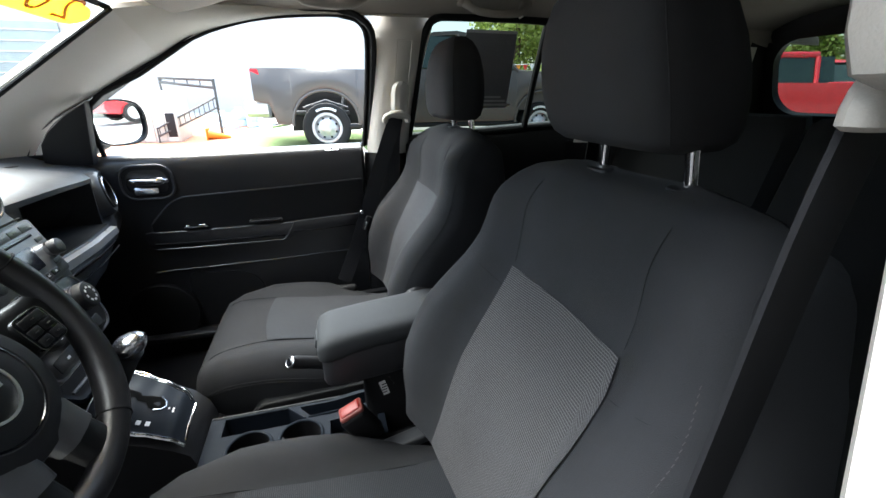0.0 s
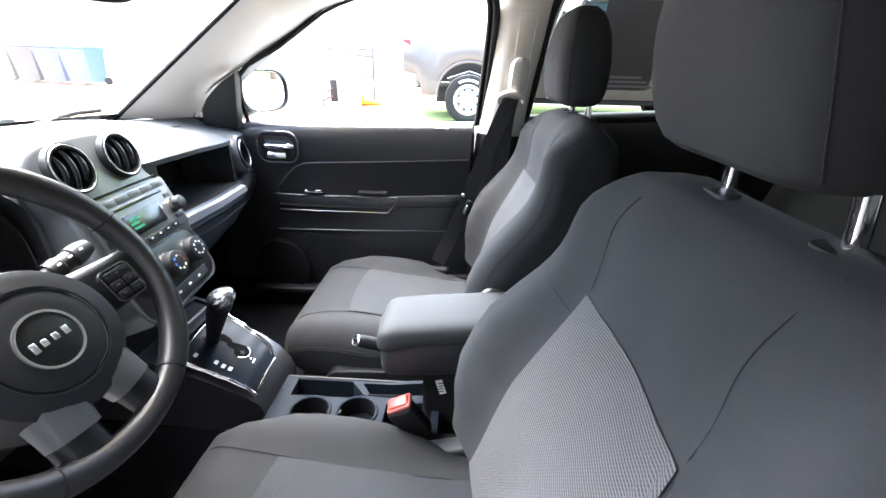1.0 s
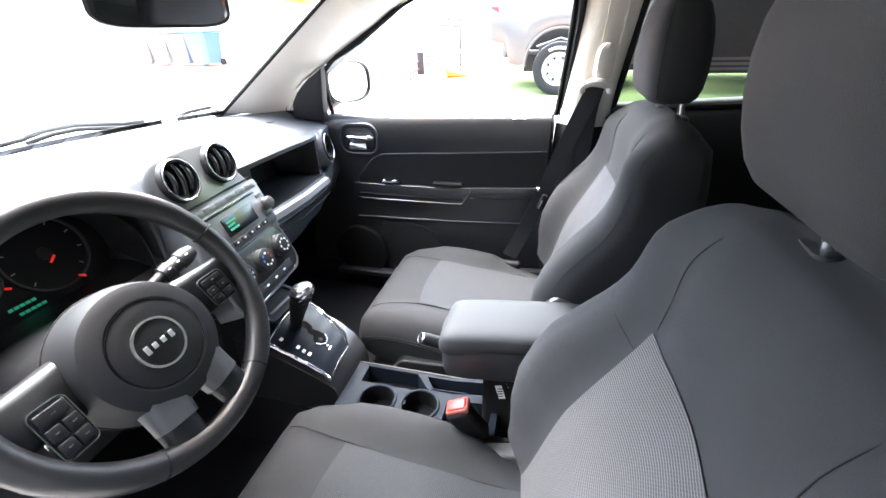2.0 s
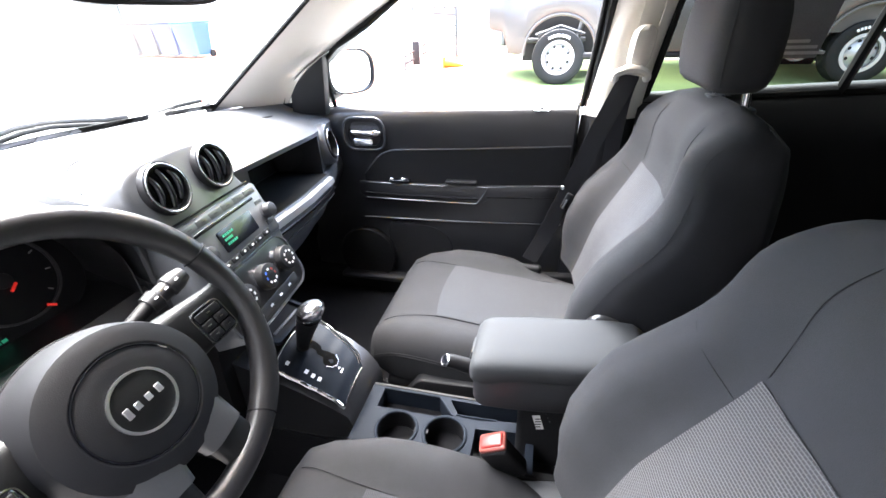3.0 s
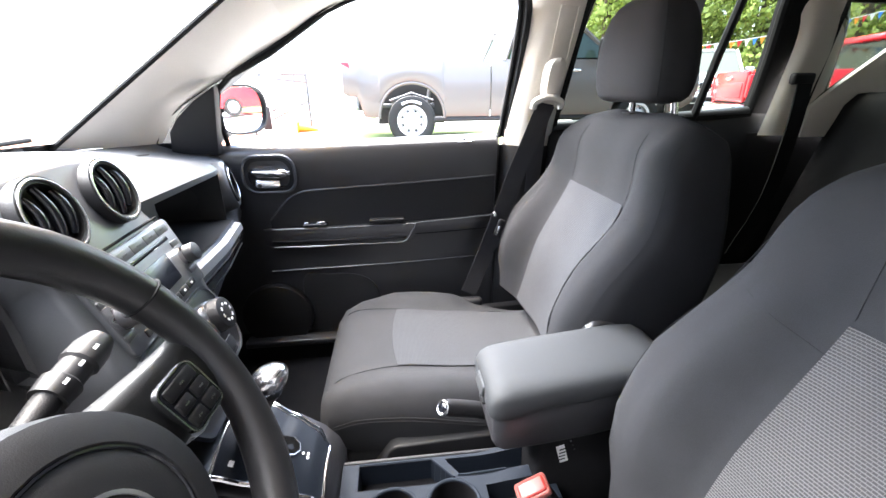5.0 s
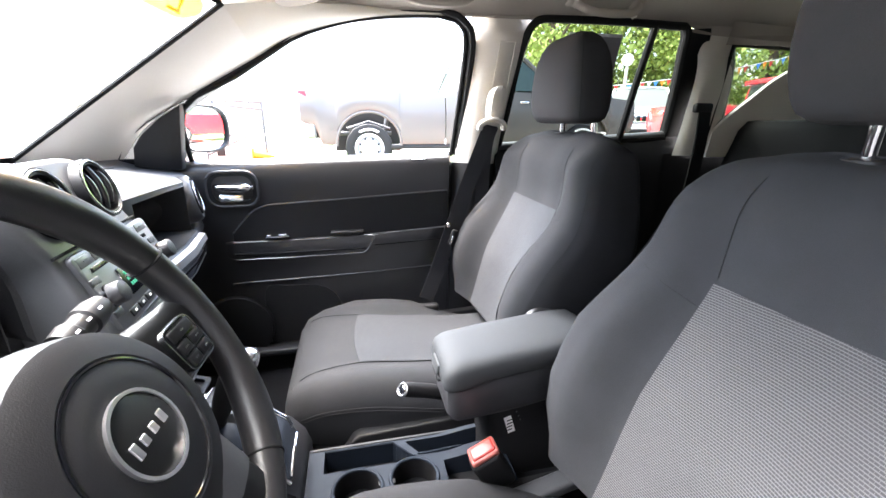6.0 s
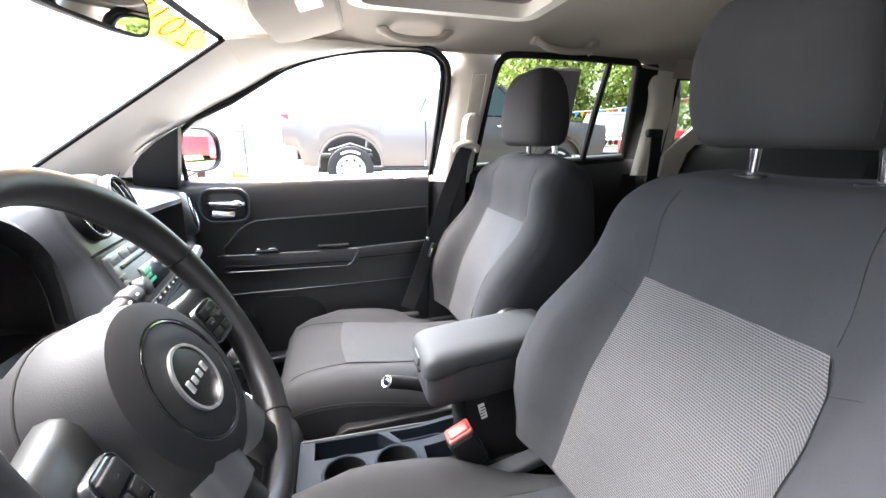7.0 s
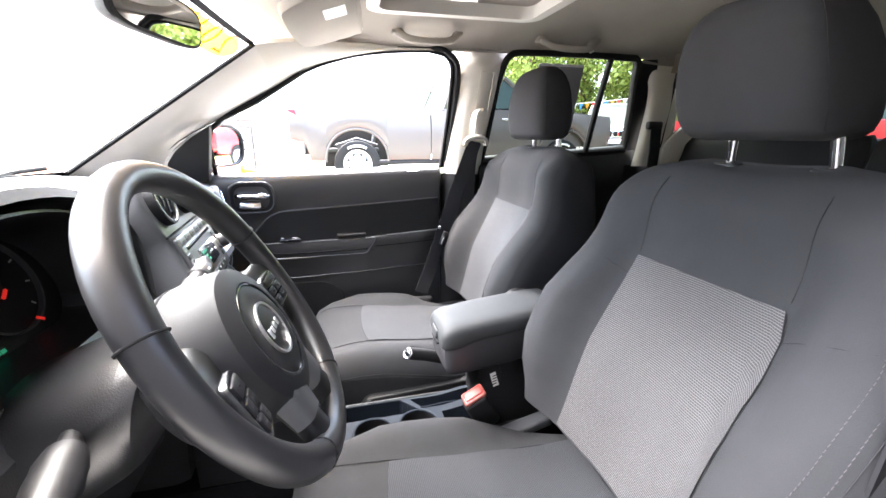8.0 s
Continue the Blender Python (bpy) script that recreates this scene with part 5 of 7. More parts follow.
for a in (20, 160, 240, 300):
    c, s = math.cos(radians(a)), math.sin(radians(a))
    ring = [SW @ Vector(((R + 0.0172 * math.cos(q)) * c, (R + 0.0172 * math.cos(q)) * s, 0.0172 * math.sin(q))) for q in [2 * math.pi * k / 16 for k in range(16)]]
    part("stitched_seam", tube(ring, 0.0011, 5, True), SEAM, wheel)


def spoke(u0, v0, w0, u1, v1, w1, wa, wb, d0, d1):
    rings = []
    for k in range(7):
        t = k / 6
        u, v, w = u0 + (u1 - u0) * t, v0 + (v1 - v0) * t, w0 + (w1 - w0) * smooth(t)
        dx, dy = u1 - u0, v1 - v0
        ln = math.hypot(dx, dy)
        nx, ny = -dy / ln, dx / ln
        h = wa + (wb - wa) * smooth(t)
        d = d0 + (d1 - d0) * t
        rings.append([SW @ Vector((u + nx * h * a, v + ny * h * a, w + d * b)) for a, b in ((-1, -0.5), (-0.97, -0.1), (-0.86, 0.22), (-0.62, 0.44), (0.0, 0.5), (0.62, 0.44), (0.86, 0.22), (0.97, -0.1), (1, -0.5), (0.7, -0.6), (-0.7, -0.6))])
    return loft(rings)


TRIM = mat("satin_spoke_trim", (0.075, 0.078, 0.083), 0.38, var=0.06, bump=0.04)
for s in (-1, 1):
    sp = part("upper_spoke", spoke(s * 0.05, -0.016, -0.032, s * 0.166, -0.014, -0.006, 0.038, 0.031, 0.026, 0.020), SPOKE, wheel)
    PH, PV = (0.044, -0.020) if s > 0 else (0.060, -0.034)
    BP = SW @ Matrix.Translation((s * 0.119, PV if s > 0 else PV - 0.006, -0.0022)) @ pose(0, 0, 0, 0, -s * 11, s * 2)
    pad = part("button_pad", plate(rounded(0.038, PH, 0.007), BP, 0.006, 0.002), GLOSS, sp)
    part("pad_trim", ring_plate(rounded(0.0405, PH + 0.0025, 0.008), rounded(0.0380, PH, 0.007), BP, 0.0058), SATIN, pad)
    for i, v in enumerate((-PH * 0.307, 0.0, PH * 0.307)):
        for j in ((-0.009, 0.009) if i != 2 else (0.0,)):
            b = part("button", box(0, 0, 0, 0.0155 if i != 2 else 0.031, PH * 0.25, 0.004, 0.0015, turn=BP @ Matrix.Translation((j, v, 0.006))), BLACK, pad)
            part("button_mark", box(0, 0, 0, 0.0045, 0.0014, 0.0006, 0, turn=BP @ Matrix.Translation((j, v, 0.0082))), SATIN, b)
    part("lower_spoke", spoke(s * 0.034, -0.062, -0.010, s * 0.044, -0.158, 0.0, 0.023, 0.025, 0.026, 0.016), SPOKE, wheel, "black lower spoke")
    part("spoke_trim", spoke(s * 0.033, -0.082, -0.0025, s * 0.039, -0.124, -0.0005, 0.0300, 0.0275, 0.026, 0.020), TRIM, wheel, "satin grey spoke trim")
BRIGHT = mat("bright_metal", (0.85, 0.85, 0.87), 0.34, metal=1, var=0.05, bump=0)
HUB = mat("hub_plastic", (0.0165, 0.0171, 0.0193), 0.58, grain=1100, bump=0.2, spec=0.22)
hubo = [(0.085 * math.cos(a), 0.084 * math.sin(a) - 0.002) for a in [2 * math.pi * k / 48 for k in range(48)]]
rings = []
for sc, w in ((0.98, -0.085), (1.08, -0.06), (1.06, -0.025), (1.0, -0.004), (0.96, 0.005), (0.86, 0.0100), (0.70, 0.0125), (0.665, 0.0105), (0.63, 0.0120), (0.45, 0.0125)):
    rings.append([SW @ Vector((u * sc, v * sc - 0.028, w)) for u, v in hubo])
part("airbag_cover", loft(rings), HUB, wheel)
part("hub_groove", tube([SW @ Vector((u * 0.668, v * 0.668 - 0.028, 0.0112)) for u, v in hubo], 0.0015, 6, True), GLOSS, wheel)
part("cover_joint", tube([SW @ Vector((u * 1.078, v * 1.078 - 0.028, -0.052)) for u, v in hubo], 0.0012, 6, True), SEAM, wheel)
EM = SW @ Matrix.Translation((0, -0.030, 0.0125))
emb = part("emblem", plate(disc(0.031, 32), EM, 0.0015, 0.0005), SPOKE, wheel)
part("emblem_ring", ring_plate(disc(0.0322, 40), disc(0.0296, 40), EM, 0.0028), BRIGHT, emb, "chrome ring")
for k, (u, h) in enumerate(((-0.015, 0.012), (-0.006, 0.008), (0.004, 0.008), (0.014, 0.010))):
    part("emblem_bar", box(0, 0, 0, 0.0060, h * 0.95, 0.002, 0.0008, turn=EM @ Matrix.Translation((u * 1.2, 0, 0.002))), BRIGHT, emb)
part("column", tube([SW @ Vector((0, -0.02, -0.03)), SW @ Vector((0, -0.02, -0.09))], 0.045, 20), BLACK, wheel)


STALK = mat("stalk_plastic", (0.010, 0.010, 0.011), 0.46, grain=900, bump=0.1)


def stalk(s, label, ends):
    st = thing("column_stalk", SW @ Vector((s * 0.06, 0.0, -0.075)), label, "stalk", "column stalks")
    p = [SW @ Vector((s * u, v, w)) for u, v, w in ends]
    part("arm", tube(p, [0.008, 0.0085, 0.010, 0.011], 12), BLACK, st)
    q = [p[2].lerp(p[3], t) for t in (0.0, 0.3, 0.35, 0.65, 0.70, 1.0)] + [p[3] + (p[3] - p[2]) * 0.25]
    part("grip", tube(q, [0.0135, 0.0150, 0.0125, 0.0125, 0.0150, 0.0145, 0.011] if s > 0 else [0.0150, 0.0180, 0.0175, 0.0185, 0.0185, 0.0175, 0.014], 18), STALK, st)
    for t in (0.15, 0.5, 0.85) if s > 0 else (0.9,):
        c = p[2].lerp(p[3], t)
        n = (SW.to_3x3() @ Vector((0, 0.2, 1))).normalized()
        part("mark", box(0, 0, 0, 0.005, 0.0025, 0.001, 0, turn=axes(c + n * 0.0146, p[3] - p[2], n.cross(p[3] - p[2]))), WHITE, st)
    return st


stalk(1, "black wiper stalk with white marks", ((0.03, 0.008, -0.100), (0.075, 0.022, -0.092), (0.120, 0.033, -0.084), (0.168, 0.041, -0.076)))
stalk(-1, "black indicator stalk with white marks", ((0.03, 0.012, -0.15), (0.075, 0.010, -0.142), (0.110, 0.004, -0.134), (0.165, -0.006, -0.122)))

# ---- centre console ----
console = thing("centre_console", (-0.1, 0.75, 0.55), "dark grey console with cup holders and trays", "console")
GEAR_Z = [(-0.52, 0.758), (-0.50, 0.752), (-0.44, 0.731), (-0.40, 0.714), (-0.36, 0.696), (-0.32, 0.676), (-0.30, 0.655), (-0.29, 0.640)]
GEAR_R = [(-0.45, 0.868), (-0.41, 0.858), (-0.365, 0.841), (-0.32, 0.822), (-0.30, 0.800)]


def gear_z(x, y, up=0.0):
    return interp(GEAR_Z, x) - 2.0 * (y - 0.80) ** 2 + up


def gear_at(x, y, up=0.0):
    """A frame on the arched gear plate: u rearwards, v to the passenger."""
    u = Vector((0.01, 0, gear_z(x + 0.005, y) - gear_z(x - 0.005, y)))
    v = Vector((0, 0.01, gear_z(x, y + 0.005) - gear_z(x, y - 0.005)))
    return axes((x, y, gear_z(x, y, up)), u, v)


BRIGHT2 = mat("polished_knob", (0.80, 0.80, 0.83), 0.2, metal=1, var=0.04, bump=0)
gear = thing("gear_selector", (-0.37, 0.775, 0.70), "automatic gear selector with a chrome-topped knob", "gear lever")
bm = bmesh.new()
GX = [-0.446 + 0.146 * k / 20 for k in range(21)]
g = [[bm.verts.new((x, 0.700 + (interp(GEAR_R, x) - 0.700) * j / 14, gear_z(x, 0.700 + (interp(GEAR_R, x) - 0.700) * j / 14))) for j in range(15)] for x in GX]
for i in range(20):
    for j in range(14):
        bm.faces.new((g[i][j], g[i + 1][j], g[i + 1][j + 1], g[i][j + 1]))
part("plate", bm, GLOSS_GREY, gear, "dark satin plate")
slot = [(-0.428, 0.765), (-0.420, 0.790), (-0.400, 0.794), (-0.384, 0.789), (-0.380, 0.782), (-0.366, 0.786), (-0.350, 0.785), (-0.341, 0.777), (-0.339, 0.766), (-0.345, 0.756), (-0.356, 0.752), (-0.365, 0.757), (-0.370, 0.768), (-0.383, 0.768), (-0.388, 0.775), (-0.406, 0.775), (-0.412, 0.764)]
bm = bmesh.new()
bm.faces.new([bm.verts.new((x, y, gear_z(x, y, 0.0012))) for x, y in slot])
part("slot", bm, mat("slot_black", (0.002, 0.002, 0.002), 0.8, bump=0, spec=0.05), gear)
part("slot_rim", tube([(x, y, gear_z(x, y, 0.0014)) for x, y in slot[6:11]], 0.0014, 6), SATIN, gear)
for dr in (0.0, -0.008):
    part("chrome_strip", tube([(x, interp(GEAR_R, x) + dr, gear_z(x, interp(GEAR_R, x), 0.0015)) for x in GX[2:-1]], 0.0013 if dr else 0.0019, 8), CHROME, gear, "chrome edge strip")
part("chrome_strip", tube([(x, 0.702, gear_z(x, 0.702, 0.0015)) for x in GX], 0.0038, 8), CHROME, gear, "chrome edge strip")
part("chrome_strip", tube([(-0.300, y, gear_z(-0.300, y, 0.001)) for y in (0.712, 0.74, 0.77, 0.795)], 0.0026, 8), CHROME, gear, "chrome edge strip")
part("chrome_strip", tube([(-0.446, y, gear_z(-0.446, y, 0.001)) for y in (0.705, 0.74, 0.77, 0.80, 0.83, 0.86)], 0.0022, 8), SATIN, gear)
for x, y in ((-0.424, 0.724), (-0.385, 0.725), (-0.371, 0.724), (-0.357, 0.723)):
    part("gear_mark", plate(rounded(0.0075, 0.0085, 0.001, 2), gear_at(x, y, 0.0008), 0.0008), WHITE, gear)
for x, y, l in ((-0.334, 0.763, 0.004), (-0.327, 0.764, 0.005), (-0.327, 0.758, 0.005)):
    part("gear_mark", plate(rounded(0.0035, l, 0.001, 2), gear_at(x, y, 0.0008), 0.0008), WHITE, gear)
part("lever", tube([(-0.420, 0.774, 0.700), (-0.412, 0.771, 0.728), (-0.395, 0.764, 0.768), (-0.376, 0.754, 0.806), (-0.363, 0.747, 0.828)], [0.013, 0.0130, 0.0180, 0.0215, 0.0235], 20), BLACK, gear)
part("knob", loft([[Vector((-0.360 + 0.25 * (z - 0.83) + r * math.cos(a), 0.746 - 0.05 * (z - 0.83) + r * 0.98 * math.sin(a), z + 0.10 * r * math.cos(a))) for a in [2 * math.pi * k / 32 for k in range(32)]] for z, r in ((0.827, 0.0240), (0.832, 0.0262), (0.839, 0.0270), (0.846, 0.0262), (0.852, 0.0235), (0.8565, 0.0185), (0.859, 0.0120), (0.860, 0.0050))]), BRIGHT2, gear, "chrome knob top")
# open pocket ahead of the lever
PK = axes((-0.484, 0.812, 0.742), (1, 0, -0.33), (0, 1, -0.02))
pocket = part("front_pocket", ring_plate(rounded(0.066, 0.130, 0.008), rounded(0.050, 0.112, 0.005), PK, 0.008), CONSOLE, console, "blue-grey frame of an open pocket")
part("pocket_liner", plate(rounded(0.052, 0.114, 0.005), PK @ Matrix.Translation((0, 0, 0.0005)), 0.002), SEAM, pocket)
part("pocket_rib", box(0, 0, 0, 0.006, 0.09, 0.004, 0.001, turn=PK @ Matrix.Translation((0.008, 0, 0.003))), DARK, pocket)
part("shift_housing", loft([[(x, 0.780 - w, z), (x, 0.780 - w * 0.98, z - 0.01), (x, 0.780 - w, 0.50), (x, 0.780 + w, 0.50), (x, 0.780 + w * 0.98, z - 0.01), (x, 0.780 + w, z)] for x, z, w in ((-0.53, 0.728, 0.090), (-0.44, 0.700, 0.092), (-0.40, 0.683, 0.092), (-0.36, 0.664, 0.090), (-0.32, 0.638, 0.086), (-0.295, 0.612, 0.080), (-0.285, 0.58, 0.080))]), DOOR, console)
# tray with pockets
TRX, TRY = (-0.285, 0.075), (0.664, 0.814)
holes = [(-0.197, 0.711, 0.042), (-0.098, 0.717, 0.042)]
NX, NY = 150, 72
bm = bmesh.new()


def tray_z(x, y):
    """Top of the console tray, with its cups and pockets."""
    z = 0.592 + 0.010 * smooth((x + 0.05) / 0.1)
    for cx, cy, r in holes:
        if math.hypot(x - cx, y - cy) < r:
            return z - 0.07
    if -0.254 < x < -0.128 + (0.802 - y) * 0.9 and 0.757 < y < 0.802:
        return z - 0.055
    if -0.102 + (0.802 - y) * 0.7 < x < 0.055 and 0.768 < y < 0.802:
        return z - 0.045
    if -0.040 < x < 0.060 and 0.670 < y < 0.742:
        return z - 0.045
    return z


g = [[bm.verts.new((TRX[0] + (TRX[1] - TRX[0]) * i / NX, TRY[0] + (TRY[1] - TRY[0]) * j / NY, tray_z(TRX[0] + (TRX[1] - TRX[0]) * i / NX, TRY[0] + (TRY[1] - TRY[0]) * j / NY))) for j in range(NY + 1)] for i in range(NX + 1)]
for i in range(NX):
    for j in range(NY):
        bm.faces.new((g[i][j], g[i + 1][j], g[i + 1][j + 1], g[i][j + 1]))
part("tray", bm, CONSOLE, console, "dark blue-grey tray with pockets")
for cx, cy, r in holes:
    part("cup_ring", tube([(cx + r * math.cos(a), cy + r * math.sin(a), 0.5925) for a in [2 * math.pi * k / 40 for k in range(40)]], 0.0035, 8, True), CONSOLE, console)
    part("cup_wall", ring_plate(disc(r + 0.001, 40), disc(r - 0.003, 40), axes((cx, cy, 0.522), (1, 0, 0), (0, 1, 0)), 0.069), BLACK, console)
for yy in TRY:
    part("tray_side", box(-0.10, yy, 0.544, 0.37, 0.008, 0.100, 0.003), BLACK, console)
part("tray_edge", tube(curve_points([(-0.256, 0.804, 0.594), (-0.20, 0.804, 0.594), (-0.134, 0.804, 0.594), (-0.124, 0.800, 0.594), (-0.092, 0.764, 0.593)], 4), 0.0026, 6), CONSOLE, console)
part("tray_edge", tube([(0.0, 0.767, 0.597), (-0.07, 0.767, 0.593), (-0.085, 0.768, 0.593)], 0.0018, 6), CONSOLE, console)
part("pocket_mat", joined(plate([(-0.253, 0.758), (-0.089, 0.758), (-0.129, 0.801), (-0.253, 0.801)], axes((0, 0, 0.539), (1, 0, 0), (0, 1, 0)), 0.002), plate([(-0.077, 0.769), (0.054, 0.769), (0.054, 0.801), (-0.100, 0.801)], axes((0, 0, 0.552), (1, 0, 0), (0, 1, 0)), 0.002), plate([(-0.039, 0.671), (0.059, 0.671), (0.059, 0.741), (-0.039, 0.741)], axes((0, 0, 0.556), (1, 0, 0), (0, 1, 0)), 0.002)), BLACK, console, "black rubber pocket mats")
part("cup_bridge", box(-0.147, 0.718, 0.588, 0.03, 0.012, 0.006, 0.002), BLACK, console)
part("side_ledge", box(0.110, 0.640, 0.598, 0.130, 0.034, 0.022, 0.006, turn=pose(0, 0, 0, 0, -10, 4)), DASH, console, "grey plastic ledge beside the seat")
# hinged arm rest on its support
arm = thing("armrest_box", (0.1, 0.765, 0.6), "dark grey padded armrest lid on the console", "armrest")
pr = []
for x, zt, zb, w in ((-0.047, 0.790, 0.768, 0.058), (-0.045, 0.798, 0.762, 0.064), (-0.038, 0.808, 0.758, 0.070), (-0.024, 0.815, 0.757, 0.0735), (-0.008, 0.818, 0.760, 0.074), (0.02, 0.821, 0.771, 0.074), (0.05, 0.825, 0.777, 0.074), (0.10, 0.830, 0.782, 0.074), (0.19, 0.840, 0.790, 0.073), (0.225, 0.839, 0.795, 0.070), (0.240, 0.830, 0.800, 0.064), (0.246, 0.816, 0.803, 0.055)):
    ring = []
    h, c = (zt - zb) / 2, (zt + zb) / 2
    for k in range(32):
        a = 2 * math.pi * k / 32
        ca, sa = math.cos(a), math.sin(a)
        ring.append((x, 0.770 + w * 0.93 * math.copysign(abs(ca) ** 0.42, ca), c + h * math.copysign(abs(sa) ** (0.55 if sa > 0 else 0.35), sa)))
    pr.append(ring)
part("lid", loft(pr), ARM, arm)
part("latch", box(-0.0475, 0.770, 0.782, 0.008, 0.044, 0.020, 0.003, turn=pose(0, 0, 0, 0, 12, 0)), ARM, arm)
part("latch_gap", box(-0.0455, 0.770, 0.764, 0.010, 0.050, 0.006, 0.002), SEAM, arm)
bx = []
for x, zt, zb, w in ((-0.040, 0.764, 0.716, 0.054), (-0.034, 0.766, 0.707, 0.060), (-0.022, 0.770, 0.703, 0.0635), (0.02, 0.780, 0.705, 0.064), (0.10, 0.788, 0.714, 0.064), (0.225, 0.800, 0.735, 0.062)):
    bx.append([(x, 0.768 - w, zt), (x, 0.768 - w, zb + 0.01), (x, 0.768 - w * 0.9, zb), (x, 0.768 + w * 0.9, zb), (x, 0.768 + w, zb + 0.01), (x, 0.768 + w, zt)])
part("bin", loft(bx), DARK, arm, "black plastic bin under the lid")
part("support", box(0.145, 0.774, 0.64, 0.21, 0.100, 0.20, 0.012), BLACK, arm)
paper = part("sticker", box(0.078, 0.7232, 0.668, 0.014, 0.001, 0.036, 0.0003, turn=pose(0, 0, 0, 0, -16, 0)), WHITE, arm, "small white printed label")
for k in range(4):
    part("printed_line", box(0.078, 0.7225, 0.657 + 0.007 * k, 0.011, 0.0006, 0.002, 0, turn=pose(0, 0, 0, 0, -16, 0)), SEAM, paper)
for k in range(4):
    part("rivet", box(0.098 - 0.004 * k, 0.7228, 0.676 + 0.009 * k, 0.0028, 0.001, 0.0028, 0.0003), SATIN, arm)
# hand brake
hb2 = thing("hand_brake", (0.0, 0.80, 0.6), "black hand brake lever with a chrome button", "hand brake")
part("grip", tube(curve_points([(-0.106, 0.787, 0.724), (-0.088, 0.793, 0.717), (-0.04, 0.800, 0.700), (0.04, 0.805, 0.665), (0.10, 0.808, 0.63)], 5), [0.0115] + [0.0130] * 2 + [0.014] * 10 + [0.016] * 8, 14), BLACK, hb2)
BF = axes((-0.1075, 0.7855, 0.7255), (0.50, -0.76, 0.0), (0.46, 0.30, 0.72))
if (BF.to_3x3() @ Vector((0, 0, 1))).x > 0:
    BF = BF @ pose(0, 0, 0, 0, 180, 0)
part("button_ring", tube([BF @ Vector((0.0105 * math.cos(a), 0.0105 * math.sin(a), 0)) for a in [2 * math.pi * k / 24 for k in range(24)]], 0.0028, 8, True), SATIN, hb2, "bright ring round the button")
part("button", tube([BF @ Vector((0, 0, w)) for w in (-0.006, 0.002, 0.0035)], [0.0085, 0.0080, 0.005], 14), GLOSS, hb2, "black release button")

# ---- roof fittings ----


def grab_handle(x0, x1, label):
    gh = thing("grab_handle", ((x0 + x1) / 2, 1.30, 1.50), label, "grab handle", "grab handles")
    pts = [(x0, 1.300, 1.505), (x0 + 0.010, 1.282, 1.490), (x0 + 0.035, 1.268, 1.475), ((x0 + x1) / 2, 1.264, 1.470), (x1 - 0.035, 1.268, 1.475), (x1 - 0.010, 1.282, 1.490), (x1, 1.300, 1.505)]
    part("bar", tube(curve_points(pts, 5), [0.013] * 5 + [0.0105] * 21 + [0.013] * 5, 12), LINER, gh)
    for x in (x0, x1):
        part("mount", box(x, 1.300, 1.503, 0.034, 0.036, 0.024, 0.008), LINER, gh)
    return gh


grab_handle(-0.035, 0.150, "pale grey plastic grab handle above the front door")
gh2 = grab_handle(0.435, 0.630, "pale grey plastic grab handle with a coat hook")
part("coat_hook", tube([(0.60, 1.29, 1.485), (0.605, 1.275, 1.465), (0.61, 1.268, 1.470)], 0.004, 8), BEIGE, gh2)
visor = thing("sun_visor", (-0.27, 1.06, 1.46), "folded pale grey sun visor with a white label", "sun visor")
vo = [(-0.155, 0.055), (-0.165, 0.0), (-0.14, -0.075), (-0.09, -0.10), (0.10, -0.10), (0.15, -0.075), (0.16, 0.0), (0.155, 0.05), (0.13, 0.07), (-0.13, 0.07)]
VM = axes((-0.225, 1.050, 1.466), (0.10, 1.0, -0.05), (1.0, -0.10, 0.30))
part("panel", plate([(p.x, p.y) for p in curve_points([(u, v, 0) for u, v in vo] + [(*vo[0], 0)], 4)][:-1], VM @ Matrix.Translation((0, 0, -0.010)), 0.020, 0.006), LINER, visor)
part("label", plate(rounded(0.062, 0.050, 0.002, 1, -0.055, 0.012), VM @ Matrix.Translation((0, 0, 0.0102)), 0.001), WHITE, visor, "white printed label")
part("pivot", tube([VM @ Vector((-0.15, 0.065, 0)), VM @ Vector((0.15, 0.065, 0))], 0.006, 8), BEIGE, visor)
mir = thing("rear_view_mirror", (-0.47, 0.77, 1.40), "black rear-view mirror on the windscreen", "mirror")
RM = axes((-0.480, 0.735, 1.378), (0.20, 0.97, 0.0), (0.10, 0.0, 1.0))
ro = [(0.115 * (abs(math.cos(a)) ** 0.45) * (1 if math.cos(a) > 0 else -1), 0.034 * (abs(math.sin(a)) ** 0.55) * (1 if math.sin(a) > 0 else -1)) for a in [2 * math.pi * k / 40 for k in range(40)]]
part("housing", joined(loft([[RM @ Vector((u * s, v * s, w)) for u, v in ro] for s, w in ((0.45, -0.04), (0.8, -0.033), (0.98, -0.015), (1.03, 0.0), (1.0, 0.004))])), BLACK, mir)
part("mirror_glass", plate([(u * 0.94, v * 0.88) for u, v in ro], RM @ Matrix.Translation((0, 0, 0.003)), 0.002), MIRROR, mir, "mirror glass")
part("stem", tube([RM @ Vector((0, 0.02, -0.03)), RM @ Vector((0, 0.04, -0.06)), (-0.56, 0.77, 1.425)], 0.011, 10), BLACK, mir)

# ---- outside ----
RISE = 0.065


def ground_z(y):
    return max(0.0, RISE * (y - 1.5)) if y < 30 else RISE * 28.5


CONCRETE = mat("pale_concrete", (0.27, 0.264, 0.252), 0.85, var=0.15, grain=60, bump=0.3, blotch=0.6)
GRASS = mat("grass", (0.115, 0.165, 0.055), 0.95, var=0.45, grain=90, bump=1.0, blotch=1.2)
KERB = mat("red_kerb_paint", (0.50, 0.10, 0.08), 0.7, var=0.2, grain=60)
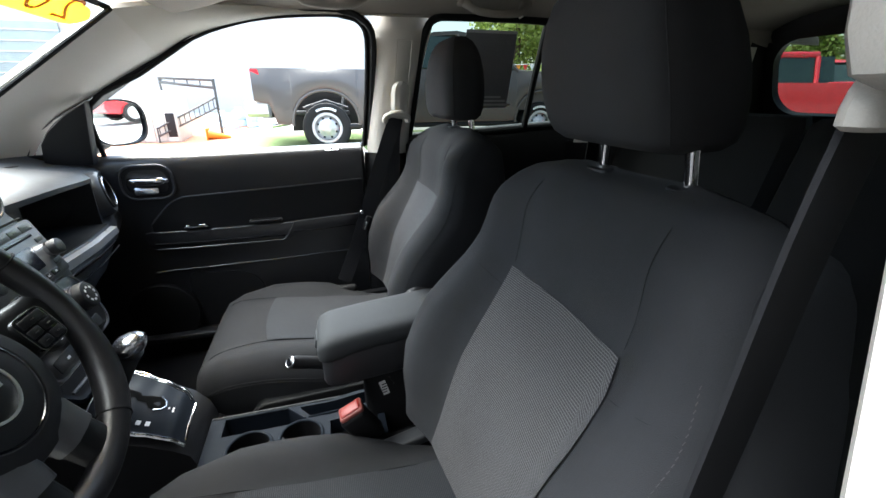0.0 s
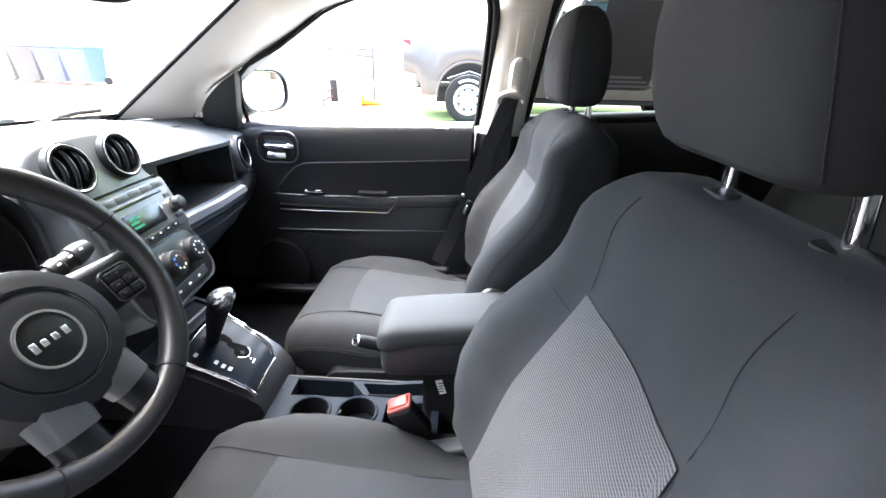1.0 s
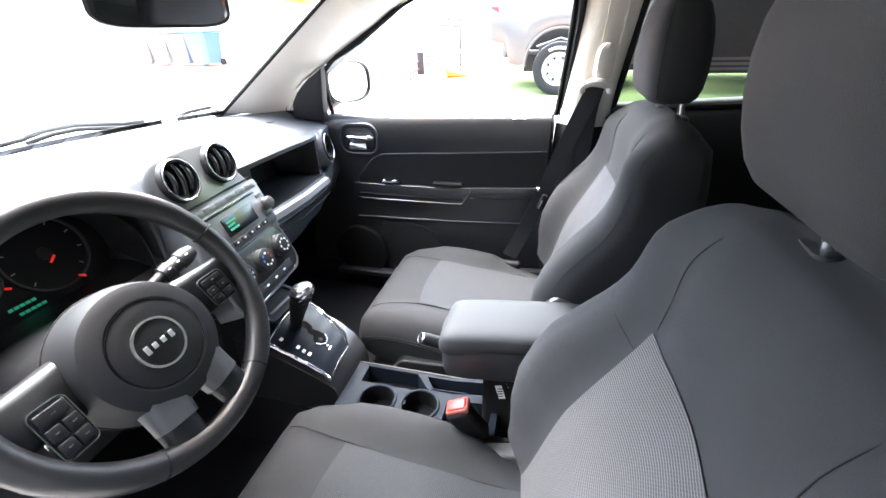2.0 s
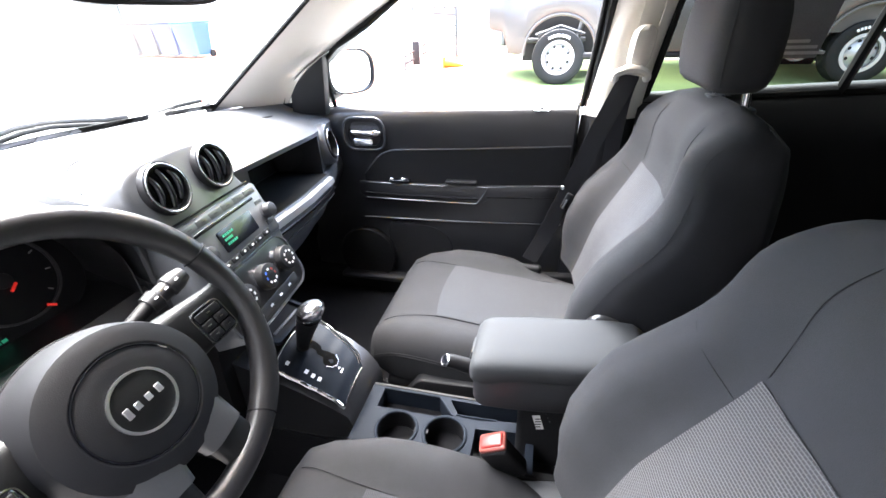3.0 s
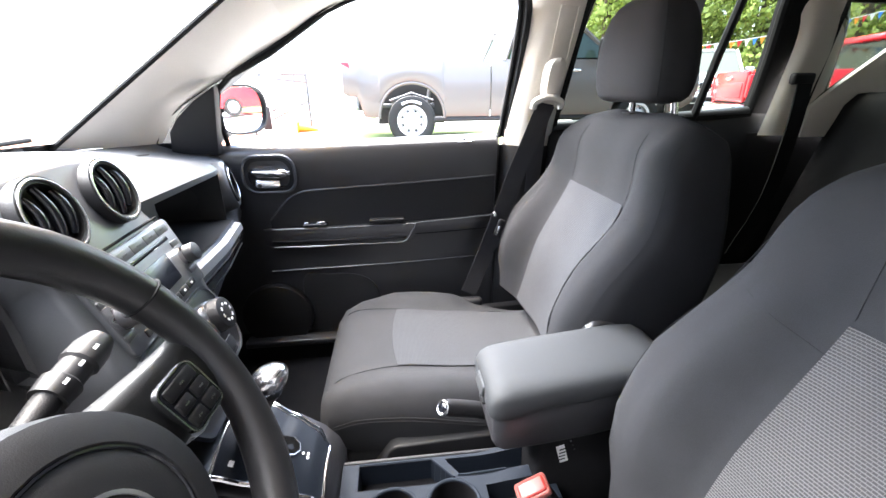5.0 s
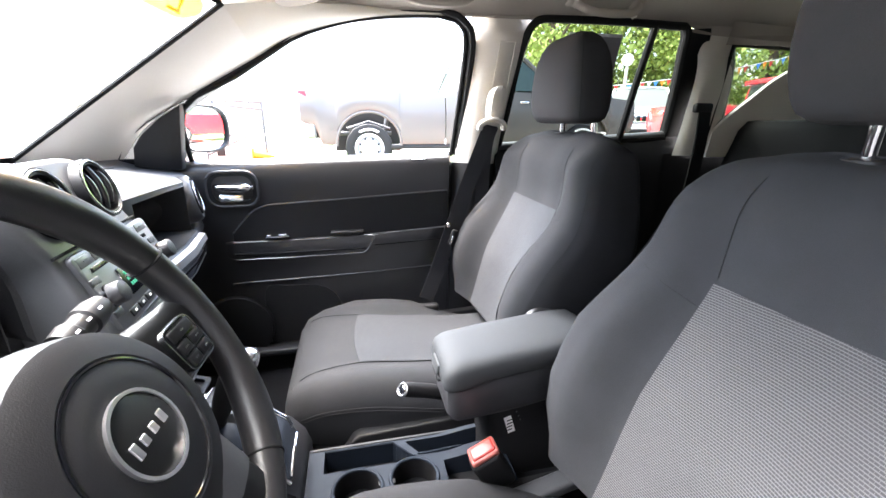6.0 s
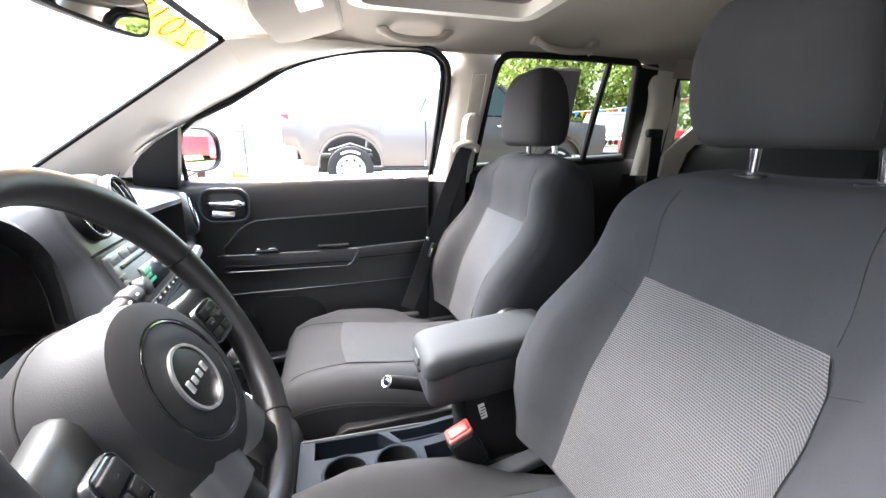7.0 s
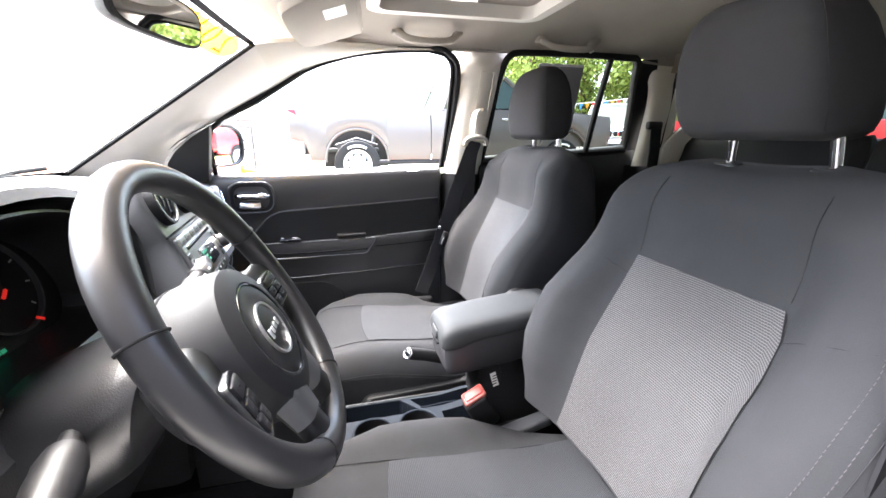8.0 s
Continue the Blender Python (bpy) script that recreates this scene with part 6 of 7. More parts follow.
SOIL = mat("reddish_mulch", (0.33, 0.14, 0.08), 0.95, var=0.35, grain=40, bump=1.0)
ys = [-60, -20, -5, 0, 1.5, 3, 5, 8, 12, 16, 30, 80, 400]
bm = bmesh.new()
g = [[bm.verts.new((x, y, ground_z(y))) for y in ys] for x in (-300, -80, -30, -10, 0, 10, 30, 80, 300)]
for a, b in zip(g, g[1:]):
    for i in range(len(ys) - 1):
        bm.faces.new((a[i], a[i + 1], b[i + 1], b[i]))
structure("ground", bm, CONCRETE, "pale concrete yard sloping up from the car", "ground")


def slab(x0, x1, y0, y1, h):
    bm = bmesh.new()
    lo, hi = [], []
    n = 24
    for k in range(n + 1):
        x = x0 + (x1 - x0) * k / n
        j = 0.12 * math.sin(k * 1.7) + 0.06 * math.sin(k * 4.1)
        lo.append(bm.verts.new((x, y0, ground_z(y0) + h)))
        hi.append(bm.verts.new((x, y1 + j, ground_z(y1) + h)))
    for k in range(n):
        bm.faces.new((lo[k], lo[k + 1], hi[k + 1], hi[k]))
    return bm


# Added, unseen wall: keeps low sky light off the driver side.
structure("boundary_wall", box(0.6, -1.0, 1.6, 15, 0.2, 3.2, 0.02), mat("light_block_dark", (0.035, 0.035, 0.036), 0.9, grain=30, blotch=0.6), "added dark wall that blocks light on the driver side", "wall")
structure("lawn", slab(-1.6, 30, 6.15, 9.2, 0.03), GRASS, "mown grass verge", "lawn")
structure("mulch_bed", slab(-14, -1.5, 6.15, 12.5, 0.012), SOIL, "reddish mulch and paving beyond the kerb", "ground")
bm = box(6, 6.03, ground_z(6.0) + 0.02, 44, 0.16, 0.14, 0.03)
structure("kerb", bm, KERB, "red painted concrete kerb", "kerb")

# pickup truck
TY = 7.0
GZ = ground_z(TY)
PAINT = mat("grey_car_paint", (0.066, 0.058, 0.052), 0.42, metal=0.15, var=0.04, bump=0, blotch=0.8, coat=0.2, spec=0.4)
BUMP = mat("bumper_metal", (0.45, 0.44, 0.42), 0.35, metal=0.4, var=0.08, bump=0)
truck = thing("pickup_truck", (1.8, TY + 0.9, GZ), "grey pickup truck parked on the grass", "pickup truck")


def arch(cx, r, z0, n=14):
    return [(cx - r * math.cos(math.pi * k / n), z0 + r * 1.02 * max(0.0, math.sin(math.pi * k / n)) ** 0.9) for k in range(n + 1)]


def body_side(name, outline, top, yy, out, rows=12):
    """A pressed body side: its section bulges outwards between the lower outline and the upper edge."""
    lo = [(x, yy, z) for x, z in outline]
    hi = [(x, yy + 0.035 * out, top(x)) for x, z in outline]
    part(name, strip(lo, hi, rows, 0.055, (1.0, yy - 60.0 * out, 2.0), 0.03), PAINT, truck)


bed = [(-0.90, 1.16), (-0.80, 1.14), (-0.70, 1.12), (-0.65, 0.98), (-0.62, 0.84), (-0.50, 0.82)] + arch(0.12, 0.49, 0.82, 26) + [(0.66, 0.82), (0.80, 0.82), (1.0, 0.82), (1.2, 0.82), (1.34, 0.82)]
cab = [(1.36, 0.82), (1.7, 0.82), (2.1, 0.82), (2.5, 0.82), (2.9, 0.82), (3.15, 0.82), (3.30, 0.83)] + arch(3.83, 0.49, 0.84, 26) + [(4.45, 0.85), (4.60, 0.90), (4.75, 0.98), (4.79, 1.10)]
for yy, out in ((TY, 1), (TY + 1.85, -1)):
    body_side("bed_side", bed, lambda x: 1.62, yy, out)
    body_side("cab_side", cab, lambda x: 1.64 - 0.10 * max(0.0, (x - 3.3) / 1.45), yy, out)
part("bed_floor", box(0.22, TY + 0.93, 1.05, 2.2, 0.9, 0.30, 0.02), BLACK, truck)
part("tailgate", box(-0.84, TY + 0.93, 1.33, 0.06, 1.72, 0.55, 0.02), PAINT, truck)
part("tail_light", loft([[(-0.905, TY - 0.005 + 0.02, z), (-0.90 + w, TY - 0.008, z), (-0.90 + w, TY + 0.05, z), (-0.91, TY + 0.12, z)] for z, w in ((1.28, 0.06), (1.34, 0.10), (1.50, 0.12), (1.60, 0.10))]), mat("red_lens", (0.6, 0.02, 0.03), 0.2, bump=0), truck, "red tail light")
part("rear_bumper", loft([[(x, TY + dy, z) for dy, z in ((0.04, 1.16), (0.0, 1.12), (0.0, 0.98), (0.10, 0.93), (1.75, 0.93), (1.85, 0.98), (1.85, 1.12), (1.80, 1.16))] for x in (-1.03, -0.95, -0.72)]), BUMP, truck, "chrome rear bumper")
part("bonnet", loft([[(x, TY + 0.06, z), (x, TY + 0.5, z + 0.05), (x, TY + 1.35, z + 0.05), (x, TY + 1.79, z), (x, TY + 1.79, 1.0), (x, TY + 0.06, 1.0)] for x, z in ((3.35, 1.64), (4.0, 1.62), (4.6, 1.55), (4.76, 1.45))]), PAINT, truck)
part("cab_roof", loft([[(x, TY + i, z), (x, TY + 1.85 - i, z), (x, TY + 1.85 - i, z - 0.06), (x, TY + i, z - 0.06)] for x, z, i in ((1.72, 2.12, 0.22), (1.9, 2.20, 0.20), (2.3, 2.23, 0.19), (2.7, 2.18, 0.22))]), PAINT, truck)
DGLASS = mat("dark_vehicle_glass", (0.02, 0.035, 0.03), 0.06, bump=0)
for x0, x1, x2, x3 in ((1.64, 2.28, 2.28, 1.84), (2.36, 3.30, 2.75, 2.36)):
    for sgn, yb, yt in ((1, TY + 0.03, TY + 0.20), (-1, TY + 1.82, TY + 1.65)):
        b = bmesh.new()
        f = [b.verts.new(p) for p in ((x0, yb, 1.66), (x1, yb, 1.66), (x2, yt, 2.14), (x3, yt, 2.14))]
        b.faces.new(f)
        e = bmesh.ops.extrude_face_region(b, geom=b.faces[:])
        bmesh.ops.translate(b, vec=(0, 0.02 * sgn, 0), verts=[v for v in e["geom"] if isinstance(v, bmesh.types.BMVert)])
        part("side_window", b, DGLASS, truck)
for xa, xb in ((1.56, 1.78), (2.30, 2.32), (3.36, 2.72)):
    for yb, yt in ((TY + 0.05, TY + 0.21), (TY + 1.80, TY + 1.64)):
        part("window_post", tube([(xa, yb, 1.62), (xb, yt, 2.18)], 0.04, 6), PAINT, truck)
b = bmesh.new()
b.faces.new([b.verts.new(p) for p in ((3.38, TY + 0.08, 1.66), (3.38, TY + 1.77, 1.66), (2.74, TY + 1.62, 2.17), (2.74, TY + 0.23, 2.17))])
part("windscreen", b, DGLASS, truck)
b = bmesh.new()
b.faces.new([b.verts.new(p) for p in ((1.54, TY + 0.1, 1.62), (1.54, TY + 1.75, 1.62), (1.76, TY + 1.62, 2.14), (1.76, TY + 0.23, 2.14))])
part("rear_window", b, DGLASS, truck)
for x in (1.75, 2.55):
    part("door_handle", box(x + 0.15, TY - 0.01, 1.48, 0.16, 0.03, 0.035, 0.01), CHROME, truck)
    part("door_gap", box(x + 0.62, TY - 0.001, 1.22, 0.008, 0.008, 0.78, 0.001), SEAM, truck)
part("body_crease", tube([(-0.7, TY - 0.001, 1.22), (-0.55, TY - 0.001, 1.22)], 0.008, 6), PAINT, truck)
part("side_marker", box(0.86, TY - 0.003, 1.14, 0.10, 0.012, 0.025, 0.004), RED, truck)
part("wing_mirror", box(3.05, TY - 0.16, 1.78, 0.12, 0.18, 0.30, 0.04), BLACK, truck)
part("sill", box(1.9, TY + 0.05, 0.78, 3.0, 0.08, 0.08, 0.02), BLACK, truck)
part("exhaust", tube([(-0.72, TY + 0.15, 0.80), (-0.45, TY + 0.22, 0.84)], 0.045, 12), SATIN, truck)
for yy in (TY, TY + 1.45):
    for cx in (0.12, 3.83):
        part("wheel_well", loft([[(cx + 0.54 * math.cos(a), yy + d + 0.12, 0.70 + 0.66 * math.sin(a)) for a in [math.pi * k / 12 for k in range(13)]] for d in (0.20, 0.28)]), BLACK, truck)
STEEL_DARK = mat("dusty_steel", (0.045, 0.046, 0.05), 0.6, metal=0.2, var=0.3, grain=60)
RIM = mat("alloy", (0.40, 0.40, 0.41), 0.38, metal=0.5, var=0.05, bump=0)


def truck_wheel(cx, yy):
    WM = axes((cx, yy, GZ + 0.402), (1, 0, 0), (0, 0, 1))  # w points to -y
    prof = [(0.225, 0.0), (0.25, 0.02), (0.35, 0.025), (0.378, 0.01), (0.385, -0.03), (0.385, -0.20), (0.37, -0.25), (0.23, -0.25)]
    prof = [(r * 0.97, w) for r, w in prof]
    rings = [[WM @ Vector((r * math.cos(a), r * math.sin(a), w)) for r, w in prof] for a in [2 * math.pi * k / 40 for k in range(41)]]
    tyre = part("tyre", loft(rings, True, False), RUBBER, truck)
    rimp = part("rim", joined(ring_plate(disc(0.232, 40), disc(0.19, 40), WM @ Matrix.Translation((0, 0, -0.03)), 0.045), loft([[WM @ Vector((r * math.cos(a), r * math.sin(a), w)) for a in [2 * math.pi * k / 40 for k in range(40)]] for r, w in ((0.20, -0.05), (0.17, -0.02), (0.11, 0.005), (0.085, 0.03), (0.06, 0.045), (0.02, 0.048))])), RIM, truck)
    for k in range(9):
        a = radians(62 + 7 * k)
        part("tyre_letter", box(0, 0, 0, 0.026, 0.034, 0.006, 0.002, turn=WM @ Matrix.Translation((0.292 * math.cos(a), 0.292 * math.sin(a), 0.0235)) @ pose(0, 0, 0, 0, 0, math.degrees(a) - 90)), WHITE, tyre)
    for k in range(8):
        a = 2 * math.pi * (k + 0.5) / 8
        part("rim_hole", plate(disc(0.019, 14, 0.150 * math.cos(a), 0.150 * math.sin(a)), WM @ Matrix.Translation((0, 0, -0.012)), 0.006), BLACK, rimp)


for cx in (0.12, 3.83):
    lip = [(x, TY - 0.012, z) for x, z in arch(cx, 0.505, 0.80, 22)]
    part("arch_lip", tube(lip, 0.022, 8), PAINT, truck)
    part("well_liner", tube([(cx - 0.34, TY + 0.13, 1.06), (cx, TY + 0.12, 1.17), (cx + 0.34, TY + 0.13, 1.06)], 0.02, 6), STEEL_DARK, truck)
    part("leaf_spring", box(cx - 0.05, TY + 0.30, 0.98, 0.85, 0.06, 0.07, 0.02), STEEL_DARK, truck)
    part("damper", tube([(cx + 0.22, TY + 0.24, 0.80), (cx + 0.30, TY + 0.26, 1.22)], 0.035, 10), STEEL_DARK, truck)
    part("spring_bracket", box(cx - 0.26, TY + 0.26, 1.02, 0.10, 0.08, 0.16, 0.02), STEEL_DARK, truck)
for cx in (0.115, 3.83):
    truck_wheel(cx, TY + 0.03)
truck_wheel(0.115, TY + 1.60)
truck_wheel(3.83, TY + 1.60)

# trailer frame, cabinet, bins, building
cabinet = thing("utility_cabinet", (-2.85, 8.5, ground_z(8.5)), "pale grey metal utility cabinet", "cabinet")
PALE = mat("pale_metal", (0.55, 0.55, 0.50), 0.6, var=0.1, grain=50)
part("body", box(-2.75, 8.9, ground_z(8.5) + 0.43, 0.75, 0.8, 0.86, 0.02), PALE, cabinet)
for k in range(4):
    part("panel", box(-3.02 + 0.18 * k, 8.49, ground_z(8.5) + 0.43, 0.16, 0.02, 0.80, 0.008), PALE, cabinet)
part("vent", box(-2.48, 8.485, ground_z(8.5) + 0.30, 0.14, 0.02, 0.40, 0.005), BLACK, cabinet)
trailer = thing("trailer_rack", (-2.1, 9.0, ground_z(9)), "weathered steel trailer frame with a sloping ramp", "trailer")
STEEL = mat("weathered_steel", (0.06, 0.06, 0.06), 0.55, metal=0.2, var=0.3, grain=40)
for za, zb in ((1.53, 1.50), (1.46, 1.37)):
    part("rail", tube([(-2.62, 8.8, za), (-1.76, 8.8, zb)], 0.024, 8), STEEL, trailer)
for k in range(5):
    part("rail_tie", tube([(-2.58 + 0.2 * k, 8.8, 1.53 - 0.007 * k), (-2.58 + 0.2 * k, 8.8, 1.455 - 0.021 * k)], 0.012, 6), STEEL, trailer)
part("post", tube([(-1.76, 8.8, ground_z(8.8)), (-1.76, 8.8, 1.52)], 0.022, 8), STEEL, trailer)
part("post", tube([(-2.60, 8.85, ground_z(8.85)), (-2.61, 8.8, 1.53)], 0.018, 8), STEEL, trailer)
for za, zb in ((0.70, 1.20), (0.57, 1.03)):
    part("ramp_rail", tube([(-2.70, 8.42, za), (-1.77, 8.75, zb)], 0.016, 6), STEEL, trailer)
for k in range(12):
    q = (k + 0.5) / 12
    part("ramp_bar", tube([(-2.70 + 0.93 * q, 8.42 + 0.33 * q, 0.57 + 0.46 * q), (-2.70 + 0.93 * q, 8.42 + 0.33 * q, 0.70 + 0.50 * q)], 0.009, 6), STEEL, trailer)
part("ramp_foot", tube([(-2.69, 8.42, ground_z(8.42)), (-2.69, 8.42, 0.72)], 0.016, 6), STEEL, trailer)
cone = thing("traffic_cone", (-1.9, 8.75, ground_z(8.75)), "orange traffic cone lying on its side", "traffic cone")
ORANGE = mat("orange_plastic", (0.85, 0.25, 0.02), 0.5, bump=0)
part("body", tube([(-1.98, 8.72, ground_z(8.7) + 0.10), (-1.62, 8.75, ground_z(8.7) + 0.045)], [0.085, 0.022], 14), ORANGE, cone)
part("foot", box(-1.99, 8.72, ground_z(8.7) + 0.105, 0.025, 0.22, 0.21, 0.01), ORANGE, cone)


BLUE = mat("blue_plastic", (0.022, 0.12, 0.26), 0.5, bump=0.1)
DBLUE = mat("deep_blue_plastic", (0.010, 0.035, 0.14), 0.5, bump=0.1)
GREYB = mat("grey_plastic_bin", (0.022, 0.026, 0.028), 0.55, bump=0.1)


def wheelie(x, y, material, label):
    z0 = ground_z(y)
    b = thing("wheeled_bin", (x, y, z0), label, "bin", "bins")
    part("body", loft([[(x - w, y - w * 0.9, z), (x + w, y - w * 0.9, z), (x + w, y + w * 0.9, z), (x - w, y + w * 0.9, z)] for z, w in ((z0 + 0.08, 0.26), (z0 + 0.75, 0.32), (z0 + 0.80, 0.34), (z0 + 0.83, 0.34))]), material, b)
    part("lid", box(x, y, z0 + 0.86, 0.72, 0.70, 0.05, 0.02), material, b)
    for s in (-1, 1):
        part("wheel", tube([(x + s * 0.27, y + 0.25, z0 + 0.10), (x + s * 0.31, y + 0.25, z0 + 0.10)], 0.10, 12), RUBBER, b)


for k, (m_, lb) in enumerate(((GREYB, "dark grey wheeled bin"), (GREYB, "dark grey wheeled bin"), (DBLUE, "dark blue wheeled bin"), (BLUE, "bright blue wheeled recycling bin"))):
    wheelie(-11.62 + 0.78 * k, 11.0 - 0.13 * k, m_, lb)

WALL = mat("white_stucco", (0.43, 0.43, 0.42), 0.85, var=0.06, grain=30, blotch=0.5)
building = thing("white_building", (-9, 14, ground_z(13)), "white plastered building with a roller door", "building")
part("wall", box(-9.5, 15.0, 3.4, 24, 3.0, 5.6, 0.02), WALL, building)
part("roller_door", box(-6.9, 13.47, 1.75, 2.0, 0.06, 2.3, 0.01), mat("pale_green_door", (0.24, 0.29, 0.285), 0.6), building, "pale roller door")
for k in range(9):
    part("door_rib", box(-6.9, 13.437, 0.80 + 0.24 * k, 1.96, 0.02, 0.02, 0.004), PALE, building)
part("doorway", box(-15.35, 13.49, 2.15, 1.65, 0.06, 2.2, 0.01), mat("dark_doorway", (0.016, 0.021, 0.023), 0.4), building, "dark glazed doorway")
part("fascia", box(-9.5, 13.40, 6.1, 24.4, 0.3, 0.3, 0.03), WALL, building)

# further cars
def parked_car(x, y, paint, label, turn=0.0):
    z0 = ground_z(y)
    c = thing("parked_car", (x, y, z0), label, "car", "parked cars")
    M = Matrix.Translation((x, y, z0)) @ pose(0, 0, 0, 0, 0, turn)
    body = [(-2.1, 0.32, 0.80), (-2.2, 0.5, 0.84), (-2.15, 0.95, 0.86), (-1.0, 1.06, 0.88), (1.9, 1.08, 0.88), (2.15, 0.9, 0.84), (2.2, 0.45, 0.82), (2.1, 0.30, 0.80)]
    part("body", loft([[M @ Vector((u, d * w, z)) for u, z, w in body] for d in (-1.0, -0.96, 0, 0.96, 1.0)]), paint, c)
    roofp = [(-1.05, 1.05), (-0.35, 1.62), (1.5, 1.64), (2.05, 1.06)]
    part("cabin", loft([[M @ Vector((u * (0.97 if abs(d) > 0.7 else 1), d * (0.86 if z < 1.2 else 0.70), z)) for u, z in roofp] for d in (-1.0, -0.9, 0.9, 1.0)]), DGLASS, c)
    part("roof", loft([[M @ Vector((u, d, z)) for u, z in ((-0.45, 1.58), (-0.3, 1.66), (1.5, 1.68), (1.62, 1.58))] for d in (-0.70, 0.70)]), paint, c)
    part("grille", box(0, 0, 0, 0.06, 1.1, 0.18, 0.02, turn=M @ Matrix.Translation((-2.17, 0, 0.80))), BLACK, c)
    for k in range(7):
        part("grille_bar", box(0, 0, 0, 0.05, 0.05, 0.18, 0.01, turn=M @ Matrix.Translation((-2.195, -0.42 + 0.14 * k, 0.80))), CHROME, c)
    for s in (-1, 1):
        part("headlight", box(0, 0, 0, 0.10, 0.26, 0.16, 0.04, turn=M @ Matrix.Translation((-2.12, s * 0.68, 0.80))), RIM, c)
    for u in (-1.35, 1.35):
        for s in (-1, 1):
            w = part("wheel", tube([M @ Vector((u, s * 0.70, 0.34)), M @ Vector((u, s * 0.90, 0.34))], 0.34, 24), RUBBER, c)
            part("rim", tube([M @ Vector((u, s * 0.89, 0.34)), M @ Vector((u, s * 0.915, 0.34))], 0.21, 20), RIM, w)
    return c


SILV = mat("silver_car_paint", (0.55, 0.56, 0.57), 0.25, metal=0.3, bump=0, coat=0.5)
REDP = mat("bright_red_paint", (0.62, 0.02, 0.03), 0.25, bump=0, coat=0.5)


def offroad_car(nx, ny, z0, turn):
    """An off-road car seen from its nose, which stands at nx, ny."""
    M = Matrix.Translation((nx, ny, z0)) @ pose(0, 0, 0, 0, 0, turn)
    c = thing("offroad_car", (nx, ny, z0), "silver off-road car with a barred grille", "car", "parked cars")
    part("body", loft([[M @ Vector((u, d * w, z)) for d, z in ((-1, 0.42), (-1.0, zt - 0.16), (-0.93, zt - 0.04), (-0.6, zt), (0.6, zt), (0.93, zt - 0.04), (1.0, zt - 0.16), (1, 0.42))] for u, w, zt in ((0.0, 0.72, 0.90), (0.06, 0.80, 0.96), (0.5, 0.86, 1.0), (1.25, 0.88, 1.06), (4.2, 0.88, 1.06), (4.35, 0.84, 1.0))]), SILV, c)
    part("cabin", loft([[M @ Vector((u, d * w, z)) for d, w, z in ((-1, 0.84, 1.03), (-1, 0.68, 1.52), (-0.9, 0.64, 1.58), (0.9, 0.64, 1.58), (1, 0.68, 1.52), (1, 0.84, 1.03))] if u > 1.5 else [M @ Vector((u + (0.0 if z < 1.1 else 0.52), d * w, z)) for d, w, z in ((-1, 0.84, 1.03), (-1, 0.68, 1.50), (-0.9, 0.64, 1.56), (0.9, 0.64, 1.56), (1, 0.68, 1.50), (1, 0.84, 1.03))] for u in (1.2, 2.1, 3.9, 4.25)]), DGLASS, c)
    part("roof", loft([[M @ Vector((u, d * 0.66, z)) for d, z in ((-1, 1.54), (-0.9, 1.60), (0, 1.63), (0.9, 1.60), (1, 1.54))] for u in (1.72, 1.8, 3.9, 4.1)]), SILV, c)
    for d in (-1, 1):
        part("screen_pillar", tube([M @ Vector((1.18, d * 0.83, 1.04)), M @ Vector((1.75, d * 0.67, 1.56))], 0.035, 8), SILV, c)
    g = part("grille", box(0, 0, 0, 0.04, 1.02, 0.17, 0.015, turn=M @ Matrix.Translation((-0.012, 0, 0.75))), CHROME, c, "chrome grille with seven slots")
    for k in range(7):
        part("slot", box(0, 0, 0, 0.02, 0.088, 0.125, 0.01, turn=M @ Matrix.Translation((-0.032, -0.40 + 0.1333 * k, 0.75))), BLACK, g)
    part("bumper", box(0, 0, 0, 0.22, 1.70, 0.26, 0.06, turn=M @ Matrix.Translation((-0.02, 0, 0.48))), SILV, c)
    part("bumper_grille", box(0, 0, 0, 0.06, 0.80, 0.12, 0.02, turn=M @ Matrix.Translation((-0.115, 0, 0.44))), BLACK, c)
    for d in (-1, 1):
        part("headlight", box(0, 0, 0, 0.08, 0.22, 0.16, 0.05, turn=M @ Matrix.Translation((0.01, d * 0.64, 0.76))), GLOSS, c)
        part("headlight_lens", tube([M @ Vector((-0.02, d * 0.62, 0.76)), M @ Vector((-0.045, d * 0.62, 0.76))], 0.062, 16), RIM, c)
        part("fog_light", tube([M @ Vector((-0.11, d * 0.62, 0.46)), M @ Vector((-0.14, d * 0.62, 0.46))], 0.065, 16), RIM, c)
        for u in (0.85, 3.5):
            w = part("wheel", tube([M @ Vector((u, d * 0.72, 0.33)), M @ Vector((u, d * 0.90, 0.33))], 0.34, 24), RUBBER, c)
            part("rim", tube([M @ Vector((u, d * 0.89, 0.33)), M @ Vector((u, d * 0.91, 0.33))], 0.21, 20), RIM, w)
        part("mirror", box(0, 0, 0, 0.12, 0.20, 0.14, 0.04, turn=M @ Matrix.Translation((1.45, d * 0.98, 1.10))), SILV, c)
    return c


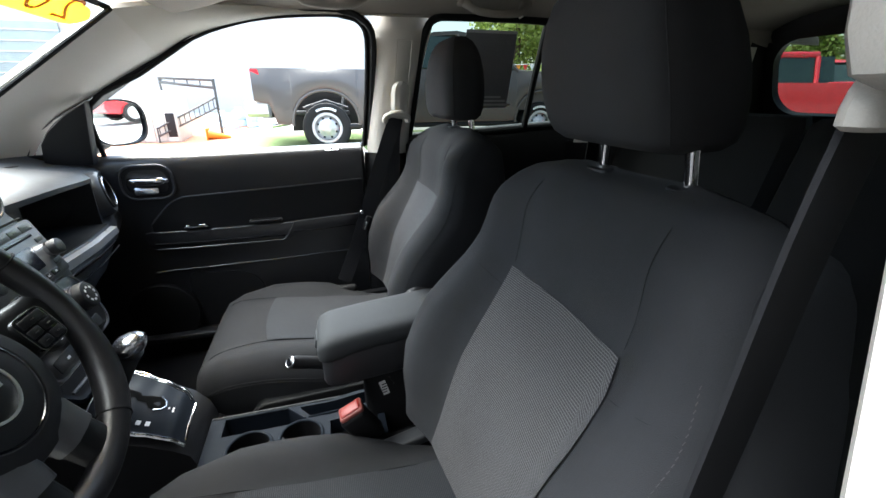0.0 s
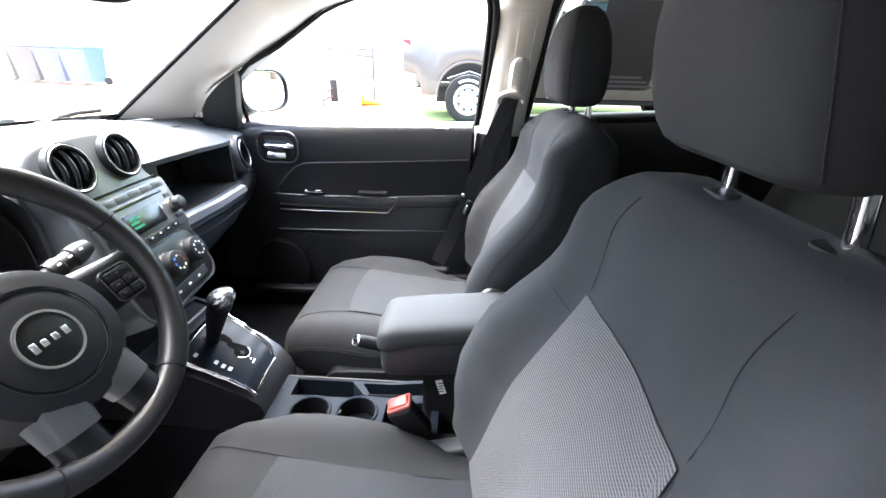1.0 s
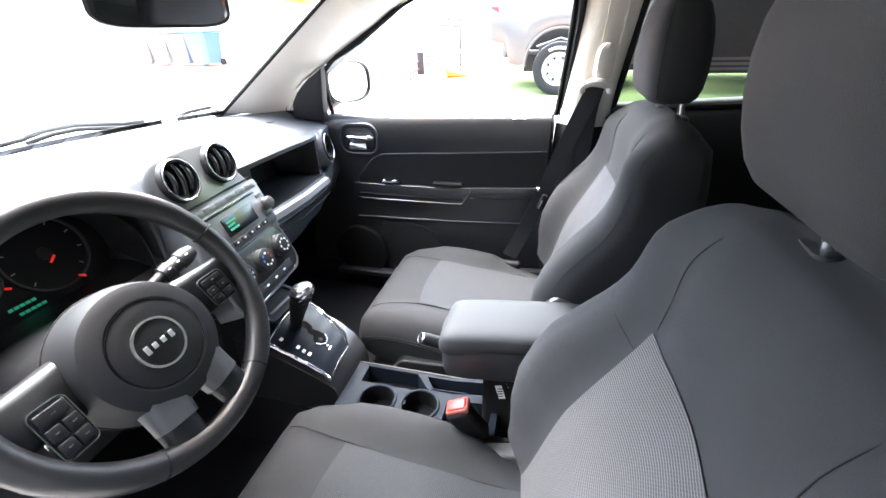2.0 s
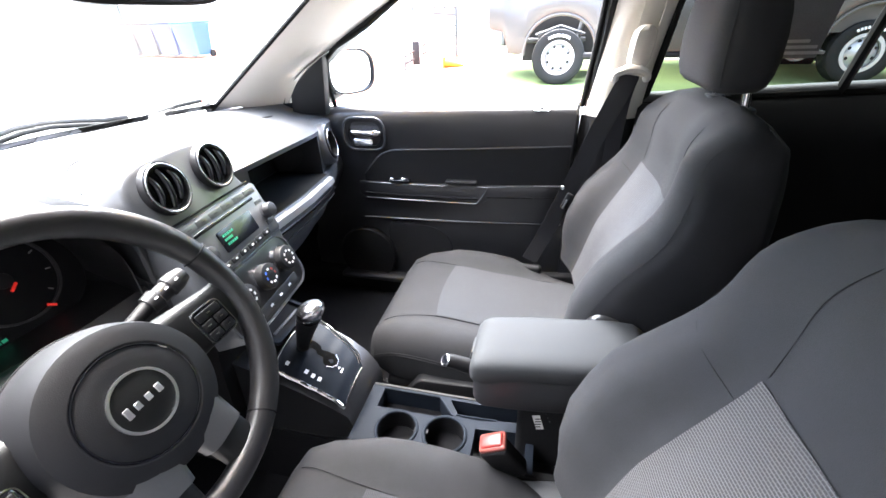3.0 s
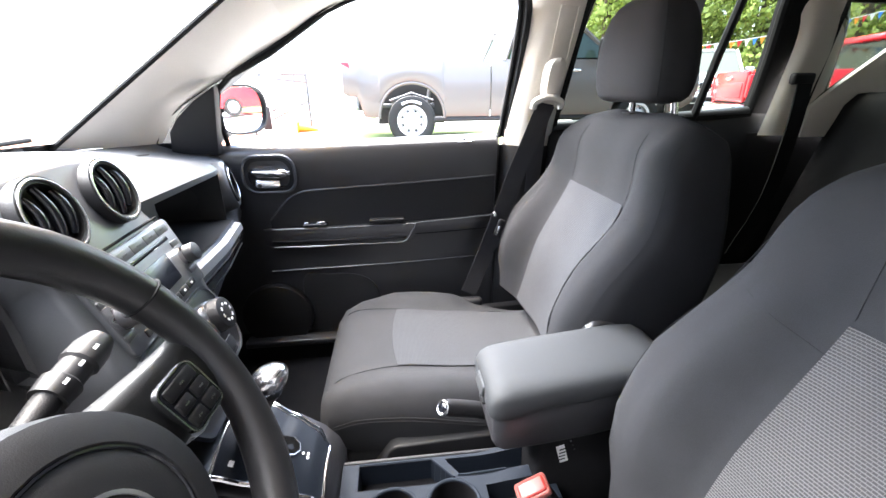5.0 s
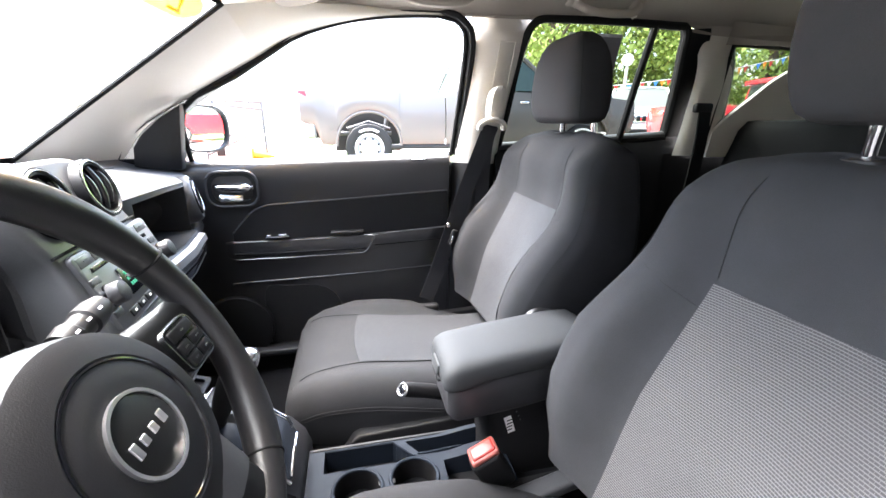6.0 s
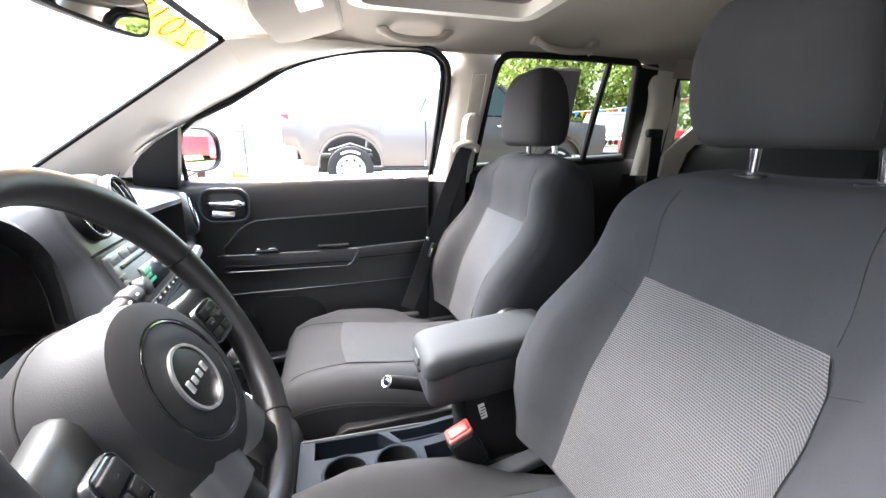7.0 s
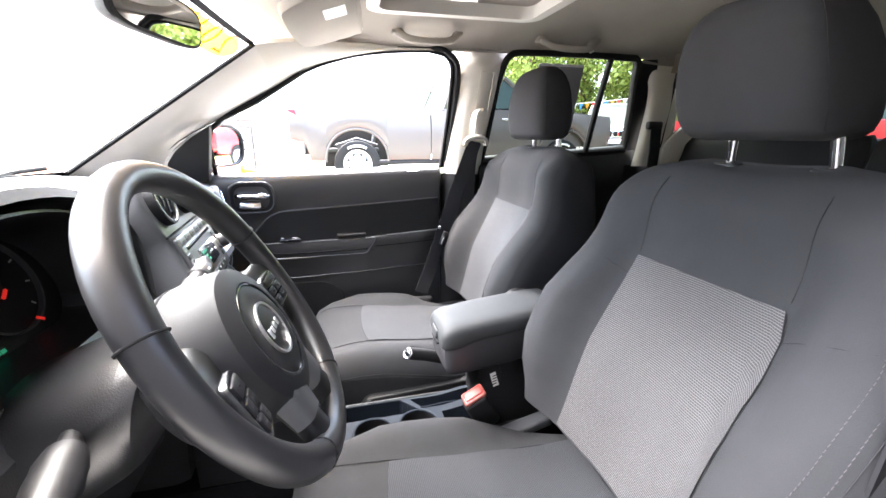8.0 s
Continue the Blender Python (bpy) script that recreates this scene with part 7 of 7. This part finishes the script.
def red_pickup(tx, ty, z0, turn):
    """A small pickup seen from its tailgate, whose middle stands at tx, ty."""
    M = Matrix.Translation((tx, ty, z0)) @ pose(0, 0, 0, 0, 0, turn)
    c = thing("small_pickup", (tx, ty, z0), "bright red pickup with a chrome rear bumper", "pickup truck", "parked cars")
    for d in (-1, 1):
        part("bed_side", loft([[M @ Vector((u, d * (0.76 + o), z)) for o, z in ((0, 0.50), (0.05, 0.62), (0.06, 0.85), (0.03, 1.08), (-0.05, 1.09), (-0.06, 0.50))] for u in (0.05, 0.8, 1.72)]), REDP, c)
        part("tail_light", box(0, 0, 0, 0.06, 0.11, 0.34, 0.02, turn=M @ Matrix.Translation((0.03, d * 0.745, 0.86))), bpy.data.materials["red_lens"], c)
        part("cab_side", loft([[M @ Vector((u, d * (0.80 - o), z)) for o, z in ((0, 0.40), (-0.02, 0.7), (0.0, 1.08), (0.10, 1.08), (0.10, 0.40))] for u in (1.74, 3.2, 4.6, 4.8)]), REDP, c)
        for u in (0.95, 4.0):
            w = part("wheel", tube([M @ Vector((u, d * 0.66, 0.33)), M @ Vector((u, d * 0.835, 0.33))], 0.33, 24), RUBBER, c)
            part("rim", tube([M @ Vector((u, d * 0.83, 0.33)), M @ Vector((u, d * 0.845, 0.33))], 0.20, 20), RIM, w)
    tg = part("tailgate", box(0, 0, 0, 0.05, 1.36, 0.47, 0.02, turn=M @ Matrix.Translation((0.02, 0, 0.855))), REDP, c)
    part("tailgate_panel", box(0, 0, 0, 0.02, 1.16, 0.24, 0.015, turn=M @ Matrix.Translation((-0.005, 0, 0.80))), REDP, tg)
    part("tailgate_handle", box(0, 0, 0, 0.03, 0.24, 0.06, 0.015, turn=M @ Matrix.Translation((-0.015, 0, 0.985))), CHROME, tg, "chrome handle")
    part("bed_floor", box(0, 0, 0, 1.66, 1.46, 0.05, 0.01, turn=M @ Matrix.Translation((0.9, 0, 0.60))), BLACK, c)
    part("bumper", box(0, 0, 0, 0.16, 1.62, 0.19, 0.04, turn=M @ Matrix.Translation((-0.05, 0, 0.50))), CHROME, c, "chrome rear bumper")
    part("blank_plate", box(0, 0, 0, 0.01, 0.30, 0.14, 0.005, turn=M @ Matrix.Translation((-0.135, 0, 0.50))), WHITE, c)
    part("hood", box(0, 0, 0, 1.5, 1.56, 0.10, 0.04, turn=M @ Matrix.Translation((4.0, 0, 1.05))), REDP, c)
    part("cab_glass", loft([[M @ Vector((u, d * y, z)) for d, y, z in ((-1, 0.76, 1.07), (-1, 0.62, 1.50), (1, 0.62, 1.50), (1, 0.76, 1.07))] for u in (1.78, 1.84, 3.0, 3.35)]), DGLASS, c)
    part("roof", box(0, 0, 0, 1.45, 1.30, 0.10, 0.045, turn=M @ Matrix.Translation((2.38, 0, 1.53))), REDP, c)
    for d in (-1, 1):
        for u in (1.80, 3.05):
            part("cab_post", tube([M @ Vector((u, d * 0.765, 1.06)), M @ Vector((u + 0.02, d * 0.63, 1.50))], 0.04, 8), REDP, c)
    return c


offroad_car(6.9, 9.7, 0.50, 55)
red_pickup(5.60, 7.30, 0.36, -20)
parked_car(14.2, 9.2, REDP, "red hatchback parked near the trees", 70)
parked_car(18.2, 12.4, SILV, "silver car parked beyond a red one", 60)
parked_car(17.5, 6.4, REDP, "red car parked along the drive", 80)
parked_car(23.5, 7.2, SILV, "silver car parked along the drive", 85)

JUG = mat("pale_blue_plastic", (0.42, 0.52, 0.60), 0.35, var=0.15, bump=0)
for jx, jy, jw, jh in ((-2.02, 10.4, 0.30, 0.36), (-1.70, 10.5, 0.32, 0.42), (-1.42, 10.35, 0.24, 0.34), (-1.80, 10.1, 0.26, 0.24)):
    jz = ground_z(jy)
    jg = thing("water_jug", (jx, jy, jz), "pale blue plastic water jug on the mulch", "jug", "water jugs")
    part("body", loft([[(jx + r * jw * math.cos(a), jy + r * jw * math.sin(a), jz + z * jh) for a in [2 * math.pi * k / 20 for k in range(20)]] for z, r in ((0.0, 0.44), (0.04, 0.5), (0.3, 0.5), (0.34, 0.47), (0.38, 0.5), (0.66, 0.5), (0.78, 0.42), (0.86, 0.2))]), JUG, jg)
    part("cap", tube([(jx, jy, jz + 0.85 * jh), (jx, jy, jz + 0.98 * jh)], 0.06 * jw / 0.3, 12), WHITE, jg)

flags = thing("bunting", (10, 12.8, 2.5), "string of small red, white and blue pennants", "bunting")
fl = [(5.5 + 0.23 * k, 13 - 0.012 * k, 1.85 + 0.032 * k + 0.0006 * (k - 21) ** 2) for k in range(44)]
part("cord", tube(fl, 0.012, 5), WHITE, flags)
FLAGC = [mat("flag_" + n, c, 0.7, bump=0) for n, c in (("red", (0.7, 0.04, 0.03)), ("white", (0.8, 0.8, 0.8)), ("blue", (0.05, 0.25, 0.7)), ("orange", (0.85, 0.3, 0.03)))]
for k, (x, y, z) in enumerate(fl):
    b = bmesh.new()
    q = [b.verts.new((x + dx, y + dy, z + dz)) for dy in (0.0, 0.008) for dx, dz in ((-0.085, 0), (0.085, 0), (0, -0.20))]
    b.faces.new(q[:3])
    b.faces.new(q[3:][::-1])
    for i in range(3):
        b.faces.new((q[i], q[(i + 1) % 3], q[3 + (i + 1) % 3], q[3 + i]))
    part("pennant", b, FLAGC[k % 4], flags, smooth=False)
post = thing("lamp_post", (8.8, 13.2, ground_z(13.2)), "pale lamp post with a round white lamp", "lamp post")
part("pole", tube([(8.8, 13.2, ground_z(13.2)), (8.8, 13.2, 3.0)], 0.05, 10), PALE, post)
part("lamp", loft([[(8.8 + r * math.cos(a), 13.2 + r * math.sin(a), z) for a in [2 * math.pi * k / 16 for k in range(16)]] for z, r in ((2.9, 0.05), (2.95, 0.14), (3.08, 0.2), (3.22, 0.14), (3.28, 0.03))]), WHITE, post)

# tree line: tapered trunks with limbs and leafy crowns
LEAF = mat("leaf", (0.30, 0.38, 0.085), 0.6, var=0.5, grain=3, bump=0, blotch=0.7)
BARK = mat("bark", (0.10, 0.07, 0.05), 0.9, var=0.3, grain=30, bump=0.8)
rng = random.Random(4)


def tree(x, y, h, label):
    z0 = ground_z(y)
    t = thing("tree", (x, y, z0), label, "tree", "trees along the lot")
    limbs = []
    trunk = tube([(x, y, z0), (x + 0.1, y, z0 + h * 0.3), (x - 0.05, y + 0.1, z0 + h * 0.75)], [0.22, 0.16, 0.06], 8)
    for k in range(7):
        a = rng.uniform(0, 6.28)
        zz = z0 + h * rng.uniform(0.3, 0.6)
        limbs.append(tube([(x, y, zz), (x + math.cos(a) * h * 0.14, y + math.sin(a) * h * 0.14, zz + h * 0.12), (x + math.cos(a) * h * 0.24, y + math.sin(a) * h * 0.24, zz + h * 0.2)], [0.07, 0.05, 0.02], 6))
    part("trunk", joined(trunk, *limbs), BARK, t)
    verts, faces = [], []
    clumps = [(x + rng.gauss(0, h * 0.16), y + rng.gauss(0, h * 0.16), z0 + h * rng.uniform(0.10, 1.0), h * rng.uniform(0.07, 0.15)) for _ in range(40)]
    for cx, cy, cz, cr in clumps:
        for _ in range(170):
            d = Vector((rng.gauss(0, 1), rng.gauss(0, 1), rng.gauss(0, 0.8)))
            d = d.normalized() * cr * rng.uniform(0.5, 1.05)
            p = Vector((cx, cy, cz)) + d
            n = Vector((rng.gauss(0, 1), rng.gauss(0, 1), rng.gauss(0.6, 1))).normalized()
            a = n.orthogonal().normalized() * rng.uniform(0.07, 0.15)
            b = n.cross(a) * 0.6
            i = len(verts)
            verts += [p - a, p + b, p + a, p - b]
            faces.append((i, i + 1, i + 2, i + 3))
    me = bpy.data.meshes.new("crown")
    me.from_pydata([tuple(v - Vector((x, y, z0))) for v in verts], [], faces)
    me.materials.append(LEAF)
    c = new("crown", me)
    c.parent = t
    return t


for x, y, h in ((7.7, 16.6, 7), (9.6, 21, 9), (11, 18, 8), (13, 15.5, 7), (16.5, 15, 8), (21, 14, 7), (24, 9.5, 7), (26, 5, 8), (13, 21, 8), (17, 22, 10), (21, 19, 9), (25, 21, 10), (29, 16, 9), (33, 18, 10), (34, 11, 9), (38, 6, 10), (36, 0, 9), (40, -8, 10)):
    tree(x, y, h, "leafy green tree at the edge of the lot")

# ---- outside of the car itself: panels, bumpers and wheels ----
shell = thing("car_body", (0.2, MID, 0.0), "silver painted body panels and wheels of the car", "car")
for left in (False, True):
    def skin_y(y):
        return 2 * MID - y if left else y
    panels = [("rear_door_skin", [(0.20, 0.36), (0.98, 0.36), (0.98, 0.70), (0.90, 0.86), (0.90, 1.04), (0.20, 1.04)]),
              ("rear_wing", [(0.99, 0.75), (1.10, 0.83), (1.28, 0.86), (1.46, 0.80), (1.58, 0.60), (1.95, 0.45), (1.97, 1.04), (0.91, 1.04), (0.91, 0.87)]),
              ("front_wing", [(-0.86, 0.36), (-0.86, 1.00), (-1.30, 1.00), (-2.15, 0.92), (-2.22, 0.50), (-1.92, 0.48), (-1.82, 0.70), (-1.62, 0.82), (-1.42, 0.80), (-1.22, 0.60), (-1.15, 0.36)])]
    if not left:
        panels.append(("front_door_skin", [(-0.64, 0.36), (0.19, 0.36), (0.19, 0.42), (-0.64, 0.42)]))
    for nm, outline in panels:
        part(nm, plate(outline, axes((0, skin_y(1.60) + (0.03 if not left else 0.0), 0), (1, 0, 0), (0, 0, 1)), 0.03, 0.008), CAR_PAINT, shell)
    part("sill_skin", box(-0.1, skin_y(1.53), 0.36, 1.9, 0.12, 0.08, 0.02), BLACK, shell)
    for wx in (-1.52, 1.29):
        yy = skin_y(1.50)
        w = part("wheel", tube([(wx, yy - 0.10, 0.335), (wx, yy - 0.085, 0.335), (wx, yy + 0.085, 0.335), (wx, yy + 0.10, 0.335)], [0.31, 0.335, 0.335, 0.31], 36), RUBBER, shell)
        o = 0.102 * (-1 if left else 1)
        part("rim", tube([(wx, yy + o * 0.6, 0.335), (wx, yy + o, 0.335), (wx, yy + o * 1.02, 0.335)], [0.21, 0.215, 0.19], 28), RIM, w)
part("front_bumper", loft([[(x, MID + d, z) for x, z in ((-2.20, 0.90), (-2.30, 0.75), (-2.32, 0.50), (-2.22, 0.36), (-2.05, 0.36), (-2.05, 0.90))] for d in (-0.80, -0.6, 0.0, 0.6, 0.80)]), CAR_PAINT, shell)
part("rear_bumper", loft([[(x, MID + d, z) for x, z in ((1.90, 0.95), (2.02, 0.80), (2.05, 0.50), (1.95, 0.36), (1.80, 0.36), (1.86, 0.95))] for d in (-0.80, -0.6, 0.0, 0.6, 0.80)]), CAR_PAINT, shell)
part("engine_bay", box(-1.55, MID, 0.66, 1.1, 1.25, 0.55, 0.03), BLACK, shell)
part("underbody", box(0.3, MID, 0.345, 3.1, 1.36, 0.05, 0.02), BLACK, shell)
